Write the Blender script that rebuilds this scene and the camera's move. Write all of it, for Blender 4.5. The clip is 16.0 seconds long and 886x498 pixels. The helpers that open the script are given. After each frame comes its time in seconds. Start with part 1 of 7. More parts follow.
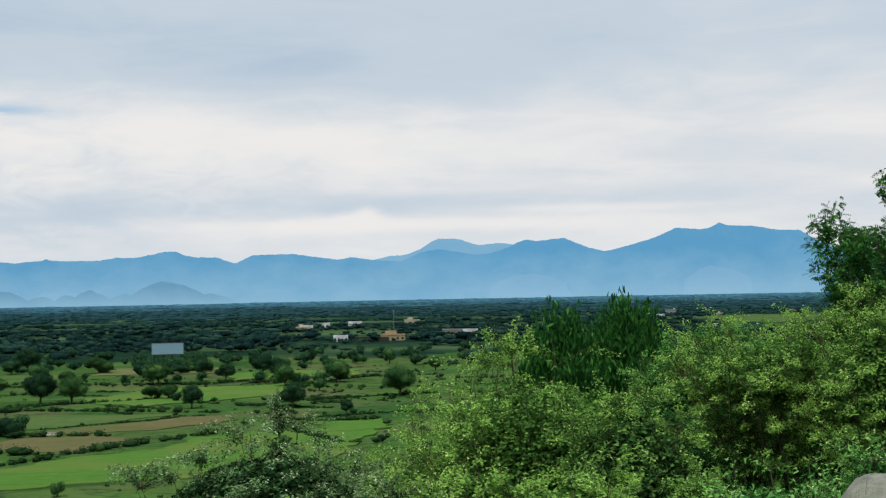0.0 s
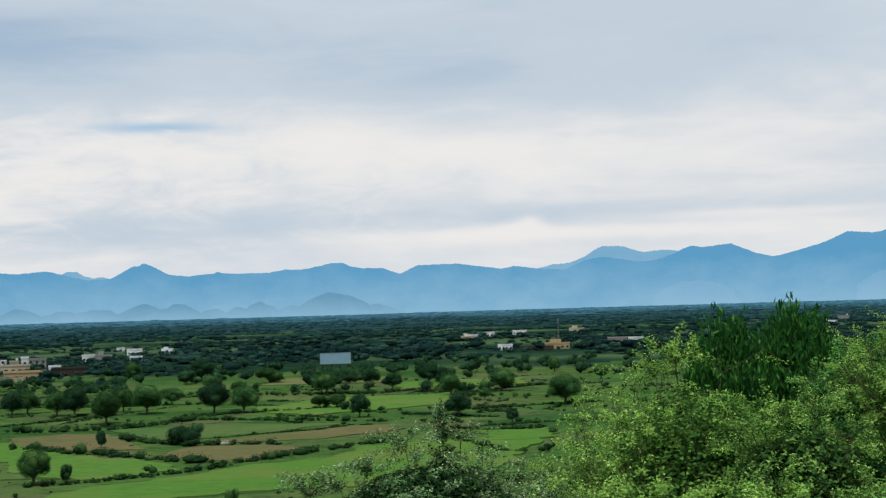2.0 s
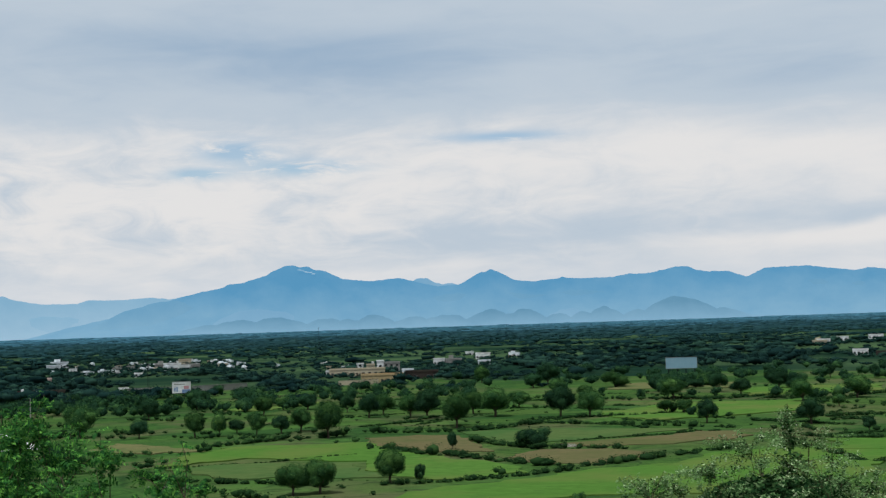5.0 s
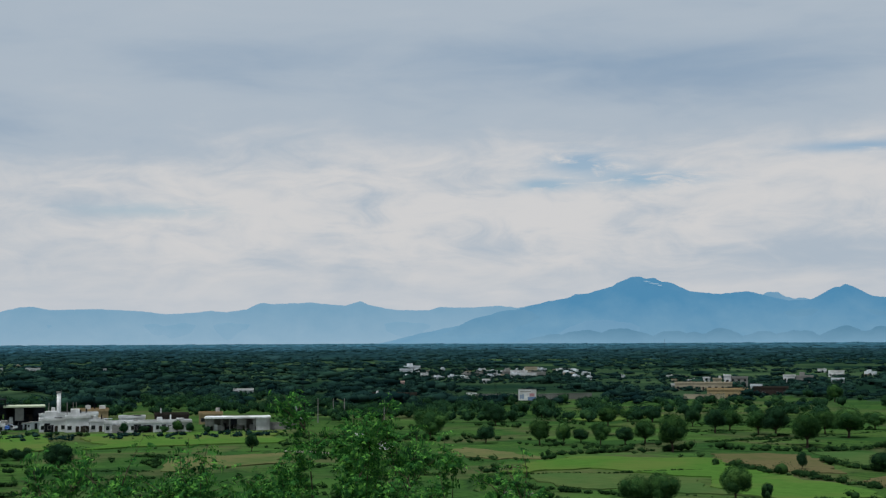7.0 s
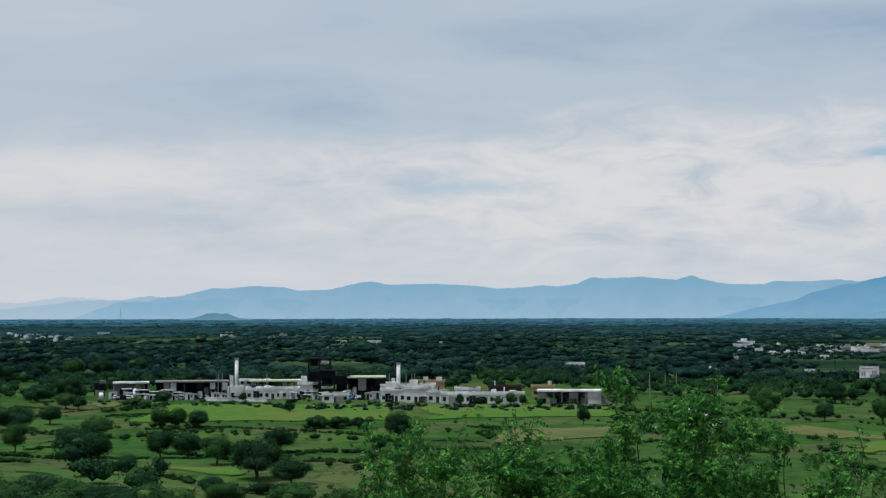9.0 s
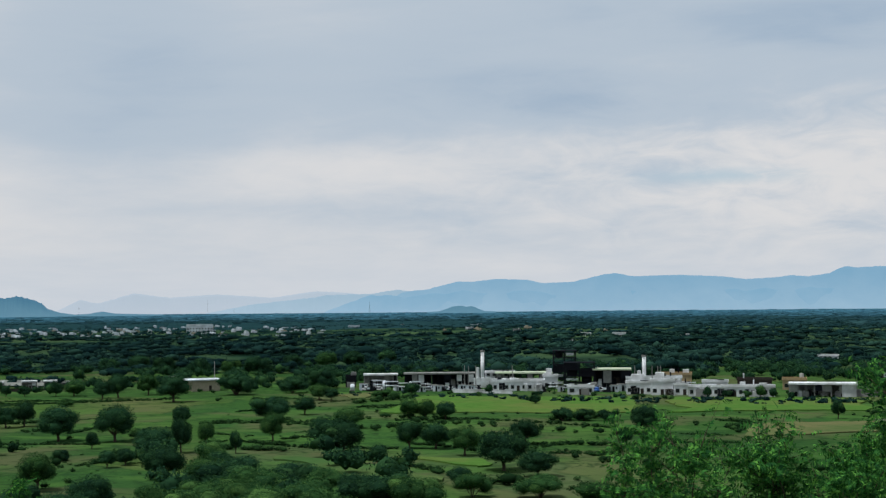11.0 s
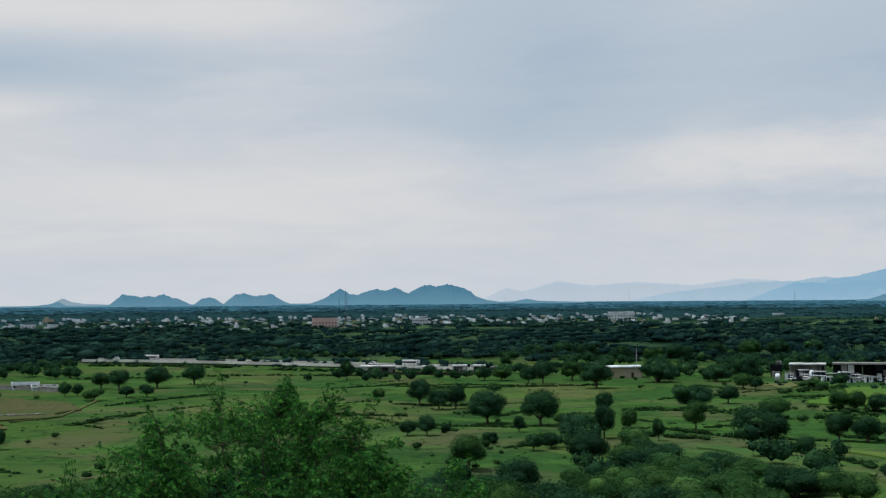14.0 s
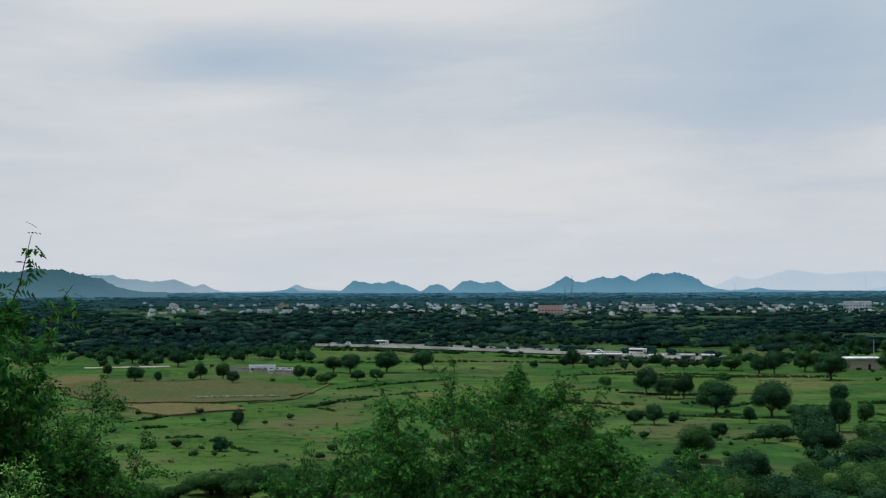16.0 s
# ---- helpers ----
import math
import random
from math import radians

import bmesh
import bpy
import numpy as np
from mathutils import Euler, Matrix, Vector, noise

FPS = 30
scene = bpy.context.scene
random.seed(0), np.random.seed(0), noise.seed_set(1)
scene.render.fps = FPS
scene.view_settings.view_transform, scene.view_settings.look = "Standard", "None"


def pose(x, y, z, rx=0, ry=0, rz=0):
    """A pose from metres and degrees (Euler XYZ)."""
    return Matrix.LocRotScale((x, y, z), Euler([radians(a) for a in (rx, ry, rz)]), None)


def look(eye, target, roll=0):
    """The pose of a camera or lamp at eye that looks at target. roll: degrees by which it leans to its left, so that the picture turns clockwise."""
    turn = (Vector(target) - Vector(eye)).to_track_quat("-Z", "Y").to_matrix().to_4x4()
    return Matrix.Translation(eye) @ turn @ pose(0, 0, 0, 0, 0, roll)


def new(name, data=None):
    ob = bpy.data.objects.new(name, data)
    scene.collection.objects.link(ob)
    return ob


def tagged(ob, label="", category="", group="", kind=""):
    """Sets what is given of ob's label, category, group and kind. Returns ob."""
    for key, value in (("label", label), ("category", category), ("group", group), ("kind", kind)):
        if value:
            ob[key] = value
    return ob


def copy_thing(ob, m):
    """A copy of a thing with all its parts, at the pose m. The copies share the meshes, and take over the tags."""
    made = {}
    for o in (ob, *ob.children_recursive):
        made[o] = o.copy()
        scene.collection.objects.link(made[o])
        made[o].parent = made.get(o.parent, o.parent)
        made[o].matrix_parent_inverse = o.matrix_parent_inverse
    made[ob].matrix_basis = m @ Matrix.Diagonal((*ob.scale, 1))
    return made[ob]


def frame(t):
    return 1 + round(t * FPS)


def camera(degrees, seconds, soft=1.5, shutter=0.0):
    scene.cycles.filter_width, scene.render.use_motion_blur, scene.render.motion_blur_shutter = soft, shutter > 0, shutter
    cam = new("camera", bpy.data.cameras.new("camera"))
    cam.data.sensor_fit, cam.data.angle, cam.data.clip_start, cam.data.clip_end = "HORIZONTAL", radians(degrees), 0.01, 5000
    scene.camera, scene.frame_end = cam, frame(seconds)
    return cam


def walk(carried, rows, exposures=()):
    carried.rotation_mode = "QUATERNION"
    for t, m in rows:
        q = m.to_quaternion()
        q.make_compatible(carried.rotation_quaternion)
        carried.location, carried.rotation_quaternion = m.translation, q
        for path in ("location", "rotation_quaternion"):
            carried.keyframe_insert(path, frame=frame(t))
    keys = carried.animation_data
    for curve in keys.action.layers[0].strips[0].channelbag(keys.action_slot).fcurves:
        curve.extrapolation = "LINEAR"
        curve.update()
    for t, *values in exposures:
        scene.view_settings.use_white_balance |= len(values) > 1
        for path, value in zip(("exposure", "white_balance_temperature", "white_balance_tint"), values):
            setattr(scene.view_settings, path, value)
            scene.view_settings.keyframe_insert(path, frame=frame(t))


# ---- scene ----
# ---------------------------------------------------------------- camera
EYE_Z = 30.0                      # the lookout stands about 30 m above the plain
cam = camera(35.56, 16.0, soft=1.3)

# seconds, bearing (degrees clockwise), pitch, roll
VIEW = [
    (0.0, 0.00, 1.89, -1.09),
    (0.5, -2.05, 2.01, -1.19),
    (1.0, -3.55, 2.08, -1.57),
    (1.5, -5.07, 2.25, -1.69),
    (2.0, -6.76, 2.41, -1.67),
    (2.5, -8.99, 2.61, -1.71),
    (3.0, -11.56, 2.72, -1.75),
    (5.5, -23.83, 3.12, -1.46),
    (6.0, -27.20, 3.28, -0.70),
    (6.5, -30.91, 3.67, -0.02),
    (7.0, -35.25, 3.74, -0.29),
    (7.5, -39.41, 3.38, -0.61),
    (8.0, -43.41, 3.13, -0.58),
    (8.5, -46.45, 2.96, -0.38),
    (9.0, -48.90, 2.72, -0.12),
    (9.5, -51.16, 2.48, -0.28),
    (10.0, -53.89, 2.44, -0.36),
    (12.5, -66.39, 2.44, -0.36),
    (13.0, -69.39, 2.42, -0.11),
    (13.5, -72.98, 2.38, -0.08),
    (14.0, -76.29, 2.08, -0.49),
    (14.5, -79.22, 1.64, -0.74),
    (15.0, -81.55, 1.42, -0.58),
    (15.5, -83.59, 1.38, -0.15),
    (16.0, -85.65, 1.61, -0.14),
]


def aim(t, bearing, pitch, roll):
    """The phone drifts by a hand's width while its bearer turns."""
    a, p = radians(bearing), radians(pitch)
    ts = (0, 3, 5.5, 9, 12.5, 16)
    eye = Vector((np.interp(t, ts, (0, 0.05, 0.1, 0.2, 0.2, 0.2)), np.interp(t, ts, (0, 0, 0, 0.1, 0.1, -0.03)), EYE_Z))
    return look(eye, eye + 100 * Vector((math.sin(a) * math.cos(p), math.cos(a) * math.cos(p), math.sin(p))), roll)


walk(cam, [(t, aim(t, b, p, r)) for t, b, p, r in VIEW],
     exposures=[(t, e, np.interp(t, (3, 6, 9), (6250, 6130, 6080)), 8) for t, e in ((0.0, 0.0), (3.0, -0.04), (6.0, -0.16), (6.6, -0.24), (7.0, -0.42), (7.5, -0.35), (8.5, -0.25), (10.0, -0.24), (13.0, -0.26), (16.0, -0.23))])

# ---------------------------------------------------------------- light
SUN_AZ, SUN_EL = 195.0, 68.0
world = bpy.data.worlds.new("sky")
scene.world = world
world.use_nodes = True
wt = world.node_tree
wt.nodes.clear()


def wn(kind, **props):
    n = wt.nodes.new(kind)
    for k, v in props.items():
        if k == "op":
            n.operation = v
        elif k == "blend":
            n.blend_type = v
        elif k == "data":
            n.data_type = v
    return n


def wlink(a, b):
    wt.links.new(a, b)


def wmath(op, a, b=None, c=None, clamp=False):
    n = wt.nodes.new("ShaderNodeMath")
    n.operation, n.use_clamp = op, clamp
    for i, v in enumerate((a, b, c)):
        if v is None:
            continue
        if isinstance(v, (int, float)):
            n.inputs[i].default_value = v
        else:
            wlink(v, n.inputs[i])
    return n.outputs[0]


def wmix(fac, a, b):
    n = wt.nodes.new("ShaderNodeMix")
    n.data_type = "RGBA"
    for sock, v in ((n.inputs[0], fac), (n.inputs[6], a), (n.inputs[7], b)):
        if isinstance(v, (int, float)):
            sock.default_value = v
        elif isinstance(v, tuple):
            sock.default_value = (*v, 1)
        else:
            wlink(v, sock)
    return n.outputs[2]


sky = wt.nodes.new("ShaderNodeTexSky")
sky.sky_type, sky.sun_disc = "NISHITA", False
sky.sun_elevation, sky.sun_rotation = radians(SUN_EL), radians(SUN_AZ)
sky.altitude, sky.dust_density = 400, 0.6
clear = wt.nodes.new("ShaderNodeVectorMath")
clear.operation = "SCALE"
clear.inputs[3].default_value = 0.115
wlink(sky.outputs[0], clear.inputs[0])

coord = wt.nodes.new("ShaderNodeTexCoord")
sep = wt.nodes.new("ShaderNodeSeparateXYZ")
wlink(coord.outputs["Generated"], sep.inputs[0])
X, Y, Z = sep.outputs
bearing = wmath("MULTIPLY", wmath("ARCTAN2", X, Y), 57.29578)     # degrees
height = wmath("MULTIPLY", wmath("ARCSINE", Z), 57.29578)
ground_dist = wmath("ADD", wmath("MAXIMUM", Z, 0.0), 0.07)        # clouds drawn together towards the horizon
plane = wt.nodes.new("ShaderNodeCombineXYZ")
wlink(wmath("DIVIDE", X, ground_dist), plane.inputs[0])
wlink(wmath("DIVIDE", Y, ground_dist), plane.inputs[1])


def cloud_noise(scale, detail, rough, distortion=0.0, vec=None):
    n = wt.nodes.new("ShaderNodeTexNoise")
    n.inputs["Scale"].default_value, n.inputs["Detail"].default_value = scale, detail
    n.inputs["Roughness"].default_value, n.inputs["Distortion"].default_value = rough, distortion
    wlink(vec if vec is not None else plane.outputs[0], n.inputs["Vector"])
    return n.outputs[0]


def ramp(v, a, b):
    n = wt.nodes.new("ShaderNodeMapRange")
    n.interpolation_type = "SMOOTHSTEP"
    wlink(v, n.inputs[0])
    n.inputs[1].default_value, n.inputs[2].default_value = a, b
    return n.outputs[0]


band = wt.nodes.new("ShaderNodeCombineXYZ")
wlink(wmath("MULTIPLY", bearing, 0.055), band.inputs[0])
wlink(wmath("MULTIPLY", height, 0.25), band.inputs[1])
broad = cloud_noise(0.8, 4, 0.5, 0.6, band.outputs[0])
wisp = cloud_noise(2.2, 5, 0.52, 0.6, band.outputs[0])
fine = cloud_noise(0.9, 6, 0.58, 0.4)


def blob(b0, h0, wb, hb):
    """1 at a place of the sky, falling off round it."""
    u = wmath("DIVIDE", wmath("SUBTRACT", bearing, b0), wb)
    v = wmath("DIVIDE", wmath("SUBTRACT", height, h0), hb)
    d = wmath("ADD", wmath("MULTIPLY", u, u), wmath("MULTIPLY", v, v))
    return wmath("EXPONENT", wmath("MULTIPLY", d, -1.0))


# thickness of the grey sheet: thin and white in a belt over the hills, thick above it
streak = cloud_noise(6.5, 5, 0.6, 1.2, band.outputs[0])
belt = ramp(wmath("ADD", height, wmath("MULTIPLY", wmath("SUBTRACT", broad, 0.5), 9.0)), 6.0, 11.0)
calm = wmath("MULTIPLY_ADD", ramp(bearing, -68, -42), 0.42, 0.40)          # the sheet lies smoother to one side
thick = wmath("ADD", wmath("MULTIPLY", belt, 0.42), wmath("MULTIPLY", wmath("SUBTRACT", wisp, 0.5), calm))
thick = wmath("ADD", thick, wmath("MULTIPLY", wmath("SUBTRACT", streak, 0.5), 0.12))
thick = wmath("ADD", thick, wmath("MULTIPLY", wmath("SUBTRACT", fine, 0.5), 0.26))
for b0, h0, wb, hb, amount in ((-30, 11.0, 8, 2.2, 0.38), (-22, 10.4, 8, 1.8, 0.30), (-44, 11.2, 7, 1.6, 0.26), (-4, 9.6, 10, 1.5, 0.26), (-54, 8.6, 10, 1.6, 0.22),
                               (-71.5, 8.5, 5, 4, 0.34), (-60, 9.4, 5, 2.2, 0.12), (-94.5, 9.3, 3.0, 0.7, 0.34), (-86, 8.0, 6, 1.0, 0.05), (-60, 4.0, 7, 0.7, 0.22), (0, 3.7, 16, 0.6, 0.28), (-17, 3.4, 8, 0.9, 0.3),
                               (-93, 11.8, 11, 1.5, -0.46), (-101, 9.5, 4, 2, -0.25), (-98, 13.5, 9, 3, -0.25), (-66, 11.8, 6, 1.8, -0.24), (-36, 5.2, 12, 1.6, -0.22), (-8, 6.6, 12, 1.3, -0.32), (-82, 11.8, 7, 1.7, -0.34), (-95, 7.9, 4, 0.6, -0.2), (-84, 4, 10, 1.8, -0.2),
                               (-64, 5.6, 6, 0.7, -0.22), (-40, 6.4, 8, 1.2, -0.08), (-2, 2.95, 9, 0.3, -0.35), (-3.6, 3.2, 1.3, 0.3, -0.4), (-3.1, 3.5, 0.55, 0.25, -0.35), (6, 3.5, 5, 0.2, -0.3)):
    thick = wmath("ADD", thick, wmath("MULTIPLY", blob(b0, h0, wb, hb), amount))
heap = wt.nodes.new("ShaderNodeCombineXYZ")                         # heaped puffs low over the ranges
wlink(wmath("MULTIPLY", bearing, 0.16), heap.inputs[0])
wlink(wmath("MULTIPLY", height, 0.42), heap.inputs[1])
puff = wmath("MULTIPLY", wmath("SUBTRACT", cloud_noise(2.0, 7, 0.6, 0.7, heap.outputs[0]), 0.5), wmath("MULTIPLY", blob(-34, 5.4, 26, 3.4), 1.7))
thick = wmath("ADD", thick, puff)
low = ramp(height, 3.2, 0.2)                                       # milky air low over the plain
cloud = wmix(ramp(thick, -0.35, 0.45), (0.87, 0.825, 0.79), (0.574, 0.634, 0.697))
cloud = wmix(ramp(thick, 0.40, 1.15), cloud, (0.365, 0.475, 0.605))
cloud = wmix(wmath("MULTIPLY", low, 0.4), cloud, (0.73, 0.75, 0.79))
# rifts through which the clear sky shows
rift = wmath("ADD", blob(-26.6, 6.55, 2.2, 0.34), wmath("ADD", blob(-29.4, 7.25, 1.7, 0.5), blob(-31.0, 6.35, 1.2, 0.26)))
rift = wmath("ADD", rift, wmath("ADD", wmath("MULTIPLY", blob(-18.4, 7.6, 2.6, 0.22), 0.9), wmath("MULTIPLY", blob(-47.5, 5.3, 3.0, 0.3), 0.6)))
rift = wmath("MULTIPLY", rift, ramp(wmath("ADD", wmath("MULTIPLY", wisp, 0.4), wmath("MULTIPLY", streak, 0.6)), 0.36, 0.52))
skycol = wmix(wmath("MINIMUM", wmath("MULTIPLY", rift, 1.0), 0.85), cloud, clear.outputs[0])
back = wt.nodes.new("ShaderNodeBackground")
wlink(skycol, back.inputs[0])
back.inputs[1].default_value = 1.0
wout = wt.nodes.new("ShaderNodeOutputWorld")
wlink(back.outputs[0], wout.inputs[0])

sun_data = bpy.data.lights.new("sun", "SUN")
sun_data.energy, sun_data.angle, sun_data.color = 4.1, radians(5), (1.0, 0.97, 0.90)
sun = new("sun", sun_data)
_a, _e = radians(SUN_AZ), radians(SUN_EL)
_d = Vector((math.sin(_a) * math.cos(_e), math.cos(_a) * math.cos(_e), math.sin(_e)))
sun.matrix_world = look(_d * 200, (0, 0, 0))

# ---------------------------------------------------------------- materials


def material(name, rough=0.8, metal=0.0):
    m = bpy.data.materials.new(name)
    m.use_nodes = True
    b = m.node_tree.nodes["Principled BSDF"]
    b.inputs["Roughness"].default_value, b.inputs["Metallic"].default_value = rough, metal
    b.inputs["Specular IOR Level"].default_value = 0.0 if rough > 0.7 else 0.3
    return m, m.node_tree, b


def color_ramp(tree, fac, stops):
    r = tree.nodes.new("ShaderNodeValToRGB")
    while len(r.color_ramp.elements) < len(stops):
        r.color_ramp.elements.new(0.5)
    for e, (p, c) in zip(r.color_ramp.elements, stops):
        e.position, e.color = p, (*c, 1)
    tree.links.new(fac, r.inputs[0])
    return r.outputs[0]


def tex_noise(tree, scale, detail=4, rough=0.55, stretch=None):
    n = tree.nodes.new("ShaderNodeTexNoise")
    n.inputs["Scale"].default_value, n.inputs["Detail"].default_value, n.inputs["Roughness"].default_value = scale, detail, rough
    c = tree.nodes.new("ShaderNodeTexCoord")
    if stretch:
        mp = tree.nodes.new("ShaderNodeMapping")
        mp.inputs["Scale"].default_value = stretch
        tree.links.new(c.outputs["Object"], mp.inputs[0])
        tree.links.new(mp.outputs[0], n.inputs["Vector"])
    else:
        tree.links.new(c.outputs["Object"], n.inputs["Vector"])
    return n.outputs[0]


def mix(tree, fac, a, b, blend="MIX"):
    n = tree.nodes.new("ShaderNodeMix")
    n.data_type, n.blend_type = "RGBA", blend
    for sock, v in ((n.inputs[0], fac), (n.inputs[6], a), (n.inputs[7], b)):
        if isinstance(v, (int, float)):
            sock.default_value = v
        elif isinstance(v, tuple):
            sock.default_value = (*v, 1)
        else:
            tree.links.new(v, sock)
    return n.outputs[2]


def bump(tree, b, h, strength, dist=0.1):
    n = tree.nodes.new("ShaderNodeBump")
    n.inputs["Strength"].default_value, n.inputs["Distance"].default_value = strength, dist
    tree.links.new(h, n.inputs["Height"])
    tree.links.new(n.outputs[0], b.inputs["Normal"])


def grained(name, dark, light, scale, rough=0.85, metal=0.0, big=None, bumps=0.3, dist=0.02, stretch=None):
    """A surface with grain at one scale and blotches at another."""
    m, t, b = material(name, rough, metal)
    n1 = tex_noise(t, scale, 6, 0.6, stretch)
    c = color_ramp(t, n1, [(0.3, dark), (0.7, light)])
    if big:
        n2 = tex_noise(t, scale * 0.12, 3, 0.5)
        c = mix(t, color_ramp(t, n2, [(0.42, (0, 0, 0)), (0.62, (1, 1, 1))]), c, big)
    t.links.new(c, b.inputs["Base Color"])
    bump(t, b, n1, bumps, dist)
    return m


def foliage(name, dark, light, tip=None, glow=0.35, per_object=0.0):
    """Leaves: each blade its own shade, some light passing through."""
    m, t, b = material(name, 0.75)
    g = t.nodes.new("ShaderNodeNewGeometry")
    stops = [(0.0, dark), (0.75, light)] + ([(1.0, tip)] if tip else [])
    c = color_ramp(t, g.outputs["Random Per Island"], stops)
    if per_object:
        o = t.nodes.new("ShaderNodeObjectInfo")
        hs = t.nodes.new("ShaderNodeHueSaturation")
        mr = t.nodes.new("ShaderNodeMapRange")
        mr.inputs[3].default_value, mr.inputs[4].default_value = 1 - per_object, 1 + per_object
        t.links.new(o.outputs["Random"], mr.inputs[0])
        t.links.new(mr.outputs[0], hs.inputs["Value"])
        t.links.new(c, hs.inputs["Color"])
        c = hs.outputs[0]
    t.links.new(c, b.inputs["Base Color"])
    b.inputs["Specular IOR Level"].default_value = 0.0
    tr = t.nodes.new("ShaderNodeBsdfTranslucent")
    t.links.new(c, tr.inputs[0])
    mx = t.nodes.new("ShaderNodeMixShader")
    mx.inputs[0].default_value = glow
    t.links.new(b.outputs[0], mx.inputs[1])
    t.links.new(tr.outputs[0], mx.inputs[2])
    t.links.new(mx.outputs[0], t.nodes["Material Output"].inputs[0])
    return m


def wood_leaves(name, dark, mid_, light, patch):
    """Leaves of woods: stands of one kind and another, and every crown its own shade."""
    m, t, b = material(name, 0.8)
    g = t.nodes.new("ShaderNodeNewGeometry")
    n = mix(t, 0.45, tex_noise(t, patch, 3, 0.6), tex_noise(t, patch * 7, 2, 0.5))
    ad = t.nodes.new("ShaderNodeMath")
    ad.operation = "MULTIPLY_ADD"
    t.links.new(g.outputs["Random Per Island"], ad.inputs[0])
    ad.inputs[1].default_value = 0.34
    t.links.new(n, ad.inputs[2])
    c = color_ramp(t, ad.outputs[0], [(0.46, dark), (0.66, mid_), (0.87, light)])
    t.links.new(c, b.inputs["Base Color"])
    b.inputs["Specular IOR Level"].default_value = 0.0
    return m


def plain_grass():
    m, t, b = material("pasture", 0.95)
    fine_n = tex_noise(t, 0.9, 5, 0.65)
    tuft = tex_noise(t, 0.16, 5, 0.6)
    wide = tex_noise(t, 0.012, 4, 0.55)
    c = color_ramp(t, fine_n, [(0.3, (0.021, 0.053, 0.014)), (0.72, (0.049, 0.106, 0.025))])
    c = mix(t, color_ramp(t, tuft, [(0.51, (0, 0, 0)), (0.66, (0.8, 0.8, 0.8))]), c, (0.015, 0.038, 0.015))
    mid = tex_noise(t, 0.045, 5, 0.6)
    c = mix(t, color_ramp(t, mid, [(0.44, (0, 0, 0)), (0.62, (0.7, 0.7, 0.7))]), c, (0.032, 0.074, 0.022))
    c = mix(t, color_ramp(t, wide, [(0.52, (0, 0, 0)), (0.68, (0.8, 0.8, 0.8))]), c, (0.080, 0.094, 0.043))
    co = t.nodes.new("ShaderNodeTexCoord")
    mp = t.nodes.new("ShaderNodeMapping")
    mp.inputs["Scale"].default_value, mp.inputs["Rotation"].default_value = (0.013, 0.026, 0.02), (0, 0, 0.5)
    wob = t.nodes.new("ShaderNodeTexNoise")
    wob.inputs["Scale"].default_value, wob.inputs["Detail"].default_value = 0.02, 4
    t.links.new(co.outputs["Object"], wob.inputs["Vector"])
    shove = t.nodes.new("ShaderNodeVectorMath")
    shove.operation = "MULTIPLY_ADD"
    shove.inputs[1].default_value = (45, 45, 0)
    t.links.new(wob.outputs["Color"], shove.inputs[0])
    t.links.new(co.outputs["Object"], shove.inputs[2])
    t.links.new(shove.outputs[0], mp.inputs[0])
    for feature, out in (("F1", "Color"), ("DISTANCE_TO_EDGE", "Distance")):
        v = t.nodes.new("ShaderNodeTexVoronoi")
        v.feature = feature
        v.inputs["Scale"].default_value = 1.0
        t.links.new(mp.outputs[0], v.inputs["Vector"])
        if feature == "F1":
            sp = t.nodes.new("ShaderNodeSeparateColor")
            t.links.new(v.outputs[out], sp.inputs[0])
            plot = color_ramp(t, sp.outputs[0], [(0.0, (0.75, 0.80, 0.85)), (0.35, (0.95, 1.02, 1.0)), (0.7, (1.12, 1.06, 1.0)), (0.9, (1.4, 1.15, 1.1))])
            c = mix(t, 1.0, c, plot, "MULTIPLY")
        else:
            c = mix(t, color_ramp(t, v.outputs[out], [(0.006, (0.4, 0.4, 0.4)), (0.022, (0, 0, 0))]), c, (0.016, 0.038, 0.014))
    def terraces(across, along, detail, shift):
        """Noise drawn out in rings round the lookout, so its bands lie level in the camera's view."""
        xyz = t.nodes.new("ShaderNodeSeparateXYZ")
        t.links.new(shove.outputs[0], xyz.inputs[0])
        far = t.nodes.new("ShaderNodeVectorMath")
        far.operation = "LENGTH"
        t.links.new(shove.outputs[0], far.inputs[0])
        turn = t.nodes.new("ShaderNodeMath")
        turn.operation = "ARCTAN2"
        t.links.new(xyz.outputs[0], turn.inputs[0])
        t.links.new(xyz.outputs[1], turn.inputs[1])
        both = t.nodes.new("ShaderNodeCombineXYZ")
        for k_, (src, scale_) in enumerate(((far.outputs[1], across), (turn.outputs[0], along))):
            mul = t.nodes.new("ShaderNodeMath")
            mul.operation = "MULTIPLY"
            t.links.new(src, mul.inputs[0])
            mul.inputs[1].default_value = scale_
            t.links.new(mul.outputs[0], both.inputs[k_])
        both.inputs[2].default_value = shift
        n = t.nodes.new("ShaderNodeTexNoise")
        n.inputs["Scale"].default_value, n.inputs["Detail"].default_value = 1.0, detail
        t.links.new(both.outputs[0], n.inputs["Vector"])
        return n.outputs[0]
    c = mix(t, color_ramp(t, terraces(0.030, 11, 4, 3.0), [(0.52, (0, 0, 0)), (0.62, (0.75, 0.75, 0.75))]), c, (0.076, 0.082, 0.038))
    c = mix(t, color_ramp(t, terraces(0.045, 9, 5, 7.0), [(0.40, (0.6, 0.6, 0.6)), (0.47, (0, 0, 0))]), c, (0.055, 0.118, 0.026))
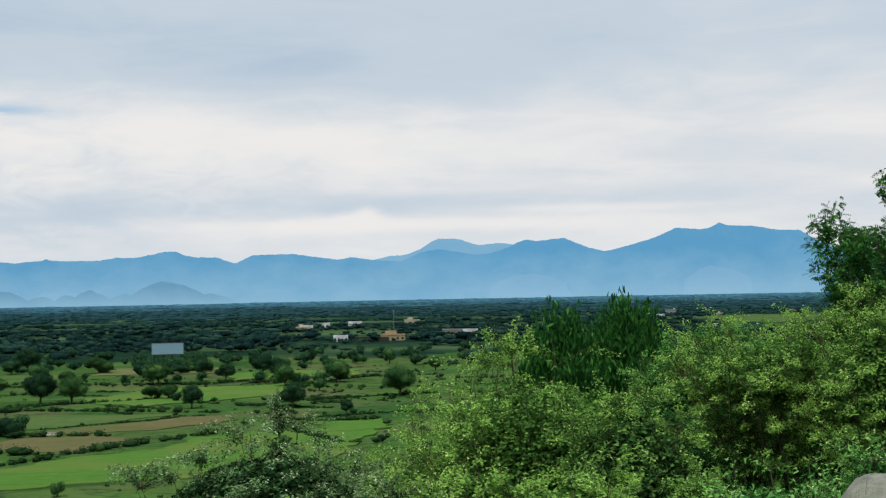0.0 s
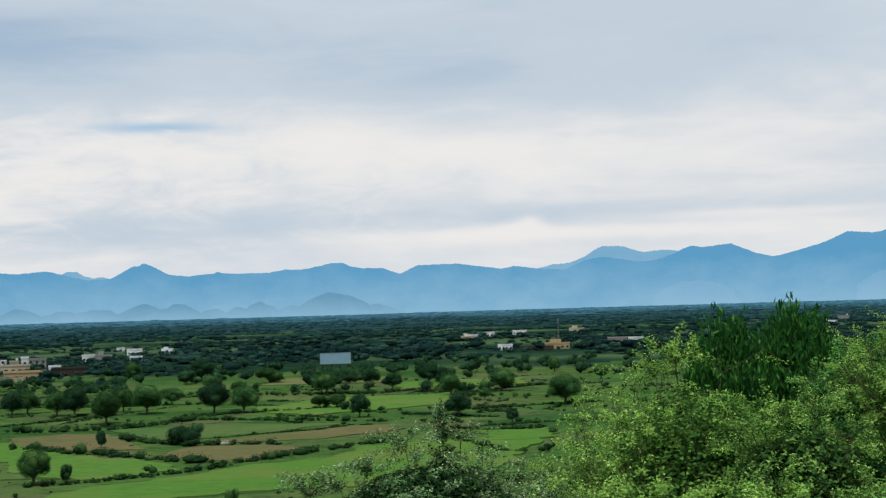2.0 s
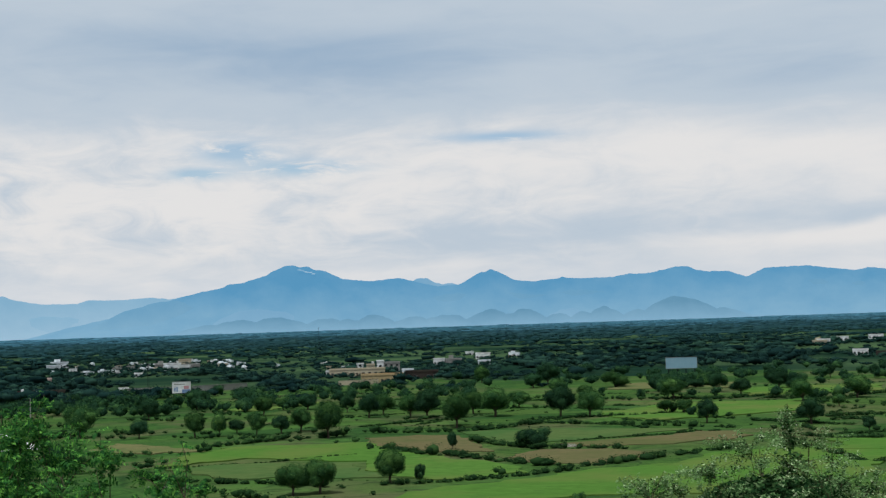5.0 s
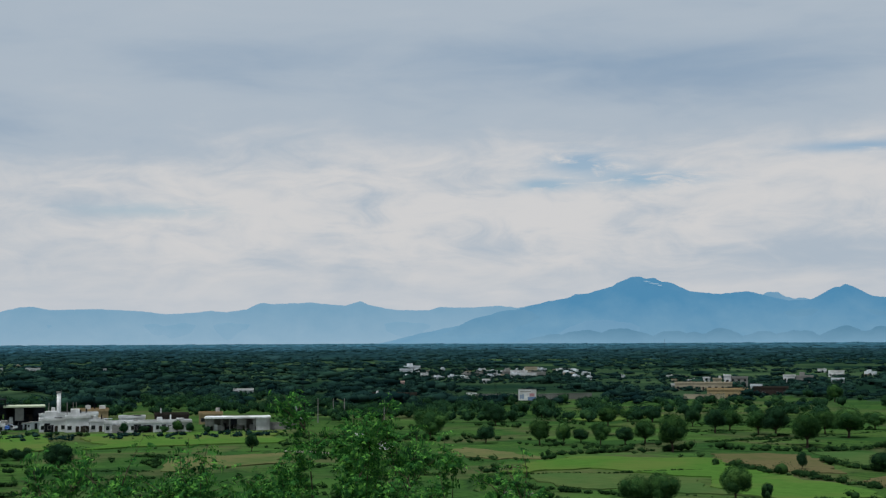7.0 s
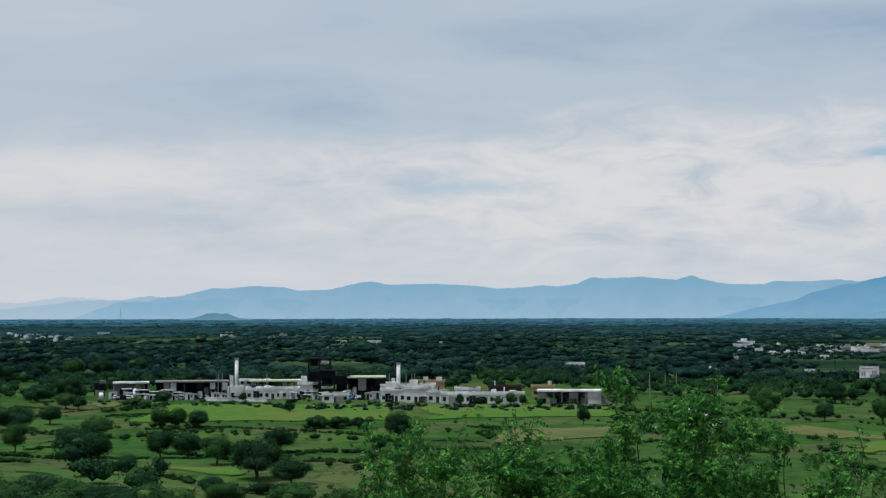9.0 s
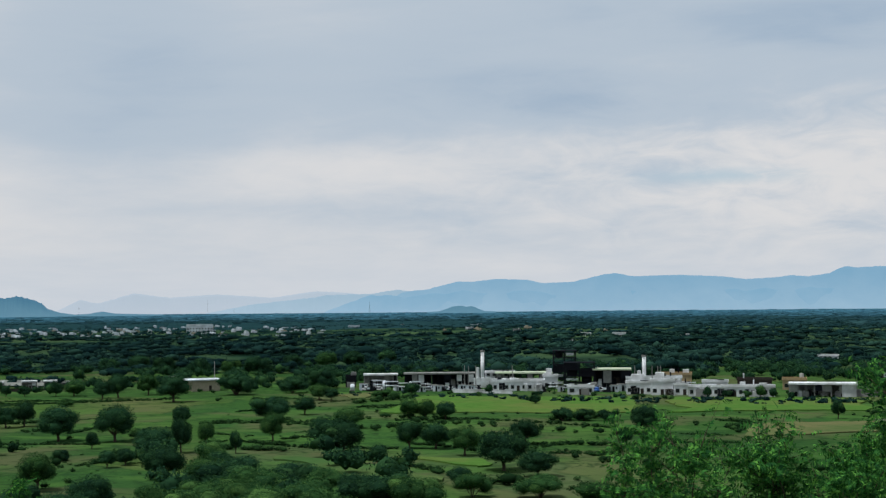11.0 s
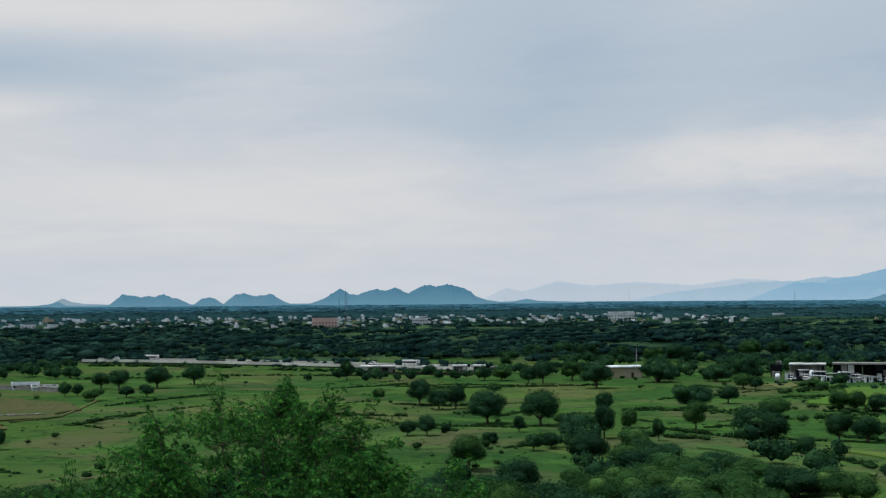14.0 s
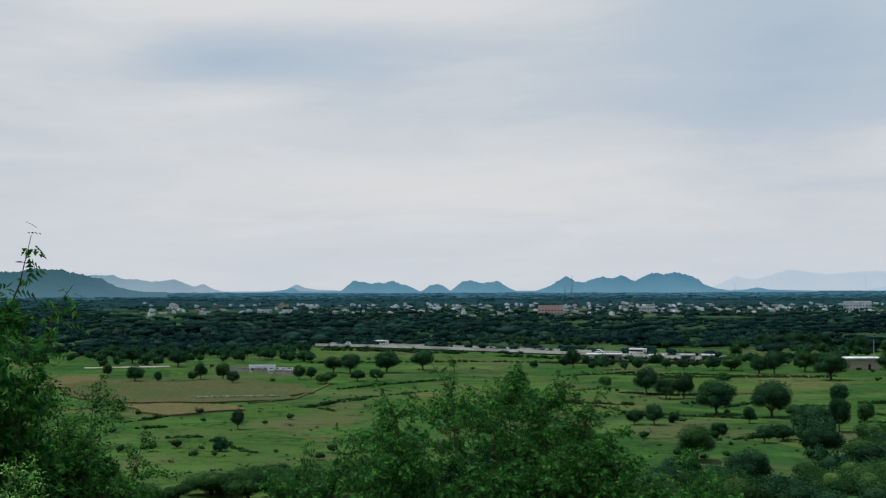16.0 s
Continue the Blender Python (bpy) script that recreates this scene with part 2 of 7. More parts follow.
    c = mix(t, color_ramp(t, terraces(0.10, 14, 5, 1.0), [(0.475, (0, 0, 0)), (0.495, (0.8, 0.8, 0.8)), (0.515, (0, 0, 0))]), c, (0.016, 0.036, 0.013))
    t.links.new(c, b.inputs["Base Color"])
    bump(t, b, tuft, 0.5, 0.4)
    return m


def turf(name, dark, light, other, tufts=0.7):
    """Grazed or tilled land: mottled, with darker tufts and patches of another growth."""
    m, t, b = material(name, 0.95)
    c = color_ramp(t, mix(t, 0.5, tex_noise(t, 0.35, 6, 0.7), tex_noise(t, 0.5, 4, 0.65, (0.25, 1.6, 1.0))), [(0.34, dark), (0.66, light)])
    c = mix(t, color_ramp(t, tex_noise(t, 0.035, 5, 0.6), [(0.45, (0, 0, 0)), (0.62, (0.85, 0.85, 0.85))]), c, other)
    tuft = tex_noise(t, 0.13, 5, 0.65)
    c = mix(t, color_ramp(t, tuft, [(0.57, (0, 0, 0)), (0.72, (tufts, tufts, tufts))]), c, (0.030, 0.066, 0.021))
    t.links.new(c, b.inputs["Base Color"])
    bump(t, b, tuft, 0.5, 0.3)
    return m


M_GRASS = plain_grass()
# Farther wood floors in bluer base colours, standing in for distance haze.
M_FARFLOOR = grained("hazed_wood_floor", (0.010, 0.030, 0.034), (0.018, 0.047, 0.050), 0.01, bumps=0.1, dist=1.0)
M_LASTFLOOR = grained("horizon_haze_floor", (0.030, 0.085, 0.115), (0.038, 0.100, 0.135), 0.008, bumps=0.1, dist=1.0)
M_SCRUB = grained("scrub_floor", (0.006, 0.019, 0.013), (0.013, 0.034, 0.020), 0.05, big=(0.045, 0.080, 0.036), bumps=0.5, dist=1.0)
M_SLOPE = grained("slope_soil", (0.05, 0.055, 0.025), (0.12, 0.12, 0.055), 1.2, big=(0.05, 0.085, 0.025), bumps=0.6, dist=0.1)
M_CROP = turf("green_crop", (0.042, 0.102, 0.018), (0.070, 0.146, 0.027), (0.084, 0.122, 0.030), 0.45)
M_LAWN = turf("bright_grass", (0.044, 0.104, 0.019), (0.076, 0.150, 0.030), (0.094, 0.122, 0.034), 0.5)
M_EARTH = turf("ploughed_earth", (0.072, 0.068, 0.032), (0.120, 0.104, 0.050), (0.074, 0.084, 0.032), 0.3)
M_STUBBLE = turf("dry_stubble", (0.082, 0.090, 0.036), (0.134, 0.128, 0.058), (0.056, 0.094, 0.030))
M_DRY = turf("dry_pasture", (0.052, 0.056, 0.025), (0.086, 0.082, 0.040), (0.042, 0.074, 0.024))
M_OLIVE = turf("olive_field", (0.046, 0.078, 0.024), (0.080, 0.115, 0.038), (0.042, 0.092, 0.027))
M_BARK = grained("bark", (0.035, 0.028, 0.02), (0.10, 0.08, 0.06), 6, bumps=0.6, dist=0.02)
M_TWIG = grained("twig_bark", (0.03, 0.028, 0.016), (0.09, 0.075, 0.045), 20, bumps=0.4, dist=0.004)
M_STONE = grained("grey_stone", (0.10, 0.10, 0.09), (0.32, 0.31, 0.28), 9.0, big=(0.12, 0.13, 0.08), bumps=1.0, dist=0.04)
M_TREE = foliage("acacia_leaves", (0.011, 0.032, 0.018), (0.021, 0.057, 0.025), (0.046, 0.106, 0.034), 0.15, 0.25)
# Brightened copy of the acacia leaves, standing in for stronger sunlight.
M_TREE_LIT = foliage("lit_acacia_leaves", (0.015, 0.042, 0.017), (0.032, 0.082, 0.024), (0.082, 0.160, 0.040), 0.15, 0.25)
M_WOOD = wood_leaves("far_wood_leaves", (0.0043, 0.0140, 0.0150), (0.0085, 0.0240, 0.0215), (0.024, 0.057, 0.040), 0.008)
# From here each band is bluer: distance haze put into the leaf colour.
M_WOOD2 = wood_leaves("hazed_wood_leaves_2", (0.0068, 0.022, 0.022), (0.0115, 0.034, 0.033), (0.020, 0.050, 0.047), 0.005)
M_WOOD3 = wood_leaves("hazed_wood_leaves_3", (0.010, 0.030, 0.034), (0.0145, 0.041, 0.047), (0.024, 0.058, 0.060), 0.004)
M_WOOD4 = wood_leaves("hazed_wood_leaves_4", (0.015, 0.043, 0.055), (0.019, 0.053, 0.067), (0.026, 0.066, 0.079), 0.003)
M_WOOD5 = wood_leaves("hazed_wood_leaves_5", (0.029, 0.081, 0.112), (0.034, 0.093, 0.127), (0.042, 0.106, 0.140), 0.002)
M_WOOD6 = wood_leaves("hazed_wood_leaves_6", (0.060, 0.160, 0.225), (0.066, 0.172, 0.240), (0.074, 0.185, 0.255), 0.002)
M_HEDGE = foliage("hedge_leaves", (0.010, 0.026, 0.010), (0.020, 0.050, 0.016), (0.042, 0.088, 0.025), 0.15)

# ---------------------------------------------------------------- helpers for building


def polar(b, r):
    a = radians(b)
    return r * math.sin(a), r * math.cos(a)


def plain_z(r):
    return 17.4 * max(0.0, (r - 1000) / 3800) ** 1.5


def ground_z(x, y):
    """The lookout's hill with a shoulder to one side, and the plain, raised towards the mountains to fit the horizon in
    the camera's view.
    """
    r = math.hypot(x, y)
    z = plain_z(r)
    if r < 190:
        b = math.degrees(math.atan2(x, y))
        s = 1 / (1 + math.exp(-(b - 4) / 3.0)) if -90 < b < 90 else 0.0
        if b >= 90:
            s = (180 - b) / 90
        slope = 0.235 - 0.12 * s * max(0.0, 1 - max(0.0, r - 22) / 40)
        h = 28.4 - slope * r
        h += 0.25 * noise.noise((x * 0.2, y * 0.2, 0)) * min(1, r / 6)
        h = 0.5 * (h + math.sqrt(h * h + 9)) - 0.02
        z = max(z, h if r < 150 else h * (190 - r) / 40)
    return z


def dip_range(dip):
    """How far off a point of the plain lies that is seen so many degrees below the level."""
    lo, hi = 20.0, 4900.0
    for _ in range(50):
        m = (lo + hi) / 2
        lo, hi = (m, hi) if (EYE_Z - plain_z(m)) / m > math.tan(radians(dip)) else (lo, m)
    return lo


def spot(b, r):
    x, y = polar(b, r)
    return Vector((x, y, ground_z(x, y)))


def mesh_np(name, verts, faces, mat, k=4):
    """A mesh from arrays: n x 3 places and m x k corners."""
    me = bpy.data.meshes.new(name)
    verts, faces = np.asarray(verts, np.float32), np.asarray(faces, np.int32)
    me.vertices.add(len(verts))
    me.vertices.foreach_set("co", verts.ravel())
    me.loops.add(faces.size)
    me.loops.foreach_set("vertex_index", faces.ravel())
    me.polygons.add(len(faces))
    me.polygons.foreach_set("loop_start", np.arange(0, faces.size, k, dtype=np.int32))
    me.polygons.foreach_set("loop_total", np.full(len(faces), k, np.int32))
    me.update(calc_edges=True)
    for mm in (mat if isinstance(mat, (list, tuple)) else [mat]):
        me.materials.append(mm)
    return me


def part(name, bm, mat, parent=None, label=""):
    """Link a bmesh or a mesh as one object under a thing."""
    if isinstance(bm, bmesh.types.BMesh):
        me = bpy.data.meshes.new(name)
        bm.to_mesh(me)
        bm.free()
        me.materials.append(mat)
    else:
        me = bm
    ob = new(name, me)
    if parent:
        ob.parent = parent
    return tagged(ob, label)


def thing(name, at, label, category, group="", kind="", turn=0.0):
    ob = new(name)
    ob.empty_display_size = 0.2
    ob.matrix_world = pose(*at, 0, 0, turn)
    return tagged(ob, label, category, group, kind)


def box(bm, x0, y0, z0, x1, y1, z1, bev=0.0):
    m = Matrix.LocRotScale(((x0 + x1) / 2, (y0 + y1) / 2, (z0 + z1) / 2), None, (abs(x1 - x0), abs(y1 - y0), abs(z1 - z0)))
    g = bmesh.ops.create_cube(bm, size=1, matrix=m)
    if bev:
        es = list({e for v in g["verts"] for e in v.link_edges})
        bmesh.ops.bevel(bm, geom=es, offset=bev, segments=1, affect="EDGES")
    return bm


def cyl(bm, p, q, r0, r1=None, seg=8):
    p, q = Vector(p), Vector(q)
    m = Matrix.Translation((p + q) / 2) @ (q - p).to_track_quat("Z", "Y").to_matrix().to_4x4()
    bmesh.ops.create_cone(bm, cap_ends=True, segments=seg, radius1=r0, radius2=r0 if r1 is None else r1, depth=(q - p).length, matrix=m)
    return bm


def quads(centres, length, width, rng_, up=0.4, droop=0.0, out=None):
    """Leaf blades, one folded four-cornered blade a centre, turned at random."""
    n = len(centres)
    ax = rng_.normal(size=(n, 3))
    ax[:, 2] = ax[:, 2] * 0.6 - droop
    ax /= np.linalg.norm(ax, axis=1, keepdims=True)
    nr = rng_.normal(size=(n, 3))
    if out is None:
        nr[:, 2] = np.abs(nr[:, 2]) + up
    else:
        nr = nr * 0.55 + np.asarray(out) * 1.1 + [0, 0, up]
    side = np.cross(ax, nr)
    side /= np.linalg.norm(side, axis=1, keepdims=True) + 1e-9
    nr = np.cross(side, ax)
    ln = (np.broadcast_to(length, n) * rng_.uniform(0.65, 1.3, n))[:, None]
    wd = (np.broadcast_to(width, n) * rng_.uniform(0.7, 1.25, n))[:, None]
    v = np.empty((n, 4, 3))
    v[:, 0] = centres - ax * ln / 2
    v[:, 1] = centres + side * wd / 2 + nr * wd * 0.15
    v[:, 2] = centres + ax * ln / 2
    v[:, 3] = centres - side * wd / 2 + nr * wd * 0.15
    return v.reshape(-1, 3), np.arange(4 * n).reshape(-1, 4)


def leaf_tris(centres, length, width, rng_, up=0.4, droop=0.0, out=None):
    """Small leaves, one three-cornered blade a centre."""
    v, _f = quads(centres, length, width, rng_, up, droop, out)
    v = v.reshape(-1, 4, 3)
    mid_ = (v[:, 1] + v[:, 3]) / 2
    half = (v[:, 1] - v[:, 3]) * 0.55
    foot = (v[:, 0] - mid_) * 0.5
    t = np.stack([mid_ + foot + half, mid_ + foot - half, v[:, 2]], 1)
    return t.reshape(-1, 3), np.arange(3 * len(t)).reshape(-1, 3)


def tubes(paths, seg=5):
    """One mesh of tapered tubes: each path is an array of (x, y, z, radius)."""
    vs, fs, base = [], [], 0
    for p in paths:
        p = np.asarray(p, float)
        d = np.gradient(p[:, :3], axis=0)
        d /= np.linalg.norm(d, axis=1, keepdims=True) + 1e-9
        ref = np.where(np.abs(d[:, 2:3]) > 0.9, [[1.0, 0, 0]], [[0, 0, 1.0]])
        u = np.cross(d, ref)
        u /= np.linalg.norm(u, axis=1, keepdims=True) + 1e-9
        w = np.cross(d, u)
        for k in range(seg):
            a = 2 * math.pi * k / seg
            vs.append(p[:, :3] + (u * math.cos(a) + w * math.sin(a)) * p[:, 3:4])
        n = len(p)
        for k in range(seg):
            k2 = (k + 1) % seg
            i = np.arange(n - 1)
            fs.append(np.stack([base + k * n + i, base + k2 * n + i, base + k2 * n + i + 1, base + k * n + i + 1], 1))
        base += seg * n
    return np.concatenate(vs), np.concatenate(fs)


def smooth(me):
    me.polygons.foreach_set("use_smooth", np.ones(len(me.polygons), bool))
    return me


def smooth_bm(bm):
    for f in bm.faces:
        f.smooth = True
    return bm


# ---------------------------------------------------------------- ground
def build_ground():
    radii = [0.0] + list(np.geomspace(1.0, 200, 60)) + list(np.linspace(212, 1200, 60)) + list(np.linspace(1250, 4960, 60))
    steps = 256
    verts, faces, mats = [], [], []
    for r in radii:
        for k in range(steps):
            x, y = polar(360 * k / steps, r)
            z = ground_z(x, y)
            if 150 < r < 1000:
                z += 0.25 * noise.noise((x * 0.02, y * 0.02, 3)) * min(1, (r - 150) / 80)
            verts.append((x, y, z))
    for i in range(len(radii) - 1):
        for k in range(steps):
            k2 = (k + 1) % steps
            faces.append((i * steps + k, (i + 1) * steps + k, (i + 1) * steps + k2, i * steps + k2))
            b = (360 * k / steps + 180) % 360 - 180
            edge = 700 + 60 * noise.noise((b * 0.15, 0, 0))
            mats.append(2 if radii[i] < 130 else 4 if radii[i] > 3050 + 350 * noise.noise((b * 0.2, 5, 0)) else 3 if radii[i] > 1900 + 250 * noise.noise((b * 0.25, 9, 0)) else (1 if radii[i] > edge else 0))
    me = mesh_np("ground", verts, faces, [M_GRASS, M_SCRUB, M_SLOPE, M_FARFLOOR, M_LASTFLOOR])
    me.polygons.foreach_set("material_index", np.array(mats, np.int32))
    smooth(me)
    tagged(new("ground", me), "green pasture plain below a scrubby hillside", "ground", kind="structure")


build_ground()


field_count, field_outlines = [], []


def field(name, corners, mat, label):
    """A plot of land: an uneven outline, a thin body over the plain."""
    rr = random.Random(int(abs(corners[0][0] * 100)))
    field_count.append(name)
    field_outlines.append([polar(b, r) for b, r in corners])
    lift = 0.22 + 0.008 * len(field_count)
    pts = []
    for i, (b, r) in enumerate(corners):
        b2, r2 = corners[(i + 1) % len(corners)]
        p, q = Vector(polar(b, r)), Vector(polar(b2, r2))
        n = max(2, int((q - p).length / 3))
        for k in range(n):
            s = p.lerp(q, k / n)
            o_ = Vector((s.x * 0.03, s.y * 0.03, 1.0))
            pts.append(Vector((s.x + rr.uniform(-0.8, 0.8) + 6 * noise.noise(o_) + 4 * noise.noise(o_ * 4.3), s.y + rr.uniform(-0.8, 0.8) + 6 * noise.noise(o_ + Vector((9, 9, 9))) + 4 * noise.noise(o_ * 4.3 + Vector((5, 5, 5))), 0)))
    bm = bmesh.new()
    top = [bm.verts.new((p.x, p.y, ground_z(p.x, p.y) + lift)) for p in pts]
    bot = [bm.verts.new((p.x, p.y, ground_z(p.x, p.y) - 0.6)) for p in pts]
    f = bm.faces.new(top)
    for i in range(len(top)):
        j = (i + 1) % len(top)
        bm.faces.new((top[i], bot[i], bot[j], top[j]))
    bmesh.ops.triangulate(bm, faces=[f])
    bmesh.ops.recalc_face_normals(bm, faces=bm.faces)
    ob = part(name, bm, mat)
    return tagged(ob, label, "field", kind="structure")


def in_field(x, y):
    """Whether a place lies in one of the plots."""
    for poly in field_outlines:
        inside = False
        for (x0, y0), (x1, y1) in zip(poly, poly[1:] + poly[:1]):
            if (y0 > y) != (y1 > y) and x < x0 + (y - y0) * (x1 - x0) / (y1 - y0):
                inside = not inside
        if inside:
            return True
    return False


field("brown_field", [(-24.0, 368), (-20.6, 371), (-19.4, 336), (-19.0, 321), (-21.3, 324), (-24.0, 335)], M_EARTH, "fallow brown field between green banks")
field("brown_field", [(-18.6, 301), (-17.2, 317), (-14.4, 315), (-13.1, 306), (-14.9, 287), (-17.7, 289)], M_EARTH, "small fallow field of brown earth")
field("brown_field", [(-16.0, 333), (-10.6, 359), (-9.1, 357), (-9.1, 341), (-12.2, 323), (-15.6, 322)], M_EARTH, "narrow fallow field of brown earth")
field("grass_field", [(-20.2, 378), (-16.7, 379), (-11.1, 368), (-16.0, 339), (-18.8, 341)], M_OLIVE, "dull green field behind a bank")
field("green_field", [(-23.9, 328), (-20.2, 300), (-18.1, 282), (-17.9, 273), (-20.9, 266), (-23.2, 266)], M_LAWN, "bright green grazed field")
field("green_field", [(-17.9, 262), (-9.6, 301), (-3.6, 330), (-3.7, 264), (-9.2, 235), (-23.7, 236), (-21.4, 255)], M_CROP, "wide green crop field below the hill")
field("green_field", [(-30.2, 356), (-24.0, 353), (-22.3, 321), (-23.9, 299), (-29.2, 320), (-32.9, 312)], M_CROP, "green field with a low bank")
field("grass_field", [(-32.9, 305), (-29.2, 310), (-24.1, 296), (-23.5, 266), (-28.3, 278), (-31.1, 286)], M_OLIVE, "yellowish grazed field")
field("stubble_field", [(-35.2, 357), (-34.7, 384), (-32.2, 365), (-31.1, 352), (-33.4, 348)], M_STUBBLE, "dry stubble strip")
field("stubble_field", [(-14.8, 567), (-9.2, 569), (-9.0, 604), (-13.2, 628)], M_STUBBLE, "pale dry meadow before the woods")
field("green_field", [(-30.8, 523), (-25.9, 553), (-25.5, 539), (-29.2, 505)], M_LAWN, "pale green meadow strip")
field("green_field", [(-9.2, 556), (-6.3, 571), (-3.5, 566), (-3.5, 528), (-9.0, 508)], M_LAWN, "pale green meadow strip")
field("green_field", [(-14.6, 438), (-11.2, 474), (-6.3, 482), (-6.3, 429), (-12.2, 404), (-14.4, 413)], M_LAWN, "grassy strip between hedges")
field("green_field", [(-5.9, 331), (-2.9, 336), (-2.7, 312), (-5.7, 308)], M_CROP, "small green field behind shrubs")
field("grass_field", [(-65.7, 285), (-63.0, 275), (-59.2, 238), (-59.4, 231), (-63.9, 250)], M_OLIVE, "olive grazed field among trees")
field("green_field", [(-60.8, 281), (-57.3, 275), (-57.8, 262), (-60.1, 274)], M_LAWN, "small green field inside hedges")
field("green_field", [(-60.1, 469), (-51.2, 463), (-51.2, 392), (-56.4, 396), (-61.4, 393)], M_LAWN, "bright grass before the industrial yard")
field("green_field", [(-49.6, 457), (-42.0, 464), (-42.0, 410), (-49.7, 398)], M_LAWN, "bright grass before the industrial yard")
field("stubble_field", [(-63.5, 476), (-61.7, 497), (-62.3, 456)], M_STUBBLE, "dry tan strip of bare ground")
field("stubble_field", [(-46.4, 359), (-41.6, 370), (-41.6, 340), (-46.4, 323)], M_STUBBLE, "dry grass patch")
field("brown_field", [(-98.5, 363), (-96.5, 364), (-94.4, 355), (-94.6, 342), (-96.3, 333), (-97.9, 337)], M_EARTH, "bare tan earth patch in the pasture")
field("brown_field", [(-101.3, 482), (-99.1, 492), (-99.3, 436), (-101.5, 435)], M_EARTH, "bare reddish earth by the wood")
field("stubble_field", [(-101.1, 445), (-99.2, 470), (-96.7, 445), (-94.0, 455), (-91.3, 432), (-91.2, 394), (-92.4, 370), (-95.1, 367), (-98.3, 369), (-100.5, 386)], M_DRY, "dry brownish pasture")
field("green_field", [(10.7, 1537), (12.7, 1585), (15.8, 1555), (16.0, 1267), (13.4, 1238), (10.9, 1310)], M_OLIVE, "pale far meadow in the woods")

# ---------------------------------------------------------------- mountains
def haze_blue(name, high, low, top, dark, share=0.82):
    """Far mountains as a backdrop of distance: blue air and scattered daylight painted as an emission colour, paler
    towards its foot.
    """
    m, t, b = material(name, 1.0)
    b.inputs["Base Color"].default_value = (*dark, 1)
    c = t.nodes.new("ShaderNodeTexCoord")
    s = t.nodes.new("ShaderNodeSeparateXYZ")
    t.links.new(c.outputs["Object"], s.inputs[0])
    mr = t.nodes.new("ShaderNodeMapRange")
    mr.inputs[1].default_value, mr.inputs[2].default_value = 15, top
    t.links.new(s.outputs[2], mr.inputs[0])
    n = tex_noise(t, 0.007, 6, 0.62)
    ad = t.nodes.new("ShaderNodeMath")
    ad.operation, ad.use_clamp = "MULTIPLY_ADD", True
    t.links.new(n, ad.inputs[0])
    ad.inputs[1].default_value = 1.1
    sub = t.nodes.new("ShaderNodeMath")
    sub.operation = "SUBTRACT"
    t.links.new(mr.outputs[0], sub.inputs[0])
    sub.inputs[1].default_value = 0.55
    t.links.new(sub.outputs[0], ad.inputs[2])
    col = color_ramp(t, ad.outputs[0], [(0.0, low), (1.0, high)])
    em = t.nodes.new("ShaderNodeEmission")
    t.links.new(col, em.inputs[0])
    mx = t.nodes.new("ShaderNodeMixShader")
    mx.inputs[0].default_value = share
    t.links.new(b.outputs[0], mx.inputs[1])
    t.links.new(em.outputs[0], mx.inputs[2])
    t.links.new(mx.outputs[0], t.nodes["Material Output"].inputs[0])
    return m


def mountain_range(name, crest, r_crest, depth, mat, label, rough=1.0, seed=0.0, step=0.055, base=-2.0, tail=5.0):
    """A range with spurs running down from its crest; crest: bearing and rise of each summit and saddle, fitted to the
    camera's view, in degrees over the plain's edge.
    """
    crest = [(crest[0][0] - tail, 0.0)] + list(crest) + [(crest[-1][0] + tail, 0.0)]
    bs, es = np.array([c[0] for c in crest]), np.array([c[1] for c in crest])
    az = np.arange(bs[0], bs[-1], step)
    e = np.interp(az, bs, es)
    k = np.ones(3) / 3
    e = np.convolve(np.pad(e, 1, mode="edge"), k, mode="valid")
    rows = np.linspace(0, 1, 16)
    verts = np.empty((len(rows) + 3, len(az), 3))
    for j, b in enumerate(az):
        jag = sum(noise.noise((b * f_, seed, 0)) / f_ ** 0.35 for f_ in (4.1, 9.0, 19.0)) * 0.07 * rough
        hz = r_crest * math.tan(radians(max(e[j] + jag * min(1, e[j] / 0.5), 0.0))) + EYE_Z - r_crest * math.tan(radians(0.15))
        for i, v in enumerate(rows):
            r = r_crest - depth * (1 - v)
            spur = noise.noise((b * 0.9 + 0.7 * v, v * 1.5, seed + 5)) * 0.22 + noise.noise((b * 2.6, v * 3.0, seed + 9)) * 0.12
            s = v ** 1.25 * (1 + spur * rough * (1 - v) * 2.0)
            x, y = polar(b, r)
            verts[i, j] = (x, y, base + (hz - base) * max(0.0, s))
        for i, (dr, s) in enumerate(((20, 0.93), (60, 0.6), (90, 0.0))):
            x, y = polar(b, r_crest + dr)
            verts[len(rows) + i, j] = (x, y, base + (hz - base) * s)
    n, m = verts.shape[:2]
    ii, jj = np.meshgrid(np.arange(n - 1), np.arange(m - 1), indexing="ij")
    a = (ii * m + jj).ravel()
    faces = np.stack([a, a + 1, a + m + 1, a + m], 1)
    me = smooth(mesh_np(name, verts.reshape(-1, 3), faces, mat))
    return tagged(new(name, me), label, "mountains", kind="structure")


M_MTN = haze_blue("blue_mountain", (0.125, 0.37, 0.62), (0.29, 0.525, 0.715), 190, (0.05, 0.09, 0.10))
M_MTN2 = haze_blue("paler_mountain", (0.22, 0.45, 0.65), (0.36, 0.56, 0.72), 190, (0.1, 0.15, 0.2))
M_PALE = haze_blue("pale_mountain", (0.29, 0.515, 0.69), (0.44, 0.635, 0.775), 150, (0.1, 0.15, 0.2))
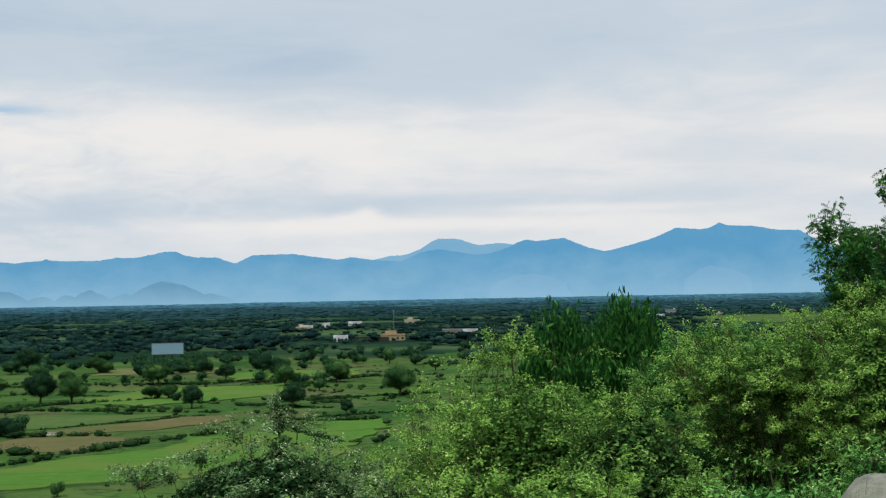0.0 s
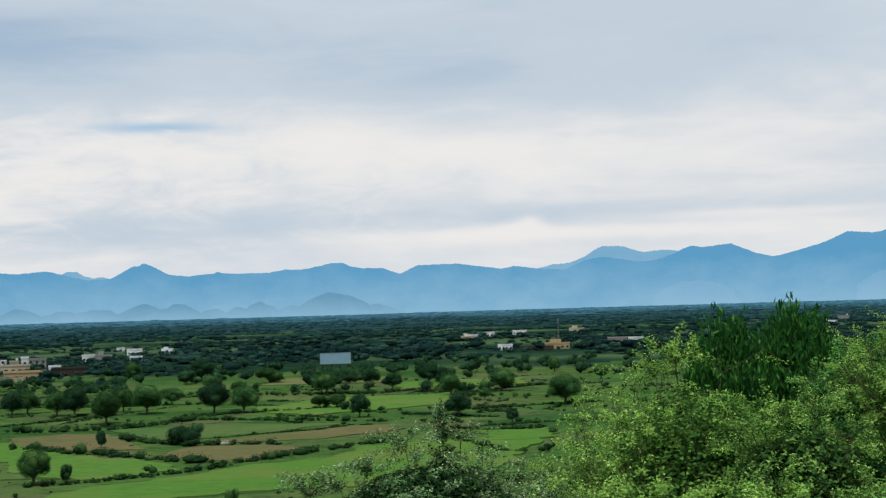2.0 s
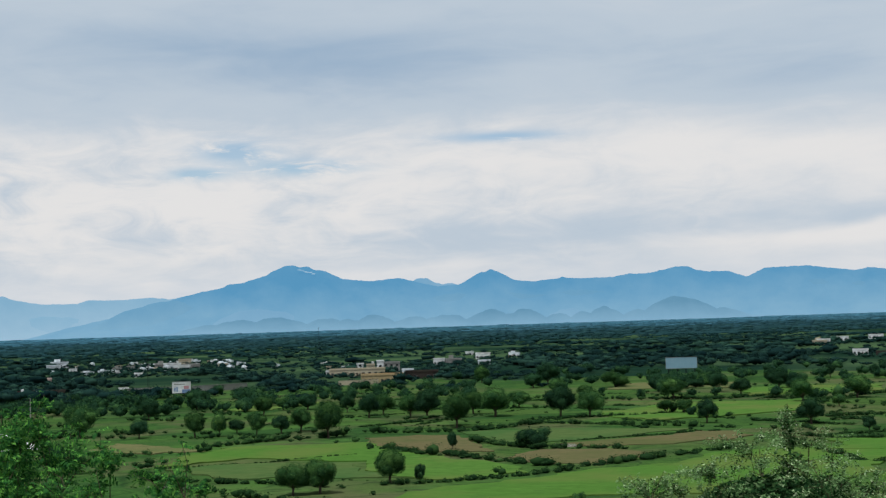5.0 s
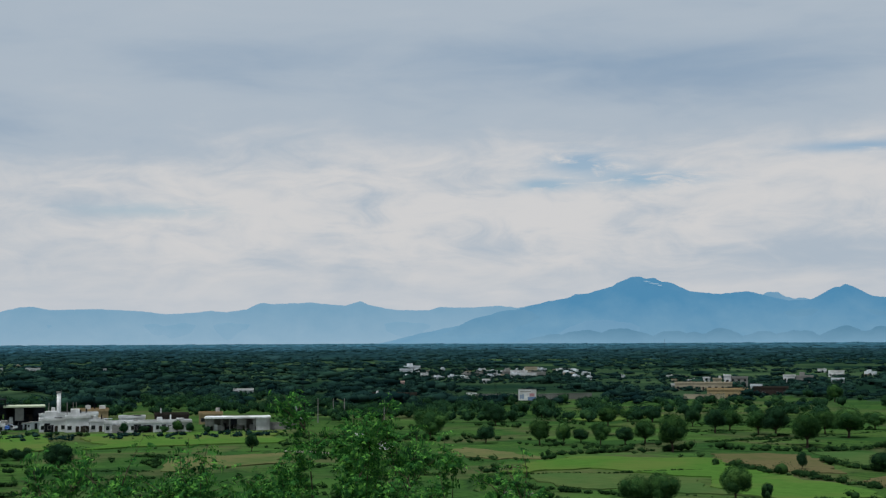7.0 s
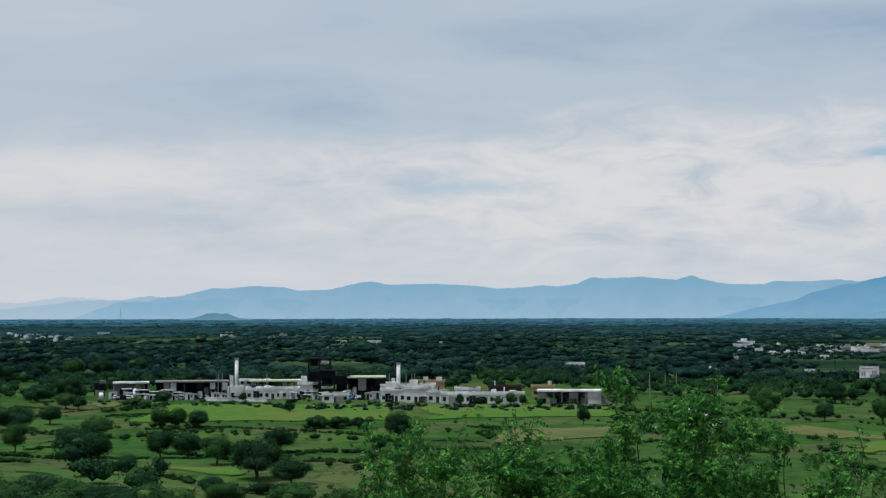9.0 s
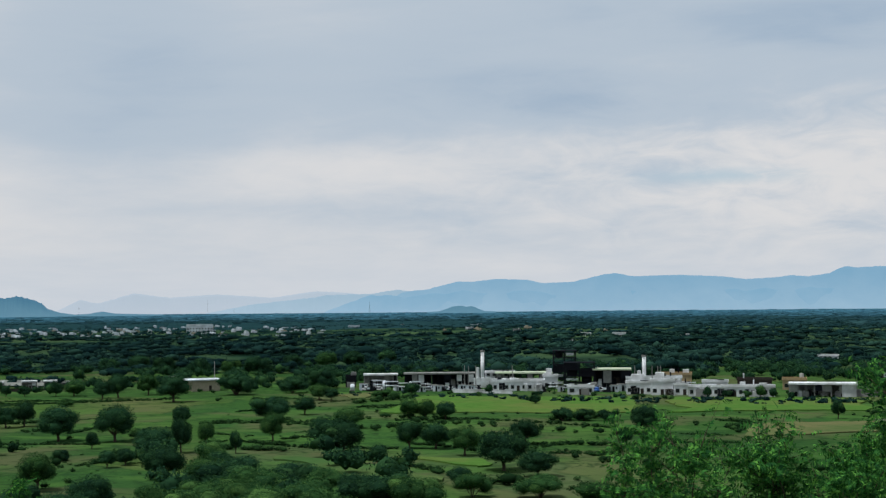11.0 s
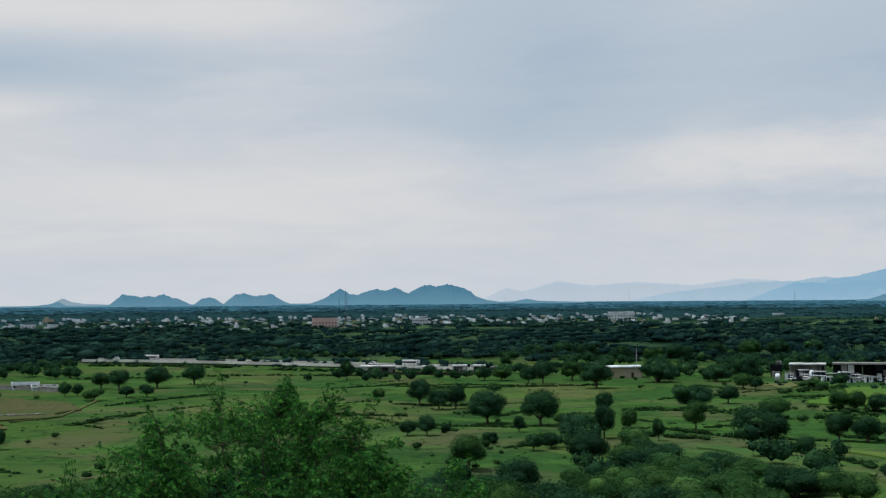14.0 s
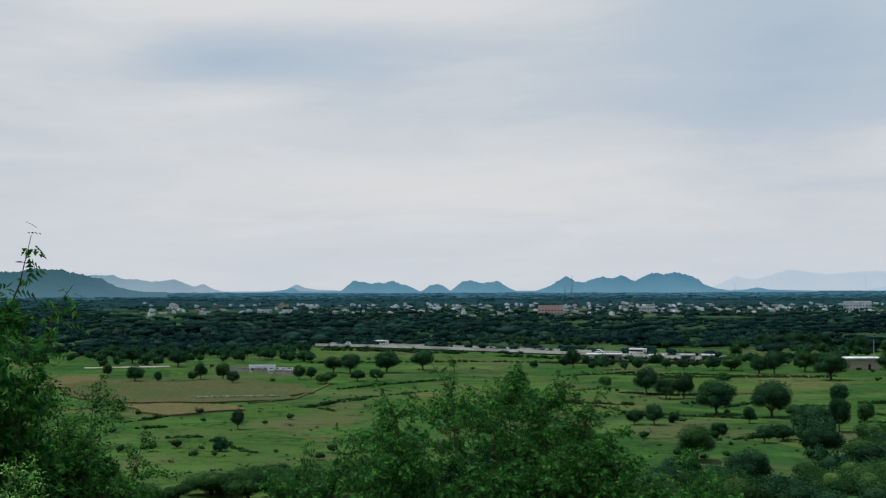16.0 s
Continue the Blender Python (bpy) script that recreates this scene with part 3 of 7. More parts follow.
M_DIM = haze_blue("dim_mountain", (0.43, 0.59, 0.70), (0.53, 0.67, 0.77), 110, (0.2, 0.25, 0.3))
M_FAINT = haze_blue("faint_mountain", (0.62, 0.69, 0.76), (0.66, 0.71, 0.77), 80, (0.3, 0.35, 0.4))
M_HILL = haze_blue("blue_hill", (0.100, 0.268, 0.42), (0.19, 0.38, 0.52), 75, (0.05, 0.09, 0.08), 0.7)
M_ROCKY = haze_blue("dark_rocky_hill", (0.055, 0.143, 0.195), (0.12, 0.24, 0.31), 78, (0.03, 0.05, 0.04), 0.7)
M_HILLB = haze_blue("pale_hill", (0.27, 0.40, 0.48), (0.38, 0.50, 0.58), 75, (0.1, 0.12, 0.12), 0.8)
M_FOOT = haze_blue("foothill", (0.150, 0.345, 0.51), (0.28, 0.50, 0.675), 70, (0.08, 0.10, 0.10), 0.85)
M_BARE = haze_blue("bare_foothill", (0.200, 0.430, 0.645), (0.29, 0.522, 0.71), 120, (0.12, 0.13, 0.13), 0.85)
M_SUMMIT_STREAK = haze_blue("hazy_summit_streak", (0.42, 0.62, 0.78), (0.42, 0.62, 0.78), 190, (0.3, 0.3, 0.3))
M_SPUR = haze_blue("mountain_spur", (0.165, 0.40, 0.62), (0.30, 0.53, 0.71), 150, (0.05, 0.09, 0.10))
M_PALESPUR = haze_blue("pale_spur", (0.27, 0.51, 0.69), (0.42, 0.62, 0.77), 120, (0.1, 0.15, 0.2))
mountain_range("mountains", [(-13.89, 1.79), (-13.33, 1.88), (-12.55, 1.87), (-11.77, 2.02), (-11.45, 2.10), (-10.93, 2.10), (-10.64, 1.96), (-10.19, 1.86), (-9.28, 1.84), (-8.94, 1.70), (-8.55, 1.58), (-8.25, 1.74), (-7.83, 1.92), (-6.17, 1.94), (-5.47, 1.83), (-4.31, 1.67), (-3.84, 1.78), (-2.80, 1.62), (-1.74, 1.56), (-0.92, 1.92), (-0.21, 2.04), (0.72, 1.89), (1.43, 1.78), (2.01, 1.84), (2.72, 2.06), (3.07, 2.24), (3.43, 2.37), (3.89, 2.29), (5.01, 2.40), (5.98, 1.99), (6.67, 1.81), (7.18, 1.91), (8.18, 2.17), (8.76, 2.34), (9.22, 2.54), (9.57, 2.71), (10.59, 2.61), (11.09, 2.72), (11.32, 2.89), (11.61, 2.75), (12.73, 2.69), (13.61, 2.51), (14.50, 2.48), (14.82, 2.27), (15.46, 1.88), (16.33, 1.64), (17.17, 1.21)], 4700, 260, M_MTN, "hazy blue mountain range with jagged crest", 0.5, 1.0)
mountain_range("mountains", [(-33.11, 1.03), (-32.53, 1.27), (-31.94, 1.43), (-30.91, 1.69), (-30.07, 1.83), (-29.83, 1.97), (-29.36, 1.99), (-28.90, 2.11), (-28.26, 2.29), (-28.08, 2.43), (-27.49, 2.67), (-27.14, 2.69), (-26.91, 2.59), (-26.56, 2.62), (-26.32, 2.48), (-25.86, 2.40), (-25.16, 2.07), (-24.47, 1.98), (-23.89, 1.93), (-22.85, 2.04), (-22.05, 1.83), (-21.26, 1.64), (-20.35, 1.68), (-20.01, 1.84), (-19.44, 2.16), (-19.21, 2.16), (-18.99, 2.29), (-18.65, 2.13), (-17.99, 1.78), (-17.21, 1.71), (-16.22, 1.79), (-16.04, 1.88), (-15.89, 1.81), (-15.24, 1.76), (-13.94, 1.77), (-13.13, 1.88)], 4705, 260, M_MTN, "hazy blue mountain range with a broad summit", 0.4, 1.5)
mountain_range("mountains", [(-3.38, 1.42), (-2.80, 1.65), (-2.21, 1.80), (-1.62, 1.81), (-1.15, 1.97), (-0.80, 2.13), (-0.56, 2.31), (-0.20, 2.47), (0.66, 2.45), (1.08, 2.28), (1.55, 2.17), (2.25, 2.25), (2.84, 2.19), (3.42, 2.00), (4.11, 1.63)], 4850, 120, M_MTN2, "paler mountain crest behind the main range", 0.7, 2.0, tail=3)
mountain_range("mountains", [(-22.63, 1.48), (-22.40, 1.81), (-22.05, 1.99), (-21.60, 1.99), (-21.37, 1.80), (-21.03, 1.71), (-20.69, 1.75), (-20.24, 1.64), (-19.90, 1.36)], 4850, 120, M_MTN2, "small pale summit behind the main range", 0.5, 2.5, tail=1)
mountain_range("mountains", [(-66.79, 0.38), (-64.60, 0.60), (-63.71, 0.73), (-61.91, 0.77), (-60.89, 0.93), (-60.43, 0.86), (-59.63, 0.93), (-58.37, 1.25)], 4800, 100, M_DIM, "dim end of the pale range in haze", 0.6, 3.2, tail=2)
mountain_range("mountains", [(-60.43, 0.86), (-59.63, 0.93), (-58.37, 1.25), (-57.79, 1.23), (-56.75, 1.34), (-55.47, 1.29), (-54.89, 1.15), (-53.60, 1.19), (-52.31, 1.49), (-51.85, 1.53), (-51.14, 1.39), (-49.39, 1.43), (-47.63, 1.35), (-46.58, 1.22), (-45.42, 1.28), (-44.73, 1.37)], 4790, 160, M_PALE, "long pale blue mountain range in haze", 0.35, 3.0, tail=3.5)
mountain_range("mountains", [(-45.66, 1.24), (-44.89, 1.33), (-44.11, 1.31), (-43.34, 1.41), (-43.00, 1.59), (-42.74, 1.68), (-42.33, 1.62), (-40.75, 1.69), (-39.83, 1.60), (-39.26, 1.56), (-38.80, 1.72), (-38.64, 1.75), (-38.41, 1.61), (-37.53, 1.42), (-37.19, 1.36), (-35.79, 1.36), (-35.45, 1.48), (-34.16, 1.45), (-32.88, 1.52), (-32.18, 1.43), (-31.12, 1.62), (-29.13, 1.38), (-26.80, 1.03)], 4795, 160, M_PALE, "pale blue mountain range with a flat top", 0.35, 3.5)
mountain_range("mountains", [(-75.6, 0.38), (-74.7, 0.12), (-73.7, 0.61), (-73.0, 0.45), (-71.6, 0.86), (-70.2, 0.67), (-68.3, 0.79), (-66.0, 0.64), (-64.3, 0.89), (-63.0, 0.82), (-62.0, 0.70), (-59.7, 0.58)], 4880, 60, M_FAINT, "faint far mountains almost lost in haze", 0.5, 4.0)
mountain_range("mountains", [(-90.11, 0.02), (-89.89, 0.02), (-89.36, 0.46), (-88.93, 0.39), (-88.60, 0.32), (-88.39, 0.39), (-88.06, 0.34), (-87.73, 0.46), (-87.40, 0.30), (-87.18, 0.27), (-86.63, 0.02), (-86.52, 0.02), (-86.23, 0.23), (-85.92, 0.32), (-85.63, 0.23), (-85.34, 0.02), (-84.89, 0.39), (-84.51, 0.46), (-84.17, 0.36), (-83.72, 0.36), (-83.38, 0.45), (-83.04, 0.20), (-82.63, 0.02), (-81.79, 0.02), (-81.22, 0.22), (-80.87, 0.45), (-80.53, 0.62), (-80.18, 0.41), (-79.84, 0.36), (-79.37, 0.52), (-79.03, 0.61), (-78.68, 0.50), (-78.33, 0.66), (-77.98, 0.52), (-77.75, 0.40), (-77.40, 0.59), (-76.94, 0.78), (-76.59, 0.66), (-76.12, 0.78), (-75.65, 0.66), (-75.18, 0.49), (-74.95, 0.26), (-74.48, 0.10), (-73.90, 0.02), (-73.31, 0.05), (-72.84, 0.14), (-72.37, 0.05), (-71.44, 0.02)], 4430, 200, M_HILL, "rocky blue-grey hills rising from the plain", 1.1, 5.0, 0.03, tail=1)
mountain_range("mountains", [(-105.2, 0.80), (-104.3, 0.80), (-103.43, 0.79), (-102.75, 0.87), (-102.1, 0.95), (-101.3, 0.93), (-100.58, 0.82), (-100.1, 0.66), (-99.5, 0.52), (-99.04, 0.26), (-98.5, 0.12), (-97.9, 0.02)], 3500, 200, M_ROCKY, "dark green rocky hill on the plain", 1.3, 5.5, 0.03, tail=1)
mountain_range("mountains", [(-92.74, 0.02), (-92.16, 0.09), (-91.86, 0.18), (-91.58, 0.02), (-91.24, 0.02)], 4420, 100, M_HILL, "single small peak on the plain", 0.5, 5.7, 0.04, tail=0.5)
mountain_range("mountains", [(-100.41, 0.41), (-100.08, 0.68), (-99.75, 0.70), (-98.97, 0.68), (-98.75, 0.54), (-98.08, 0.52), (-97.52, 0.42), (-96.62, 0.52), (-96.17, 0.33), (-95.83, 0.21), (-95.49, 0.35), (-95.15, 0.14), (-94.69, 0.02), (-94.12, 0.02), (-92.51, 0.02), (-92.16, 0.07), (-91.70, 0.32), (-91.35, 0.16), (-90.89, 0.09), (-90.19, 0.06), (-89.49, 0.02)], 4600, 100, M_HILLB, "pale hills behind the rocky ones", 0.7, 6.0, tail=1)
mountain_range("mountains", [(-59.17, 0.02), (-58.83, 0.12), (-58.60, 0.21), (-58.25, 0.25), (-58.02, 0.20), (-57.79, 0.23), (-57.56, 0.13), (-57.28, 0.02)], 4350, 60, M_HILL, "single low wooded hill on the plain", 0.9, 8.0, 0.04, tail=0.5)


def summit_streaks(b, e, long_, n, seed):
    """A pale streak high on a summit: a few low slabs stand in for it just before the slope."""
    g = random.Random(seed)
    bm = bmesh.new()
    for k in range(n):
        u = (k + 0.5) / n - 0.5
        x, y = polar(b + long_ * u, 4682)
        z = EYE_Z + 4682 * math.tan(radians(e - 0.30 * long_ * u + g.uniform(-0.02, 0.02)))
        m = Matrix.LocRotScale((x, y, z), Euler((0, 0, radians(-b))), (g.uniform(5, 9), 5, g.uniform(0.9, 2.0)))
        bmesh.ops.create_icosphere(bm, subdivisions=2, radius=1, matrix=m)
    tagged(part("summit_streak", smooth_bm(bm), M_SUMMIT_STREAK), "pale streak on the summit's slope", "rock", kind="structure")


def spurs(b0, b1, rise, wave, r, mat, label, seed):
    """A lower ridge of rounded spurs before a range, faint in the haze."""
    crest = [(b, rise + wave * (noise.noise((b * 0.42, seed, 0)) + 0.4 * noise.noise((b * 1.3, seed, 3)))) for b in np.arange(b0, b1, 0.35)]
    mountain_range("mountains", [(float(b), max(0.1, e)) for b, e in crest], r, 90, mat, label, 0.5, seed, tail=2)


summit_streaks(-26.62, 2.26, 0.7, 6, 3)
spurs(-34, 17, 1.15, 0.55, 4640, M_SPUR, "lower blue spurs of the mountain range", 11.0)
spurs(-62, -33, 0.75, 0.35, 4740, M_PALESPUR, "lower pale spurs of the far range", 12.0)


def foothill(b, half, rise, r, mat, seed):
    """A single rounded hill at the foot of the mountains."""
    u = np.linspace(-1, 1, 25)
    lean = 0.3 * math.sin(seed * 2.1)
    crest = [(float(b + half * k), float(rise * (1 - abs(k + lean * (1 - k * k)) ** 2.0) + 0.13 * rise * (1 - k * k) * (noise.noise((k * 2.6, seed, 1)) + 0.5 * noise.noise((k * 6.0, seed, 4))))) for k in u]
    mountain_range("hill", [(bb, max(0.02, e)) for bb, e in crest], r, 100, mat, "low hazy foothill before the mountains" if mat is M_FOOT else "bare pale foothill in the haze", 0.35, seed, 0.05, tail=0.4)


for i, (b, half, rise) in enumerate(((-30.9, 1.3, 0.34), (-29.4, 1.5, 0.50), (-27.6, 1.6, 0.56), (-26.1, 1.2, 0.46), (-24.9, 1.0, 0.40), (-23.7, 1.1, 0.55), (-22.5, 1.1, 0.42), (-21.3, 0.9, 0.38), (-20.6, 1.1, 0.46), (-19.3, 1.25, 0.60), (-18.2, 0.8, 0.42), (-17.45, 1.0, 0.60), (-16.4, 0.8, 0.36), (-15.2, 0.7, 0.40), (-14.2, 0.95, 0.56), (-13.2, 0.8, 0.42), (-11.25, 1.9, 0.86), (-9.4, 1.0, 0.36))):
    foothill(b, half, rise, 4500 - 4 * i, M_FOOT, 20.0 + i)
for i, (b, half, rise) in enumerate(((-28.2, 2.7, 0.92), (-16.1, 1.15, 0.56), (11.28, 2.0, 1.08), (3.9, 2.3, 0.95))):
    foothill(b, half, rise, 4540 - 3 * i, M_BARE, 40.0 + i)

# ---------------------------------------------------------------- woods
WOOD_B = (-106, -98, -92, -84, -78, -70, -64, -58, -52, -46, -40, -34, -28, -20, -12, -6, 0, 8, 22)
WOOD_R = (640, 610, 650, 740, 700, 660, 640, 600, 590, 600, 600, 600, 640, 690, 800, 780, 760, 760, 760)
CLEAR = []          # bearings and ranges kept free of trees: (b0, b1, r0, r1)
CLEAR += [(-63.3, -41.1, 441, 548), (-91.2, -74.2, 533, 688), (-94.6, -91.6, 454, 563), (-69.5, -67.8, 490, 608), (-12.3, -10.4, 575, 797), (-32.3, -31.3, 578, 696), (-26.8, -20.9, 690, 905), (-38.9, -36.1, 658, 729), (-34.3, -28.9, 671, 738), (-4.8, -1.3, 885, 1010), (-81.4, -80.5, 1133, 1588)]
CLEAR += [(-69.7, -68.3, 1498, 1863), (-77.8, -76.9, 1385, 1706), (-0.0, 1.5, 931, 1144), (-92.1, -83.1, 1592, 1880), (-79.8, -70.1, 1492, 1821), (-36.6, -30.4, 960, 1220), (-30.5, -29.1, 1052, 1278), (-44.1, -42.9, 696, 800), (-21.4, -19.0, 890, 1033), (10.5, 16.0, 952, 1635), (-21.7, -19.9, 813, 958), (-25.9, -23.3, 727, 862)]


def is_clear(b, r):
    return any(b0 < b < b1 and r0 < r < r1 for b0, b1, r0, r1 in CLEAR)


def lump_shapes(sub, n, seed):
    g = np.random.default_rng(seed)
    out = []
    for _ in range(n):
        bm = bmesh.new()
        bmesh.ops.create_icosphere(bm, subdivisions=sub, radius=1)
        o = Vector(g.uniform(0, 50, 3))
        v = np.array([np.array(p.co) * (0.88 + 0.34 * noise.noise(p.co * 1.5 + o) + 0.16 * noise.noise(p.co * 3.4 + o)) for p in bm.verts])
        out.append(v)
        f = np.array([[p.index for p in t.verts] for t in bm.faces])
        bm.free()
    return np.array(out), f


def wood_mesh(name, cs, sub, lobes, mat, label, seed, sprays=0, spray=1.5, lift=0.30, category="woods"):
    """Many crowns in one mesh; each row of cs: x, y, z, width, height. A crown is one domed mass with smaller ones on it and loose sprays round them."""
    g = np.random.default_rng(seed)
    cs = np.asarray(cs)
    shapes, f = lump_shapes(sub, 24, seed)
    n = len(cs) * lobes
    own = np.repeat(cs, lobes, axis=0)
    main = np.arange(n) % lobes == 0
    a = g.uniform(0, 6.28, n)
    q = np.where(main, 0.03, g.uniform(0.14, 0.36, n)) * own[:, 3]
    ctr = own[:, :3] + np.stack([q * np.cos(a), q * np.sin(a), own[:, 4] * np.where(main, lift + 0.16, g.uniform(lift, lift + 0.30, n))], 1)
    wide = np.where(main, g.uniform(0.36, 0.46, n), g.uniform(0.18, 0.30, n)) * own[:, 3]
    rad = np.stack([wide, wide, own[:, 4] * np.where(main, g.uniform(0.38, 0.46, n), g.uniform(0.22, 0.36, n))], 1)
    v = shapes[g.integers(len(shapes), size=n)] * rad[:, None, :] * (0.74 if sprays else 1.0) + ctr[:, None, :]
    k = v.shape[1]
    faces = (f[None] + (np.arange(n) * k)[:, None, None]).reshape(-1, 3)
    me = smooth(mesh_np(name, v.reshape(-1, 3), faces, mat, 3))
    tagged(new(name, me), label, category, kind="stuff")
    if sprays:
        own = np.repeat(np.arange(n), sprays)
        d = g.normal(size=(len(own), 3))
        d[:, 2] = np.where(d[:, 2] < -0.4, -d[:, 2], d[:, 2])
        d /= np.linalg.norm(d, axis=1, keepdims=True)
        p = ctr[own] + d * rad[own] * g.uniform(0.72, 1.06, (len(own), 1))
        vv, ff = leaf_tris(p, spray, spray * 0.8, g, 0.3, 0.0, d)
        tagged(new(name, mesh_np(name, vv, ff, mat, 3)), label, category, kind="stuff")


def wood(name, count, r0, r1, crown, tall, sub, lobes, mat, label, seed, edge=False, sprays=0, spray=1.5, gap=-0.30, lift=0.30):
    g = np.random.default_rng(seed)
    cs = []
    while len(cs) < count:
        b = g.uniform(-106, 22)
        r = r0 * (r1 / r0) ** (g.uniform() ** 0.9)
        if is_clear(b, r):
            continue
        d = noise.noise((b * 0.14, math.log(r) * 10, 3.0))
        if d < (gap + 0.08 if b < -42 or r > 2300 else gap + 0.22) or (edge and r < wood_edge(b) and g.uniform() < 0.96):
            continue
        x, y = polar(b, r)
        town_land = -100 < b < -58 and 1500 < r < 2700 or -36.5 < b < -18 and 820 < r < 1400
        if town_land and g.uniform() < 0.5:
            cs.append(None)
            continue
        s = (0.55 if town_land else 0.85) * math.exp(g.normal() * 0.36) * (1 + 0.5 * noise.noise((b * 0.5, r * 0.004, 4.0)))
        cs.append((x, y, ground_z(x, y) - 0.3, crown * s * g.uniform(0.8, 2.2), tall * min(s, 1.6) * g.uniform(0.6, 1.15)))
    wood_mesh(name, [c for c in cs if c], sub, lobes, mat, label, seed, sprays, spray, lift)


def wood_edge(b):
    return np.interp(b, WOOD_B, WOOD_R) + 25 * noise.noise((b * 0.6, 2.0, 0))


wood("near_woods", 3000, 560, 960, 7.2, 5.4, 1, 4, M_WOOD, "dark green acacia woods over the plain", 11, True, 32, 0.75)
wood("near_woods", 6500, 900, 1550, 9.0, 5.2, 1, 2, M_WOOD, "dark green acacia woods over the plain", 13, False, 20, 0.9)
# ranges overlap so the painted haze deepens without an edge
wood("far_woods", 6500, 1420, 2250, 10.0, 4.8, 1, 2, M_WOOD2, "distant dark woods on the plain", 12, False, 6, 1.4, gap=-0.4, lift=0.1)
wood("far_woods", 6500, 1900, 2850, 12, 4.4, 1, 1, M_WOOD3, "far woods on the plain, blue-green haze in their colour", 16, gap=-0.6, lift=0.0)
wood("far_woods", 6500, 2450, 3500, 14, 4.0, 1, 1, M_WOOD4, "far woods on the plain, blue-green haze in their colour", 20, gap=-0.8, lift=-0.05)
wood("far_woods", 6000, 3100, 4150, 17, 3.4, 1, 1, M_WOOD5, "last woods before the mountains, blue haze in their colour", 21, gap=-0.9, lift=-0.08)
wood("far_woods", 6000, 3800, 4680, 21, 3.0, 1, 1, M_WOOD6, "last woods before the mountains, blue haze in their colour", 18, gap=-0.9, lift=-0.08)



def settlement_trees(name, spans, crown, tall, mat, label, seed, sprays, spray):
    """Small trees between the houses of a settlement; each span: bearings, ranges, how many."""
    g = np.random.default_rng(seed)
    cs = []
    for b0, b1, r0, r1, n in spans:
        for _ in range(n):
            x, y = polar(g.uniform(b0, b1), g.uniform(r0, r1))
            s = math.exp(g.normal() * 0.3)
            cs.append((x, y, ground_z(x, y) - 0.3, crown * s * g.uniform(0.8, 1.5), tall * s * g.uniform(0.7, 1.1)))
    wood_mesh(name, cs, 1, 2, mat, label, seed, sprays, spray)


settlement_trees("village_trees", ((-37.0, -29.0, 940, 1280, 420), (-26.9, -18.8, 760, 1040, 330), (-44.1, -42.9, 690, 800, 16), (-4.8, 1.5, 880, 1140, 90)), 5.5, 3.0, M_WOOD, "small dark trees between the village houses", 61, 16, 0.8)
settlement_trees("town_trees", ((-92.1, -83.1, 1590, 1880, 260), (-79.8, -68.3, 1490, 1860, 360), (-81.4, -80.5, 1140, 1440, 24)), 7.0, 3.4, M_WOOD2, "small dark trees between the town's houses", 62, 6, 1.4)

# ---------------------------------------------------------------- trees of the fields


def lump(c, rad, g, sub=1):
    """An uneven mass of foliage: a coarse ball pushed in and out, squashed."""
    bm = bmesh.new()
    bmesh.ops.create_icosphere(bm, subdivisions=sub, radius=1)
    o = Vector(g.uniform(0, 50, 3))
    v = np.array([np.array(p.co) * (0.88 + 0.22 * noise.noise(p.co * 1.7 + o)) for p in bm.verts])
    f = np.array([[p.index for p in t.verts] for t in bm.faces])
    bm.free()
    return v * rad + c, f


def crown_mesh(name, lobes, g, blades, size, mat, core):
    """Crown of fine leaf sprays over a dense inner mass, lobe by lobe; blades in proportion to a lobe's size."""
    cs, outs = [], []
    for c, rh, rv in lobes:
        n = int(blades * (rh * rv) / 0.04)
        d = g.normal(size=(n, 3))
        d /= np.linalg.norm(d, axis=1, keepdims=True)
        o = Vector(g.uniform(0, 50, 3))
        bumpy = np.array([1 + 0.16 * noise.noise(Vector(q) * 3.0 + o) + 0.10 * noise.noise(Vector(q) * 7.0 + o) for q in d])[:, None]
        cs.append(c + d * [rh, rh, rv] * bumpy * g.uniform(0.80, 1.05, (n, 1)))
        outs.append(d * [1, 1, 1.2])
    p, o = np.concatenate(cs), np.concatenate(outs)
    p[:, 2] = np.maximum(p[:, 2], 0.03)
    v, f = leaf_tris(p, size, size * 0.8, g, 0.25, 0.0, o)
    base = len(v)
    tri_v, tri_f = [], []
    for c, rh, rv in lobes:
        lv, lf = lump(c, np.array([rh, rh, rv]) * core * 1.08, g, 2)
        tri_v.append(lv)
        tri_f.append(lf + base)
        base += len(lv)
    me = bpy.data.meshes.new(name)
    me.from_pydata(np.concatenate([v] + tri_v).tolist(), [], f.tolist() + np.concatenate(tri_f).tolist())
    me.materials.append(mat)
    return smooth(me)


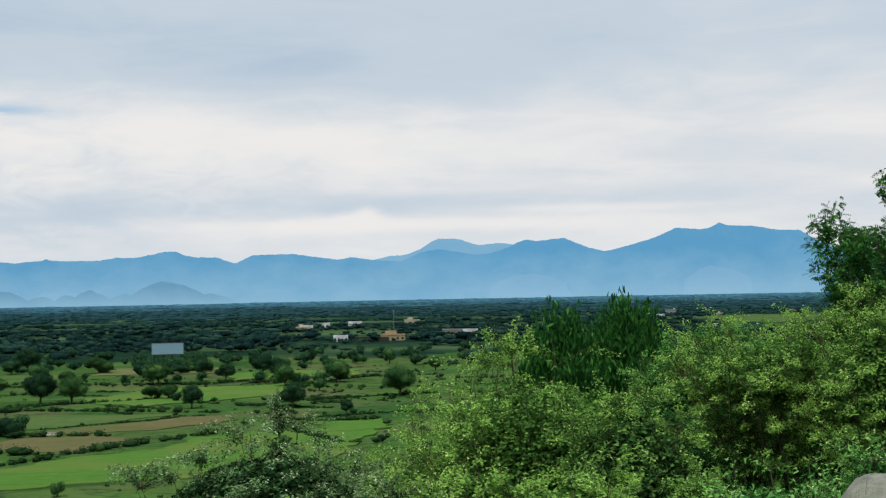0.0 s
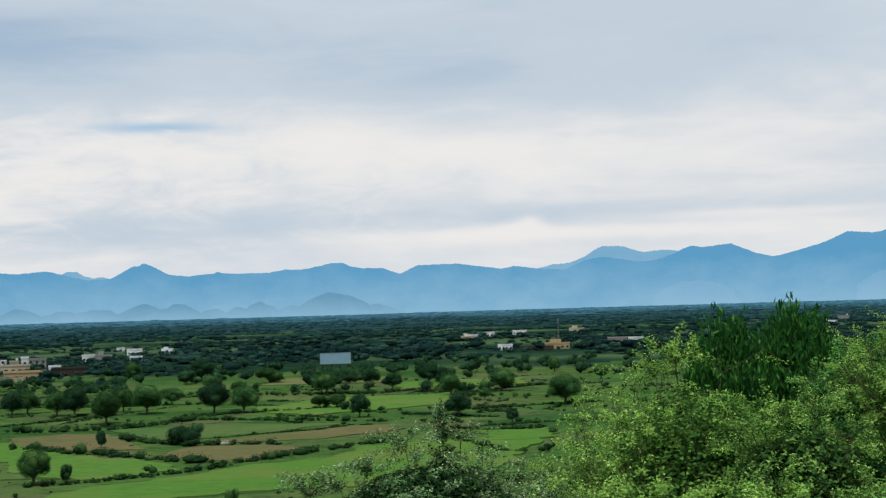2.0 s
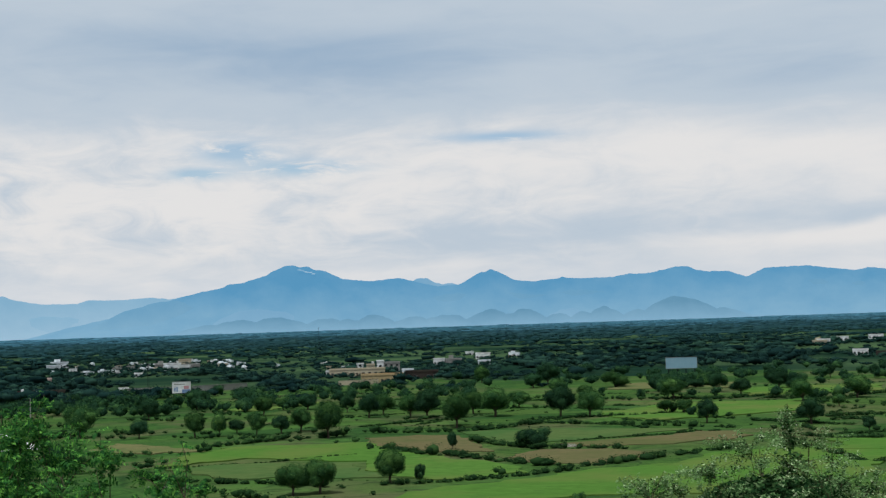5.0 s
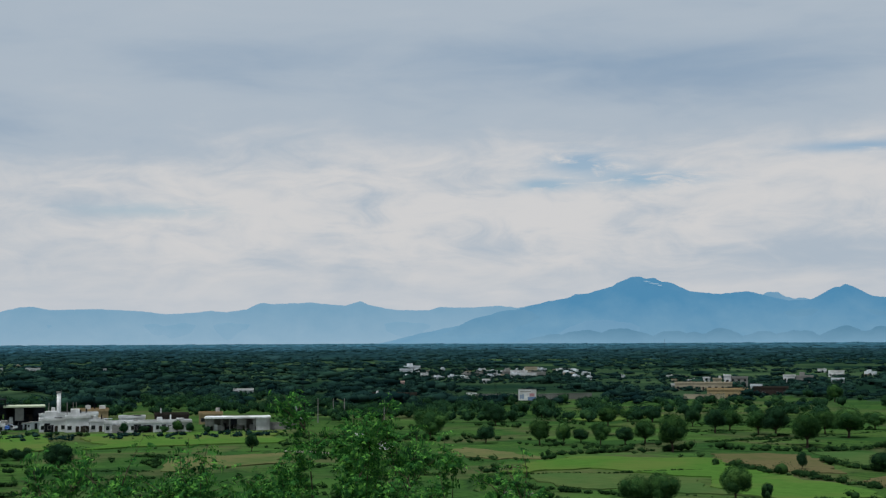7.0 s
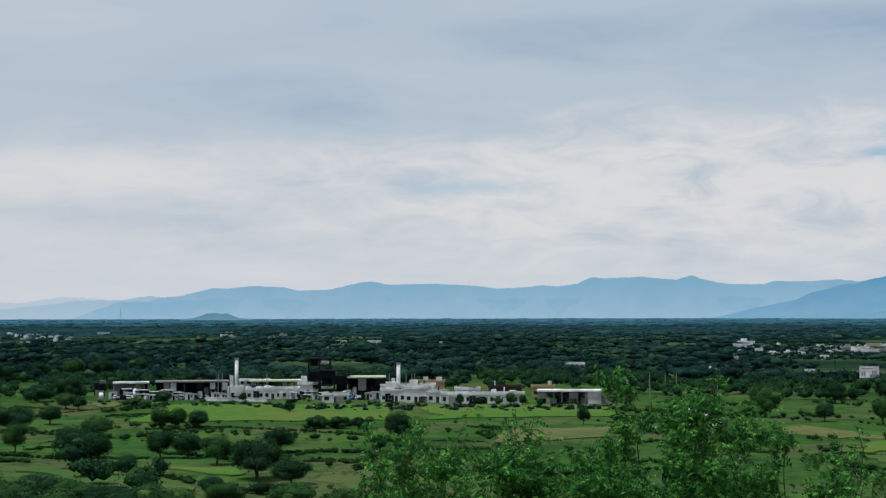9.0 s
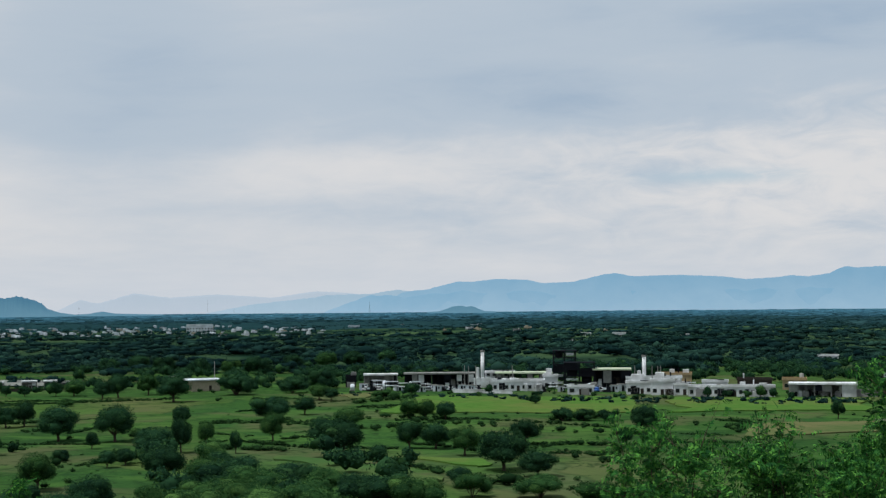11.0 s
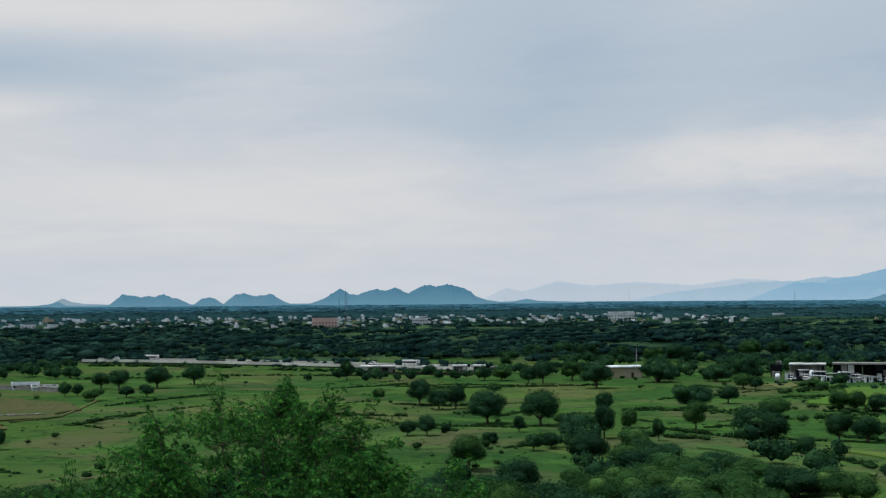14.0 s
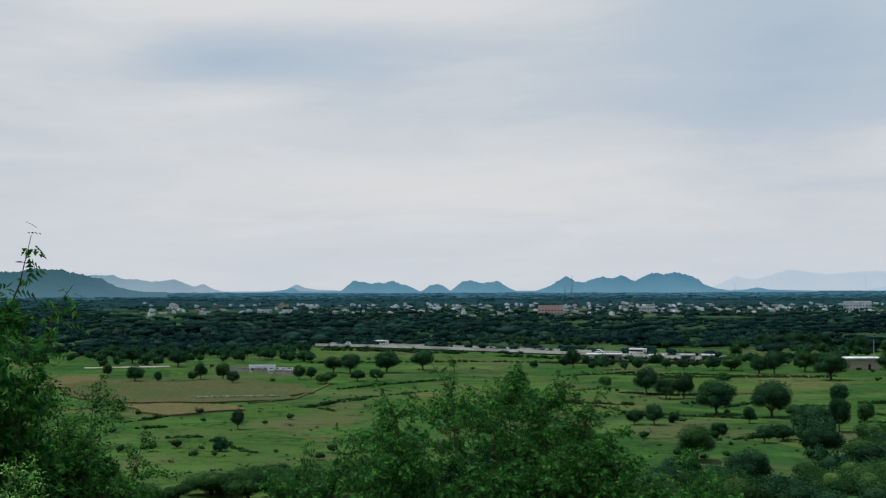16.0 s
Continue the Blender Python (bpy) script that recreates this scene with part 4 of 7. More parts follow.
def acacia(seed, mat, fine_=1.0):
    """A field tree one metre wide and one high: short forked trunk, several limbs, a broad uneven crown in lobes."""
    g = np.random.default_rng(seed)
    root = thing("acacia_tree", (0, 0, 0), "dark green spreading acacia tree in the fields", "tree", "field trees")
    fork = 0.14 + 0.07 * g.uniform()
    top = np.array([g.uniform(-0.05, 0.05), g.uniform(-0.05, 0.05), g.uniform(0.56, 0.62)])
    lobes = [(top, g.uniform(0.33, 0.39), g.uniform(0.34, 0.39))]
    paths = [[(0, 0, -0.03, 0.042), (0.01, 0.0, fork * 0.5, 0.034), (0.0, 0.015, fork, 0.032)]]
    nl = int(g.integers(7, 10))
    for i in range(nl):
        a = 2 * math.pi * i / nl + g.uniform(-0.3, 0.3)
        rad = g.uniform(0.20, 0.30)
        z = g.uniform(0.40, 0.52) if i % 3 else g.uniform(0.58, 0.70)
        c = np.array([rad * math.cos(a), rad * math.sin(a), z])
        lobes.append((c, g.uniform(0.17, 0.24), g.uniform(0.17, 0.23)))
        mid = c * [0.45, 0.45, 0] + [0, 0, fork + (z - fork) * 0.45]
        paths.append([(0, 0.015, fork, 0.018), (*mid, 0.012), (*c, 0.004)])
    v, f = tubes(paths)
    part("trunk", smooth(mesh_np("trunk", v, f, M_BARK)), None, root)
    part("crown", crown_mesh("crown", lobes, g, 760 * fine_, 0.032 / fine_ ** 0.5, mat, 0.76), None, root)
    return root


def field_bush(seed, mat, fine_=1.0):
    """A low thorn bush, one metre wide and one high, branching from the ground."""
    g = np.random.default_rng(seed)
    root = thing("thorn_bush", (0, 0, 0), "low dense thorn bush in the pasture", "bush", "field bushes")
    paths, lobes = [], []
    for i in range(9):
        a, rad = 0.8 * i + g.uniform(-0.4, 0.4), g.uniform(0.12, 0.34)
        c = np.array([rad * math.cos(a), rad * math.sin(a), g.uniform(0.28, 0.66)])
        paths.append([(0, 0, -0.05, 0.012), (*(c * [0.5, 0.5, 0.6]), 0.008), (*c, 0.003)])
        lobes.append((c, g.uniform(0.16, 0.22), g.uniform(0.2, 0.3)))
    v, f = tubes(paths, 4)
    part("stem", smooth(mesh_np("stem", v, f, M_BARK)), None, root)
    part("foliage", crown_mesh("foliage", lobes, g, 620 * fine_, 0.034 / fine_ ** 0.5, mat, 0.80), None, root)
    return root


TREES = []
TREES.append([(-33.5, 401, 5.3, 5.3), (-31.3, 393, 6.8, 7.3), (-30.3, 394, 4.8, 6.5), (-29.6, 403, 5.0, 4.1), (-28.8, 394, 5.7, 6.5), (-27.8, 397, 5.7, 5.2), (-27.0, 402, 6.9, 6.6), (-25.9, 373, 8.0, 9.5), (-25.1, 479, 5.9, 5.9), (-24.2, 447, 7.3, 8.2), (-28.5, 476, 7.8, 6.8), (-26.7, 501, 7.2, 6.2), (-27.7, 505, 6.2, 5.2), (-35.8, 414, 10.2, 9.3), (-36.8, 312, 5.1, 6.4), (-36.0, 310, 4.6, 5.7), (-27.4, 250, 6.2, 5.4), (-26.3, 251, 6.8, 6.0), (-33.1, 481, 7.9, 6.9), (-31.2, 533, 8.7, 7.6)])
TREES.append([(-23.4, 263, 6.7, 6.3), (-22.2, 267, 2.6, 3.1), (-22.5, 442, 8.2, 7.6), (-23.6, 459, 7.5, 7.1), (-20.6, 391, 8.8, 9.9), (-21.8, 435, 8.9, 8.9), (-19.9, 448, 7.4, 7.4), (-19.0, 433, 10.7, 8.9), (-18.0, 472, 7.7, 5.8), (-20.8, 326, 2.4, 4.3), (-17.4, 327, 9.4, 5.4), (-16.3, 423, 9.5, 9.5), (-15.1, 421, 8.6, 8.3), (-16.4, 556, 8.0, 5.7), (-15.3, 521, 7.5, 4.7)])
TREES.append([(-11.7, 499, 9.8, 7.4), (-12.0, 427, 6.3, 4.5), (-11.3, 426, 5.6, 4.5), (-11.0, 416, 3.4, 3.1), (-10.4, 388, 6.1, 6.7), (-9.9, 538, 7.9, 7.5), (-10.5, 590, 6.0, 5.3), (-9.0, 518, 8.5, 5.9), (-7.8, 596, 6.1, 6.8), (-7.5, 553, 9.1, 6.8), (-6.8, 551, 10.2, 6.8), (-14.0, 592, 14.5, 7.3), (-16.8, 627, 11.6, 10.3), (-17.4, 605, 8.7, 6.2), (-19.5, 670, 8.2, 8.2)])
TREES.append([(-6.6, 470, 8.7, 7.3), (-4.5, 487, 10.0, 7.6), (-5.2, 445, 4.7, 4.0), (-6.3, 378, 7.8, 7.0), (-4.1, 355, 3.5, 3.8), (-1.9, 415, 11.1, 8.9), (-2.3, 614, 6.0, 6.5), (-3.8, 623, 4.6, 6.1), (-5.5, 634, 4.7, 6.5), (-0.4, 550, 6.8, 5.0), (-1.2, 598, 6.1, 4.9), (-20.6, 402, 7.9, 8.2), (-15.7, 222, 2.4, 2.7)])
TREES.append([(-66.2, 382, 12.5, 7.5), (-66.0, 318, 5.5, 6.8), (-67.5, 294, 2.9, 4.6), (-68.7, 313, 3.9, 5.1), (-64.1, 458, 7.5, 5.3), (-63.6, 456, 5.2, 4.1), (-63.8, 308, 8.9, 6.3), (-63.1, 287, 8.9, 6.9), (-60.4, 375, 6.2, 5.9), (-59.7, 374, 5.4, 5.4), (-58.9, 373, 6.1, 4.9), (-60.4, 298, 6.1, 5.9), (-59.3, 297, 7.3, 5.5), (-58.1, 282, 6.7, 6.0), (-56.5, 256, 9.5, 7.6), (-55.6, 306, 6.9, 5.3), (-55.1, 247, 7.6, 4.6), (-61.7, 267, 4.4, 3.9), (-51.5, 304, 3.1, 3.7), (-55.2, 429, 3.5, 3.2)])
TREES.append([(-67.5, 497, 14.3, 8.1), (-64.0, 520, 11.7, 8.1), (-65.2, 500, 12.3, 6.6), (-62.9, 349, 8.6, 5.0), (-64.7, 399, 6.5, 4.9), (-50.7, 334, 7.9, 6.6), (-43.1, 379, 3.9, 5.0), (-67.6, 243, 11.0, 6.0), (-65.3, 230, 10.4, 4.9), (-61.4, 222, 10.1, 4.4), (-55.0, 220, 8.2, 3.8), (-54.1, 368, 6.0, 3.8), (-53.2, 368, 6.0, 3.3), (-52.2, 367, 6.0, 3.8)])
TREES.append([(-77.3, 391, 7.2, 7.7), (-76.5, 377, 6.2, 5.9), (-75.8, 380, 5.9, 6.5), (-74.5, 332, 9.8, 8.2), (-74.2, 453, 5.6, 2.8), (-72.3, 327, 9.7, 8.3), (-73.2, 311, 3.2, 3.8), (-77.0, 304, 4.0, 4.7), (-77.8, 304, 3.8, 3.5), (-76.2, 309, 2.5, 2.5), (-75.3, 243, 7.5, 6.0), (-74.4, 288, 4.1, 2.6), (-71.9, 276, 3.4, 3.4), (-72.6, 273, 3.4, 3.4), (-70.8, 287, 8.2, 6.5), (-70.4, 251, 7.8, 6.2), (-69.7, 298, 4.9, 7.3), (-71.2, 334, 6.9, 3.0), (-69.7, 367, 5.3, 5.3)])
TREES.append([(-80.3, 518, 5.9, 7.4), (-79.0, 415, 4.3, 3.4), (-76.5, 511, 3.8, 4.2), (-75.8, 510, 4.6, 3.8), (-74.6, 509, 5.8, 4.6), (-73.9, 508, 8.3, 5.2), (-72.8, 490, 7.0, 6.0), (-72.2, 490, 8.0, 8.0), (-71.0, 506, 8.3, 7.3), (-70.0, 464, 11.4, 8.6), (-81.9, 521, 3.8, 3.0), (-76.0, 217, 7.2, 4.5), (-73.2, 214, 7.1, 5.5), (-68.0, 228, 12.2, 5.6), (-65.4, 222, 9.2, 5.9), (-62.1, 212, 10.5, 5.3)])
TREES.append([(-98.2, 454, 6.0, 5.2), (-99.3, 483, 3.6, 4.4), (-97.3, 450, 2.6, 3.7), (-95.9, 455, 4.1, 3.4), (-95.6, 463, 4.7, 5.7), (-94.7, 459, 5.6, 5.6), (-94.3, 439, 4.3, 4.3), (-91.6, 455, 4.1, 4.7), (-91.1, 457, 3.7, 4.1), (-90.5, 435, 8.0, 3.9), (-90.2, 493, 7.1, 5.7), (-89.5, 486, 8.0, 7.0), (-89.2, 447, 5.1, 3.7), (-88.4, 446, 5.1, 4.0), (-88.0, 491, 9.7, 7.6), (-86.5, 507, 9.3, 7.3)])
TREES.append([(-94.1, 298, 3.2, 4.3), (-94.8, 258, 3.2, 3.0), (-96.5, 538, 7.7, 6.6), (-91.4, 570, 9.3, 5.8), (-98.3, 563, 9.2, 6.9), (-94.8, 203, 7.6, 3.8), (-92.7, 217, 6.3, 3.1), (-91.4, 211, 6.1, 3.9), (-76.5, 197, 10.6, 4.9), (-74.3, 200, 8.3, 5.0)])
TREES.append([(-57.1, 480, 3.1, 3.5), (-55.4, 441, 2.5, 2.5), (-55.1, 471, 4.3, 1.9), (-48.2, 456, 3.0, 4.1), (-46.1, 457, 3.7, 4.5), (-45.6, 457, 2.6, 3.7), (-47.4, 468, 4.6, 2.3), (-46.6, 465, 3.8, 2.3), (-44.9, 455, 2.2, 3.0), (-60.3, 479, 5.9, 4.3), (-61.5, 469, 7.7, 3.1), (-51.9, 457, 1.9, 1.9), (-53.9, 453, 3.0, 1.7), (-51.1, 451, 2.6, 1.7)])
TREES.append([(-12.0, 579, 8.1, 3.8), (-11.3, 566, 7.0, 3.2), (-10.8, 571, 8.4, 4.0), (-10.3, 586, 7.2, 4.3), (-12.4, 601, 7.4, 4.9)])
TREES.append([(-71.4, 685, 11.2, 8.4), (-70.3, 672, 12.7, 8.3), (-68.9, 655, 13.4, 9.1), (-67.7, 656, 10.7, 7.5), (-66.6, 657, 14.0, 9.1), (-65.2, 676, 11.1, 8.3), (-72.6, 698, 10.3, 7.4), (-63.8, 691, 12.4, 9.0), (-62.7, 705, 11.6, 8.7), (-61.3, 729, 10.7, 8.4)])
TREES.append([(-76.6, 182, 9.1, 5.4), (-74.5, 195, 7.2, 4.8), (-73.6, 180, 8.9, 6.0), (-72.5, 200, 6.6, 4.1), (-71.4, 184, 9.9, 6.1), (-70.4, 202, 9.2, 5.2), (-69.1, 197, 9.8, 5.7), (-69.8, 180, 9.0, 4.5), (-67.8, 185, 10.0, 6.1), (-67.6, 204, 7.6, 5.1), (-66.3, 196, 8.9, 5.3), (-65.6, 182, 9.1, 5.3), (-64.7, 199, 8.3, 5.3), (-63.8, 188, 9.4, 6.2), (-68.7, 216, 9.8, 4.9), (-66.9, 222, 8.2, 3.8), (-70.9, 218, 5.4, 3.6), (-79.9, 182, 8.3, 4.5), (-78.3, 189, 6.3, 3.9), (-81.8, 183, 6.8, 3.8), (-64.4, 221, 7.3, 4.1)])
TREES.append([(-95.2, 204, 7.6, 4.0), (-93.7, 197, 9.0, 4.9), (-92.8, 208, 6.9, 4.1), (-91.7, 192, 9.6, 5.3), (-90.3, 199, 7.4, 4.8), (-89.3, 208, 6.9, 3.8), (-87.3, 201, 6.7, 3.7), (-86.2, 191, 6.3, 4.0), (-98.1, 194, 7.2, 4.0), (-96.6, 197, 4.9, 2.9), (-88.3, 188, 7.0, 3.9), (-85.0, 184, 7.6, 3.8)])
TREES.append([(-68.7, 232, 8.6, 5.7), (-66.5, 219, 10.9, 5.8), (-64.1, 220, 10.0, 5.3), (-60.1, 210, 9.6, 5.2), (-57.8, 221, 6.4, 4.1), (-52.5, 210, 9.5, 4.3), (-68.5, 269, 6.6, 5.1), (-58.3, 233, 4.8, 3.5)])
acacias, bushes = [acacia(100 + i, M_TREE) for i in range(5)], [field_bush(200 + i, M_TREE) for i in range(3)]
lit_acacias, lit_bushes = [acacia(120 + i, M_TREE_LIT, 1.3) for i in range(5)], [field_bush(220 + i, M_TREE_LIT, 1.7) for i in range(3)]
placed = {}


def plant(b, r, w, h, share):
    x, y = polar(b, r)
    low = h < 0.72 * w and (h < 4.6 or w > 9) or h < 3.2
    lighter = random.random() < share                                 # takes the brightened copy, sunlight put into its leaf colour
    kinds = (lit_bushes if lighter else bushes) if low else (lit_acacias if lighter else acacias)
    src = kinds[placed.setdefault(id(kinds), 0) % len(kinds)]
    m = Matrix.Translation((x, y, ground_z(x, y) - 0.05)) @ Matrix.Rotation(random.uniform(0, 6.28), 4, "Z") @ Matrix.Diagonal((w * 1.08, w * 1.08, h * 1.1, 1))
    if placed[id(kinds)] < len(kinds):
        src.matrix_world = m
    else:
        c = copy_thing(src, Matrix.Identity(4))
        c.matrix_world = m
    placed[id(kinds)] += 1


for k, group_rows in enumerate(TREES):
    for row in group_rows:
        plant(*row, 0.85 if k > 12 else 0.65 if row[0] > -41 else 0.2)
# smaller trees and scrub between the fields and the edge of the woods
belt_rows, scrub_rows = [], []
for b0, b1, r0, r1, n in ((-70, -56, 540, 640, 40), (-88, -70, 640, 760, 60), (-103, -88, 560, 690, 70), (-56, -40, 600, 660, 40), (-41, -20, 500, 640, 130), (-22, 8, 560, 760, 120), (-22, 10, 470, 560, 24), (-6, 18, 620, 760, 40), (-72, -60, 210, 300, 14), (-84, -62, 585, 690, 120), (-81, -62, 505, 590, 90), (-100, -84, 540, 640, 60), (-60, -40, 640, 700, 70), (-63, -41, 552, 640, 130), (-41, -28, 520, 600, 70), (-12.5, -10.3, 597, 615, 16), (-12.5, -10.3, 560, 600, 10)):
    for _ in range(n):
        s = random.uniform(0.6, 1.2)
        bb, rr_ = random.uniform(b0, b1), random.uniform(r0, r1)
        if not is_clear(bb, rr_) or -12.6 < bb < -10.2:
            belt_rows.append((*polar(bb, rr_), -0.3, 7.0 * s, 5.8 * s))
wood_mesh("tree_belt", belt_rows, 1, 4, M_TREE, "belts of dark rounded trees along the fields", 14, 60, 0.6)
for b0, b1, r0, r1, n in ((-58, 8, 235, 640, 5500), (-104, -58, 230, 600, 450), (-62, -38, 330, 470, 1200)):
    for _ in range(n):
        bb, rr_ = random.uniform(b0, b1), r0 * (r1 / r0) ** random.random()
        x, y = polar(bb, rr_)
        k = abs(noise.noise((x * 0.012, y * 0.02, 7.0)))
        if in_field(x, y):
            continue
        if k < 0.055 or random.random() < 0.035:
            s = random.uniform(0.5, 1.3) * (1.3 if k < 0.05 else 0.8)
            scrub_rows.append((x, y, -0.2, 2.4 * s, 1.5 * s))
tuft_rows = []
for _ in range(1500):
    bb, rr_ = random.uniform(-104, 10), 212 * (620 / 212) ** random.random()
    x, y = polar(bb, rr_)
    if noise.noise((x * 0.015, y * 0.02, 11.0)) > 0.0 and not in_field(x, y):
        s = random.uniform(0.4, 1.4)
        tuft_rows.append((x, y, 0.0, 1.2 * s, 0.4 * s))
wood_mesh("grass_tufts", tuft_rows, 1, 1, M_HEDGE, "coarse dark grass tufts in the pasture", 19, 14, 0.3)
wood_mesh("scrub", scrub_rows, 1, 2, M_HEDGE, "low scrub scattered over the pasture", 15, 18, 0.36)


def hedge(name, line, width, tall, mat, label):
    """A ragged dark row of low shrubs along a field bank."""
    g = np.random.default_rng(int(line[0][1] * 7) % 10000)
    cs = []
    for (b, r), (b2, r2) in zip(line, line[1:]):
        p, q = np.array(polar(b, r)), np.array(polar(b2, r2))
        n = max(2, int(np.linalg.norm(q - p) / (0.5 * width + 0.3)))
        for k in range(n):
            o = p + (q - p) * (k + g.uniform(-0.5, 0.5)) / n + g.normal(size=2) * width * 0.22
            s = max(0.35, 1.1 + 0.9 * noise.noise((o[0] * 0.11, o[1] * 0.11, 1.0)) + g.normal() * 0.2)
            cs.append((o[0], o[1], ground_z(*o) - 0.1, width * 1.25 * s * g.uniform(0.7, 1.3), tall * 1.15 * s * g.uniform(0.6, 1.25)))
    wood_mesh(name, cs, 1, 2, mat, label, len(cs), 30, 0.36, 0.15, "hedge")


bank_rows, bg = [], np.random.default_rng(77)
for b0, b1, r0, r1, n in ((-31, -1, 385, 620, 46), (-16, -1, 330, 400, 5), (-69, -42, 285, 470, 26), (-81, -66, 300, 500, 14), (-100, -84, 260, 470, 12)):
    for _ in range(n):                                             # grown-over terrace banks, broken by gaps
        b, r = bg.uniform(b0, b1), r0 * (r1 / r0) ** bg.uniform()
        long_, lean, size = bg.uniform(1.0, 4.0), bg.uniform(-14, 14), bg.uniform(0.5, 1.2)
        for k in np.arange(0, long_, 0.16):
            bb, rr_ = b + k + bg.normal() * 0.04, r + lean * k + 3 * noise.noise((k * 1.3, r, 0)) + bg.normal() * 0.7
            x, y = polar(bb, rr_)
            sc = size * (0.9 + 1.2 * noise.noise((k * 2.0, r * 0.3, 4.0)))
            if sc > 0.3 and not in_field(x, y):
                bank_rows.append((x, y, ground_z(x, y) - 0.1, 2.4 * sc * bg.uniform(0.7, 1.5), 1.1 * sc * bg.uniform(0.6, 1.2)))
wood_mesh("bank_scrub", bank_rows, 1, 2, M_HEDGE, "broken rows of dark scrub on the terrace banks", 78, 26, 0.36, 0.15, "hedge")
hedge("hedge", [(-24.0, 382), (-19.9, 378), (-17.1, 400), (-13.3, 385), (-9.1, 370)], 2.6, 1.8, M_HEDGE, "ragged dark hedge along a field bank")
hedge("hedge", [(-24.0, 334), (-22.3, 320), (-20.0, 305), (-17.9, 288), (-15.6, 280), (-14.0, 286), (-12.0, 299), (-9.5, 313)], 3.0, 1.9, M_HEDGE, "ragged dark hedge along a field bank")
hedge("hedge", [(-23.5, 259), (-20.9, 261), (-17.9, 267), (-15.6, 276)], 1.6, 1.2, M_HEDGE, "ragged dark hedge along a field bank")
hedge("hedge", [(-19.9, 349), (-18.8, 334), (-17.2, 322), (-15.6, 321), (-13.3, 315)], 2.6, 1.7, M_HEDGE, "ragged dark hedge along a field bank")
hedge("hedge", [(-14.4, 508), (-12.1, 503), (-9.9, 493), (-6.4, 528)], 2.2, 1.3, M_HEDGE, "ragged dark hedge along a field bank")
hedge("hedge", [(-32.9, 287), (-30.6, 276), (-27.9, 268), (-26.0, 260)], 2.2, 1.4, M_HEDGE, "ragged dark hedge along a field bank")
hedge("hedge", [(-31.1, 357), (-27.8, 373), (-25.0, 378)], 2.6, 1.6, M_HEDGE, "ragged dark hedge along a field bank")
hedge("hedge", [(-16.3, 339), (-12.2, 352), (-10.6, 362)], 0.7, 0.5, M_HEDGE, "ragged dark hedge along a field bank")
hedge("hedge", [(-32.9, 310), (-29.2, 311), (-24.8, 321)], 0.7, 0.5, M_HEDGE, "ragged dark hedge along a field bank")
hedge("hedge", [(-17.6, 416), (-13.3, 421), (-11.0, 430)], 2.0, 1.2, M_HEDGE, "ragged dark hedge along a field bank")
hedge("hedge", [(-63.0, 286), (-61.4, 271), (-59.4, 257), (-57.3, 238), (-53.4, 231), (-52.2, 235)], 2.4, 1.6, M_HEDGE, "ragged dark hedge along a field bank")
hedge("hedge", [(-61.0, 371), (-58.3, 376), (-54.6, 360), (-51.8, 345)], 1.4, 0.9, M_HEDGE, "ragged dark hedge along a field bank")
hedge("hedge", [(-68.9, 304), (-67.0, 302), (-65.2, 297)], 2.0, 1.3, M_HEDGE, "ragged dark hedge along a field bank")
hedge("hedge", [(-55.5, 306), (-52.2, 303)], 1.6, 1.0, M_HEDGE, "ragged dark hedge along a field bank")
hedge("hedge", [(-54.6, 286), (-51.8, 285)], 1.4, 0.9, M_HEDGE, "ragged dark hedge along a field bank")
hedge("hedge", [(-68.9, 370), (-65.9, 370), (-62.3, 347)], 1.6, 1.0, M_HEDGE, "ragged dark hedge along a field bank")
hedge("hedge", [(-62.6, 441), (-61.4, 454), (-60.1, 469)], 2.6, 2.2, M_HEDGE, "ragged dark hedge along a field bank")
hedge("hedge", [(-54.6, 369), (-51.8, 378)], 3.2, 2.6, M_HEDGE, "ragged dark hedge along a field bank")
hedge("hedge", [(-78.3, 397), (-76.0, 388), (-72.5, 400)], 0.9, 0.6, M_HEDGE, "ragged dark hedge along a field bank")
hedge("hedge", [(-78.3, 478), (-74.6, 467), (-70.0, 476)], 1.0, 0.7, M_HEDGE, "ragged dark hedge along a field bank")
hedge("hedge", [(-98.2, 303), (-96.8, 306)], 1.0, 0.7, M_HEDGE, "ragged dark hedge along a field bank")
hedge("hedge", [(-80.9, 471), (-77.9, 488), (-73.1, 478)], 0.9, 0.6, M_HEDGE, "ragged dark hedge along a field bank")
hedge("hedge", [(-90.0, 410), (-87.6, 433), (-85.3, 453)], 1.0, 0.7, M_HEDGE, "ragged dark hedge along a field bank")
hedge("hedge", [(-73.8, 277), (-71.6, 290), (-71.1, 296)], 2.0, 1.2, M_HEDGE, "ragged dark hedge along a field bank")
hedge("hedge", [(-6.6, 344), (-4.8, 334), (-2.7, 340)], 1.5, 1.0, M_HEDGE, "ragged dark hedge along a field bank")
hedge("hedge", [(-6.0, 308), (-4.3, 284), (-3.4, 283)], 2.0, 1.4, M_HEDGE, "ragged dark hedge along a field bank")
hedge("hedge", [(-90.6, 668), (-87.7, 650), (-85.0, 624)], 3.2, 1.9, M_HEDGE, "ragged dark hedge along a field bank")
hedge("hedge", [(-83.6, 605), (-81.2, 586), (-78.9, 568)], 3.0, 1.6, M_HEDGE, "ragged dark hedge along a field bank")
hedge("hedge", [(-77.5, 558), (-74.5, 539)], 3.2, 2.2, M_HEDGE, "ragged dark hedge along a field bank")
hedge("hedge", [(-91.0, 555), (-86.8, 559), (-83.6, 559), (-78.9, 543)], 1.6, 1.0, M_HEDGE, "ragged dark hedge along a field bank")
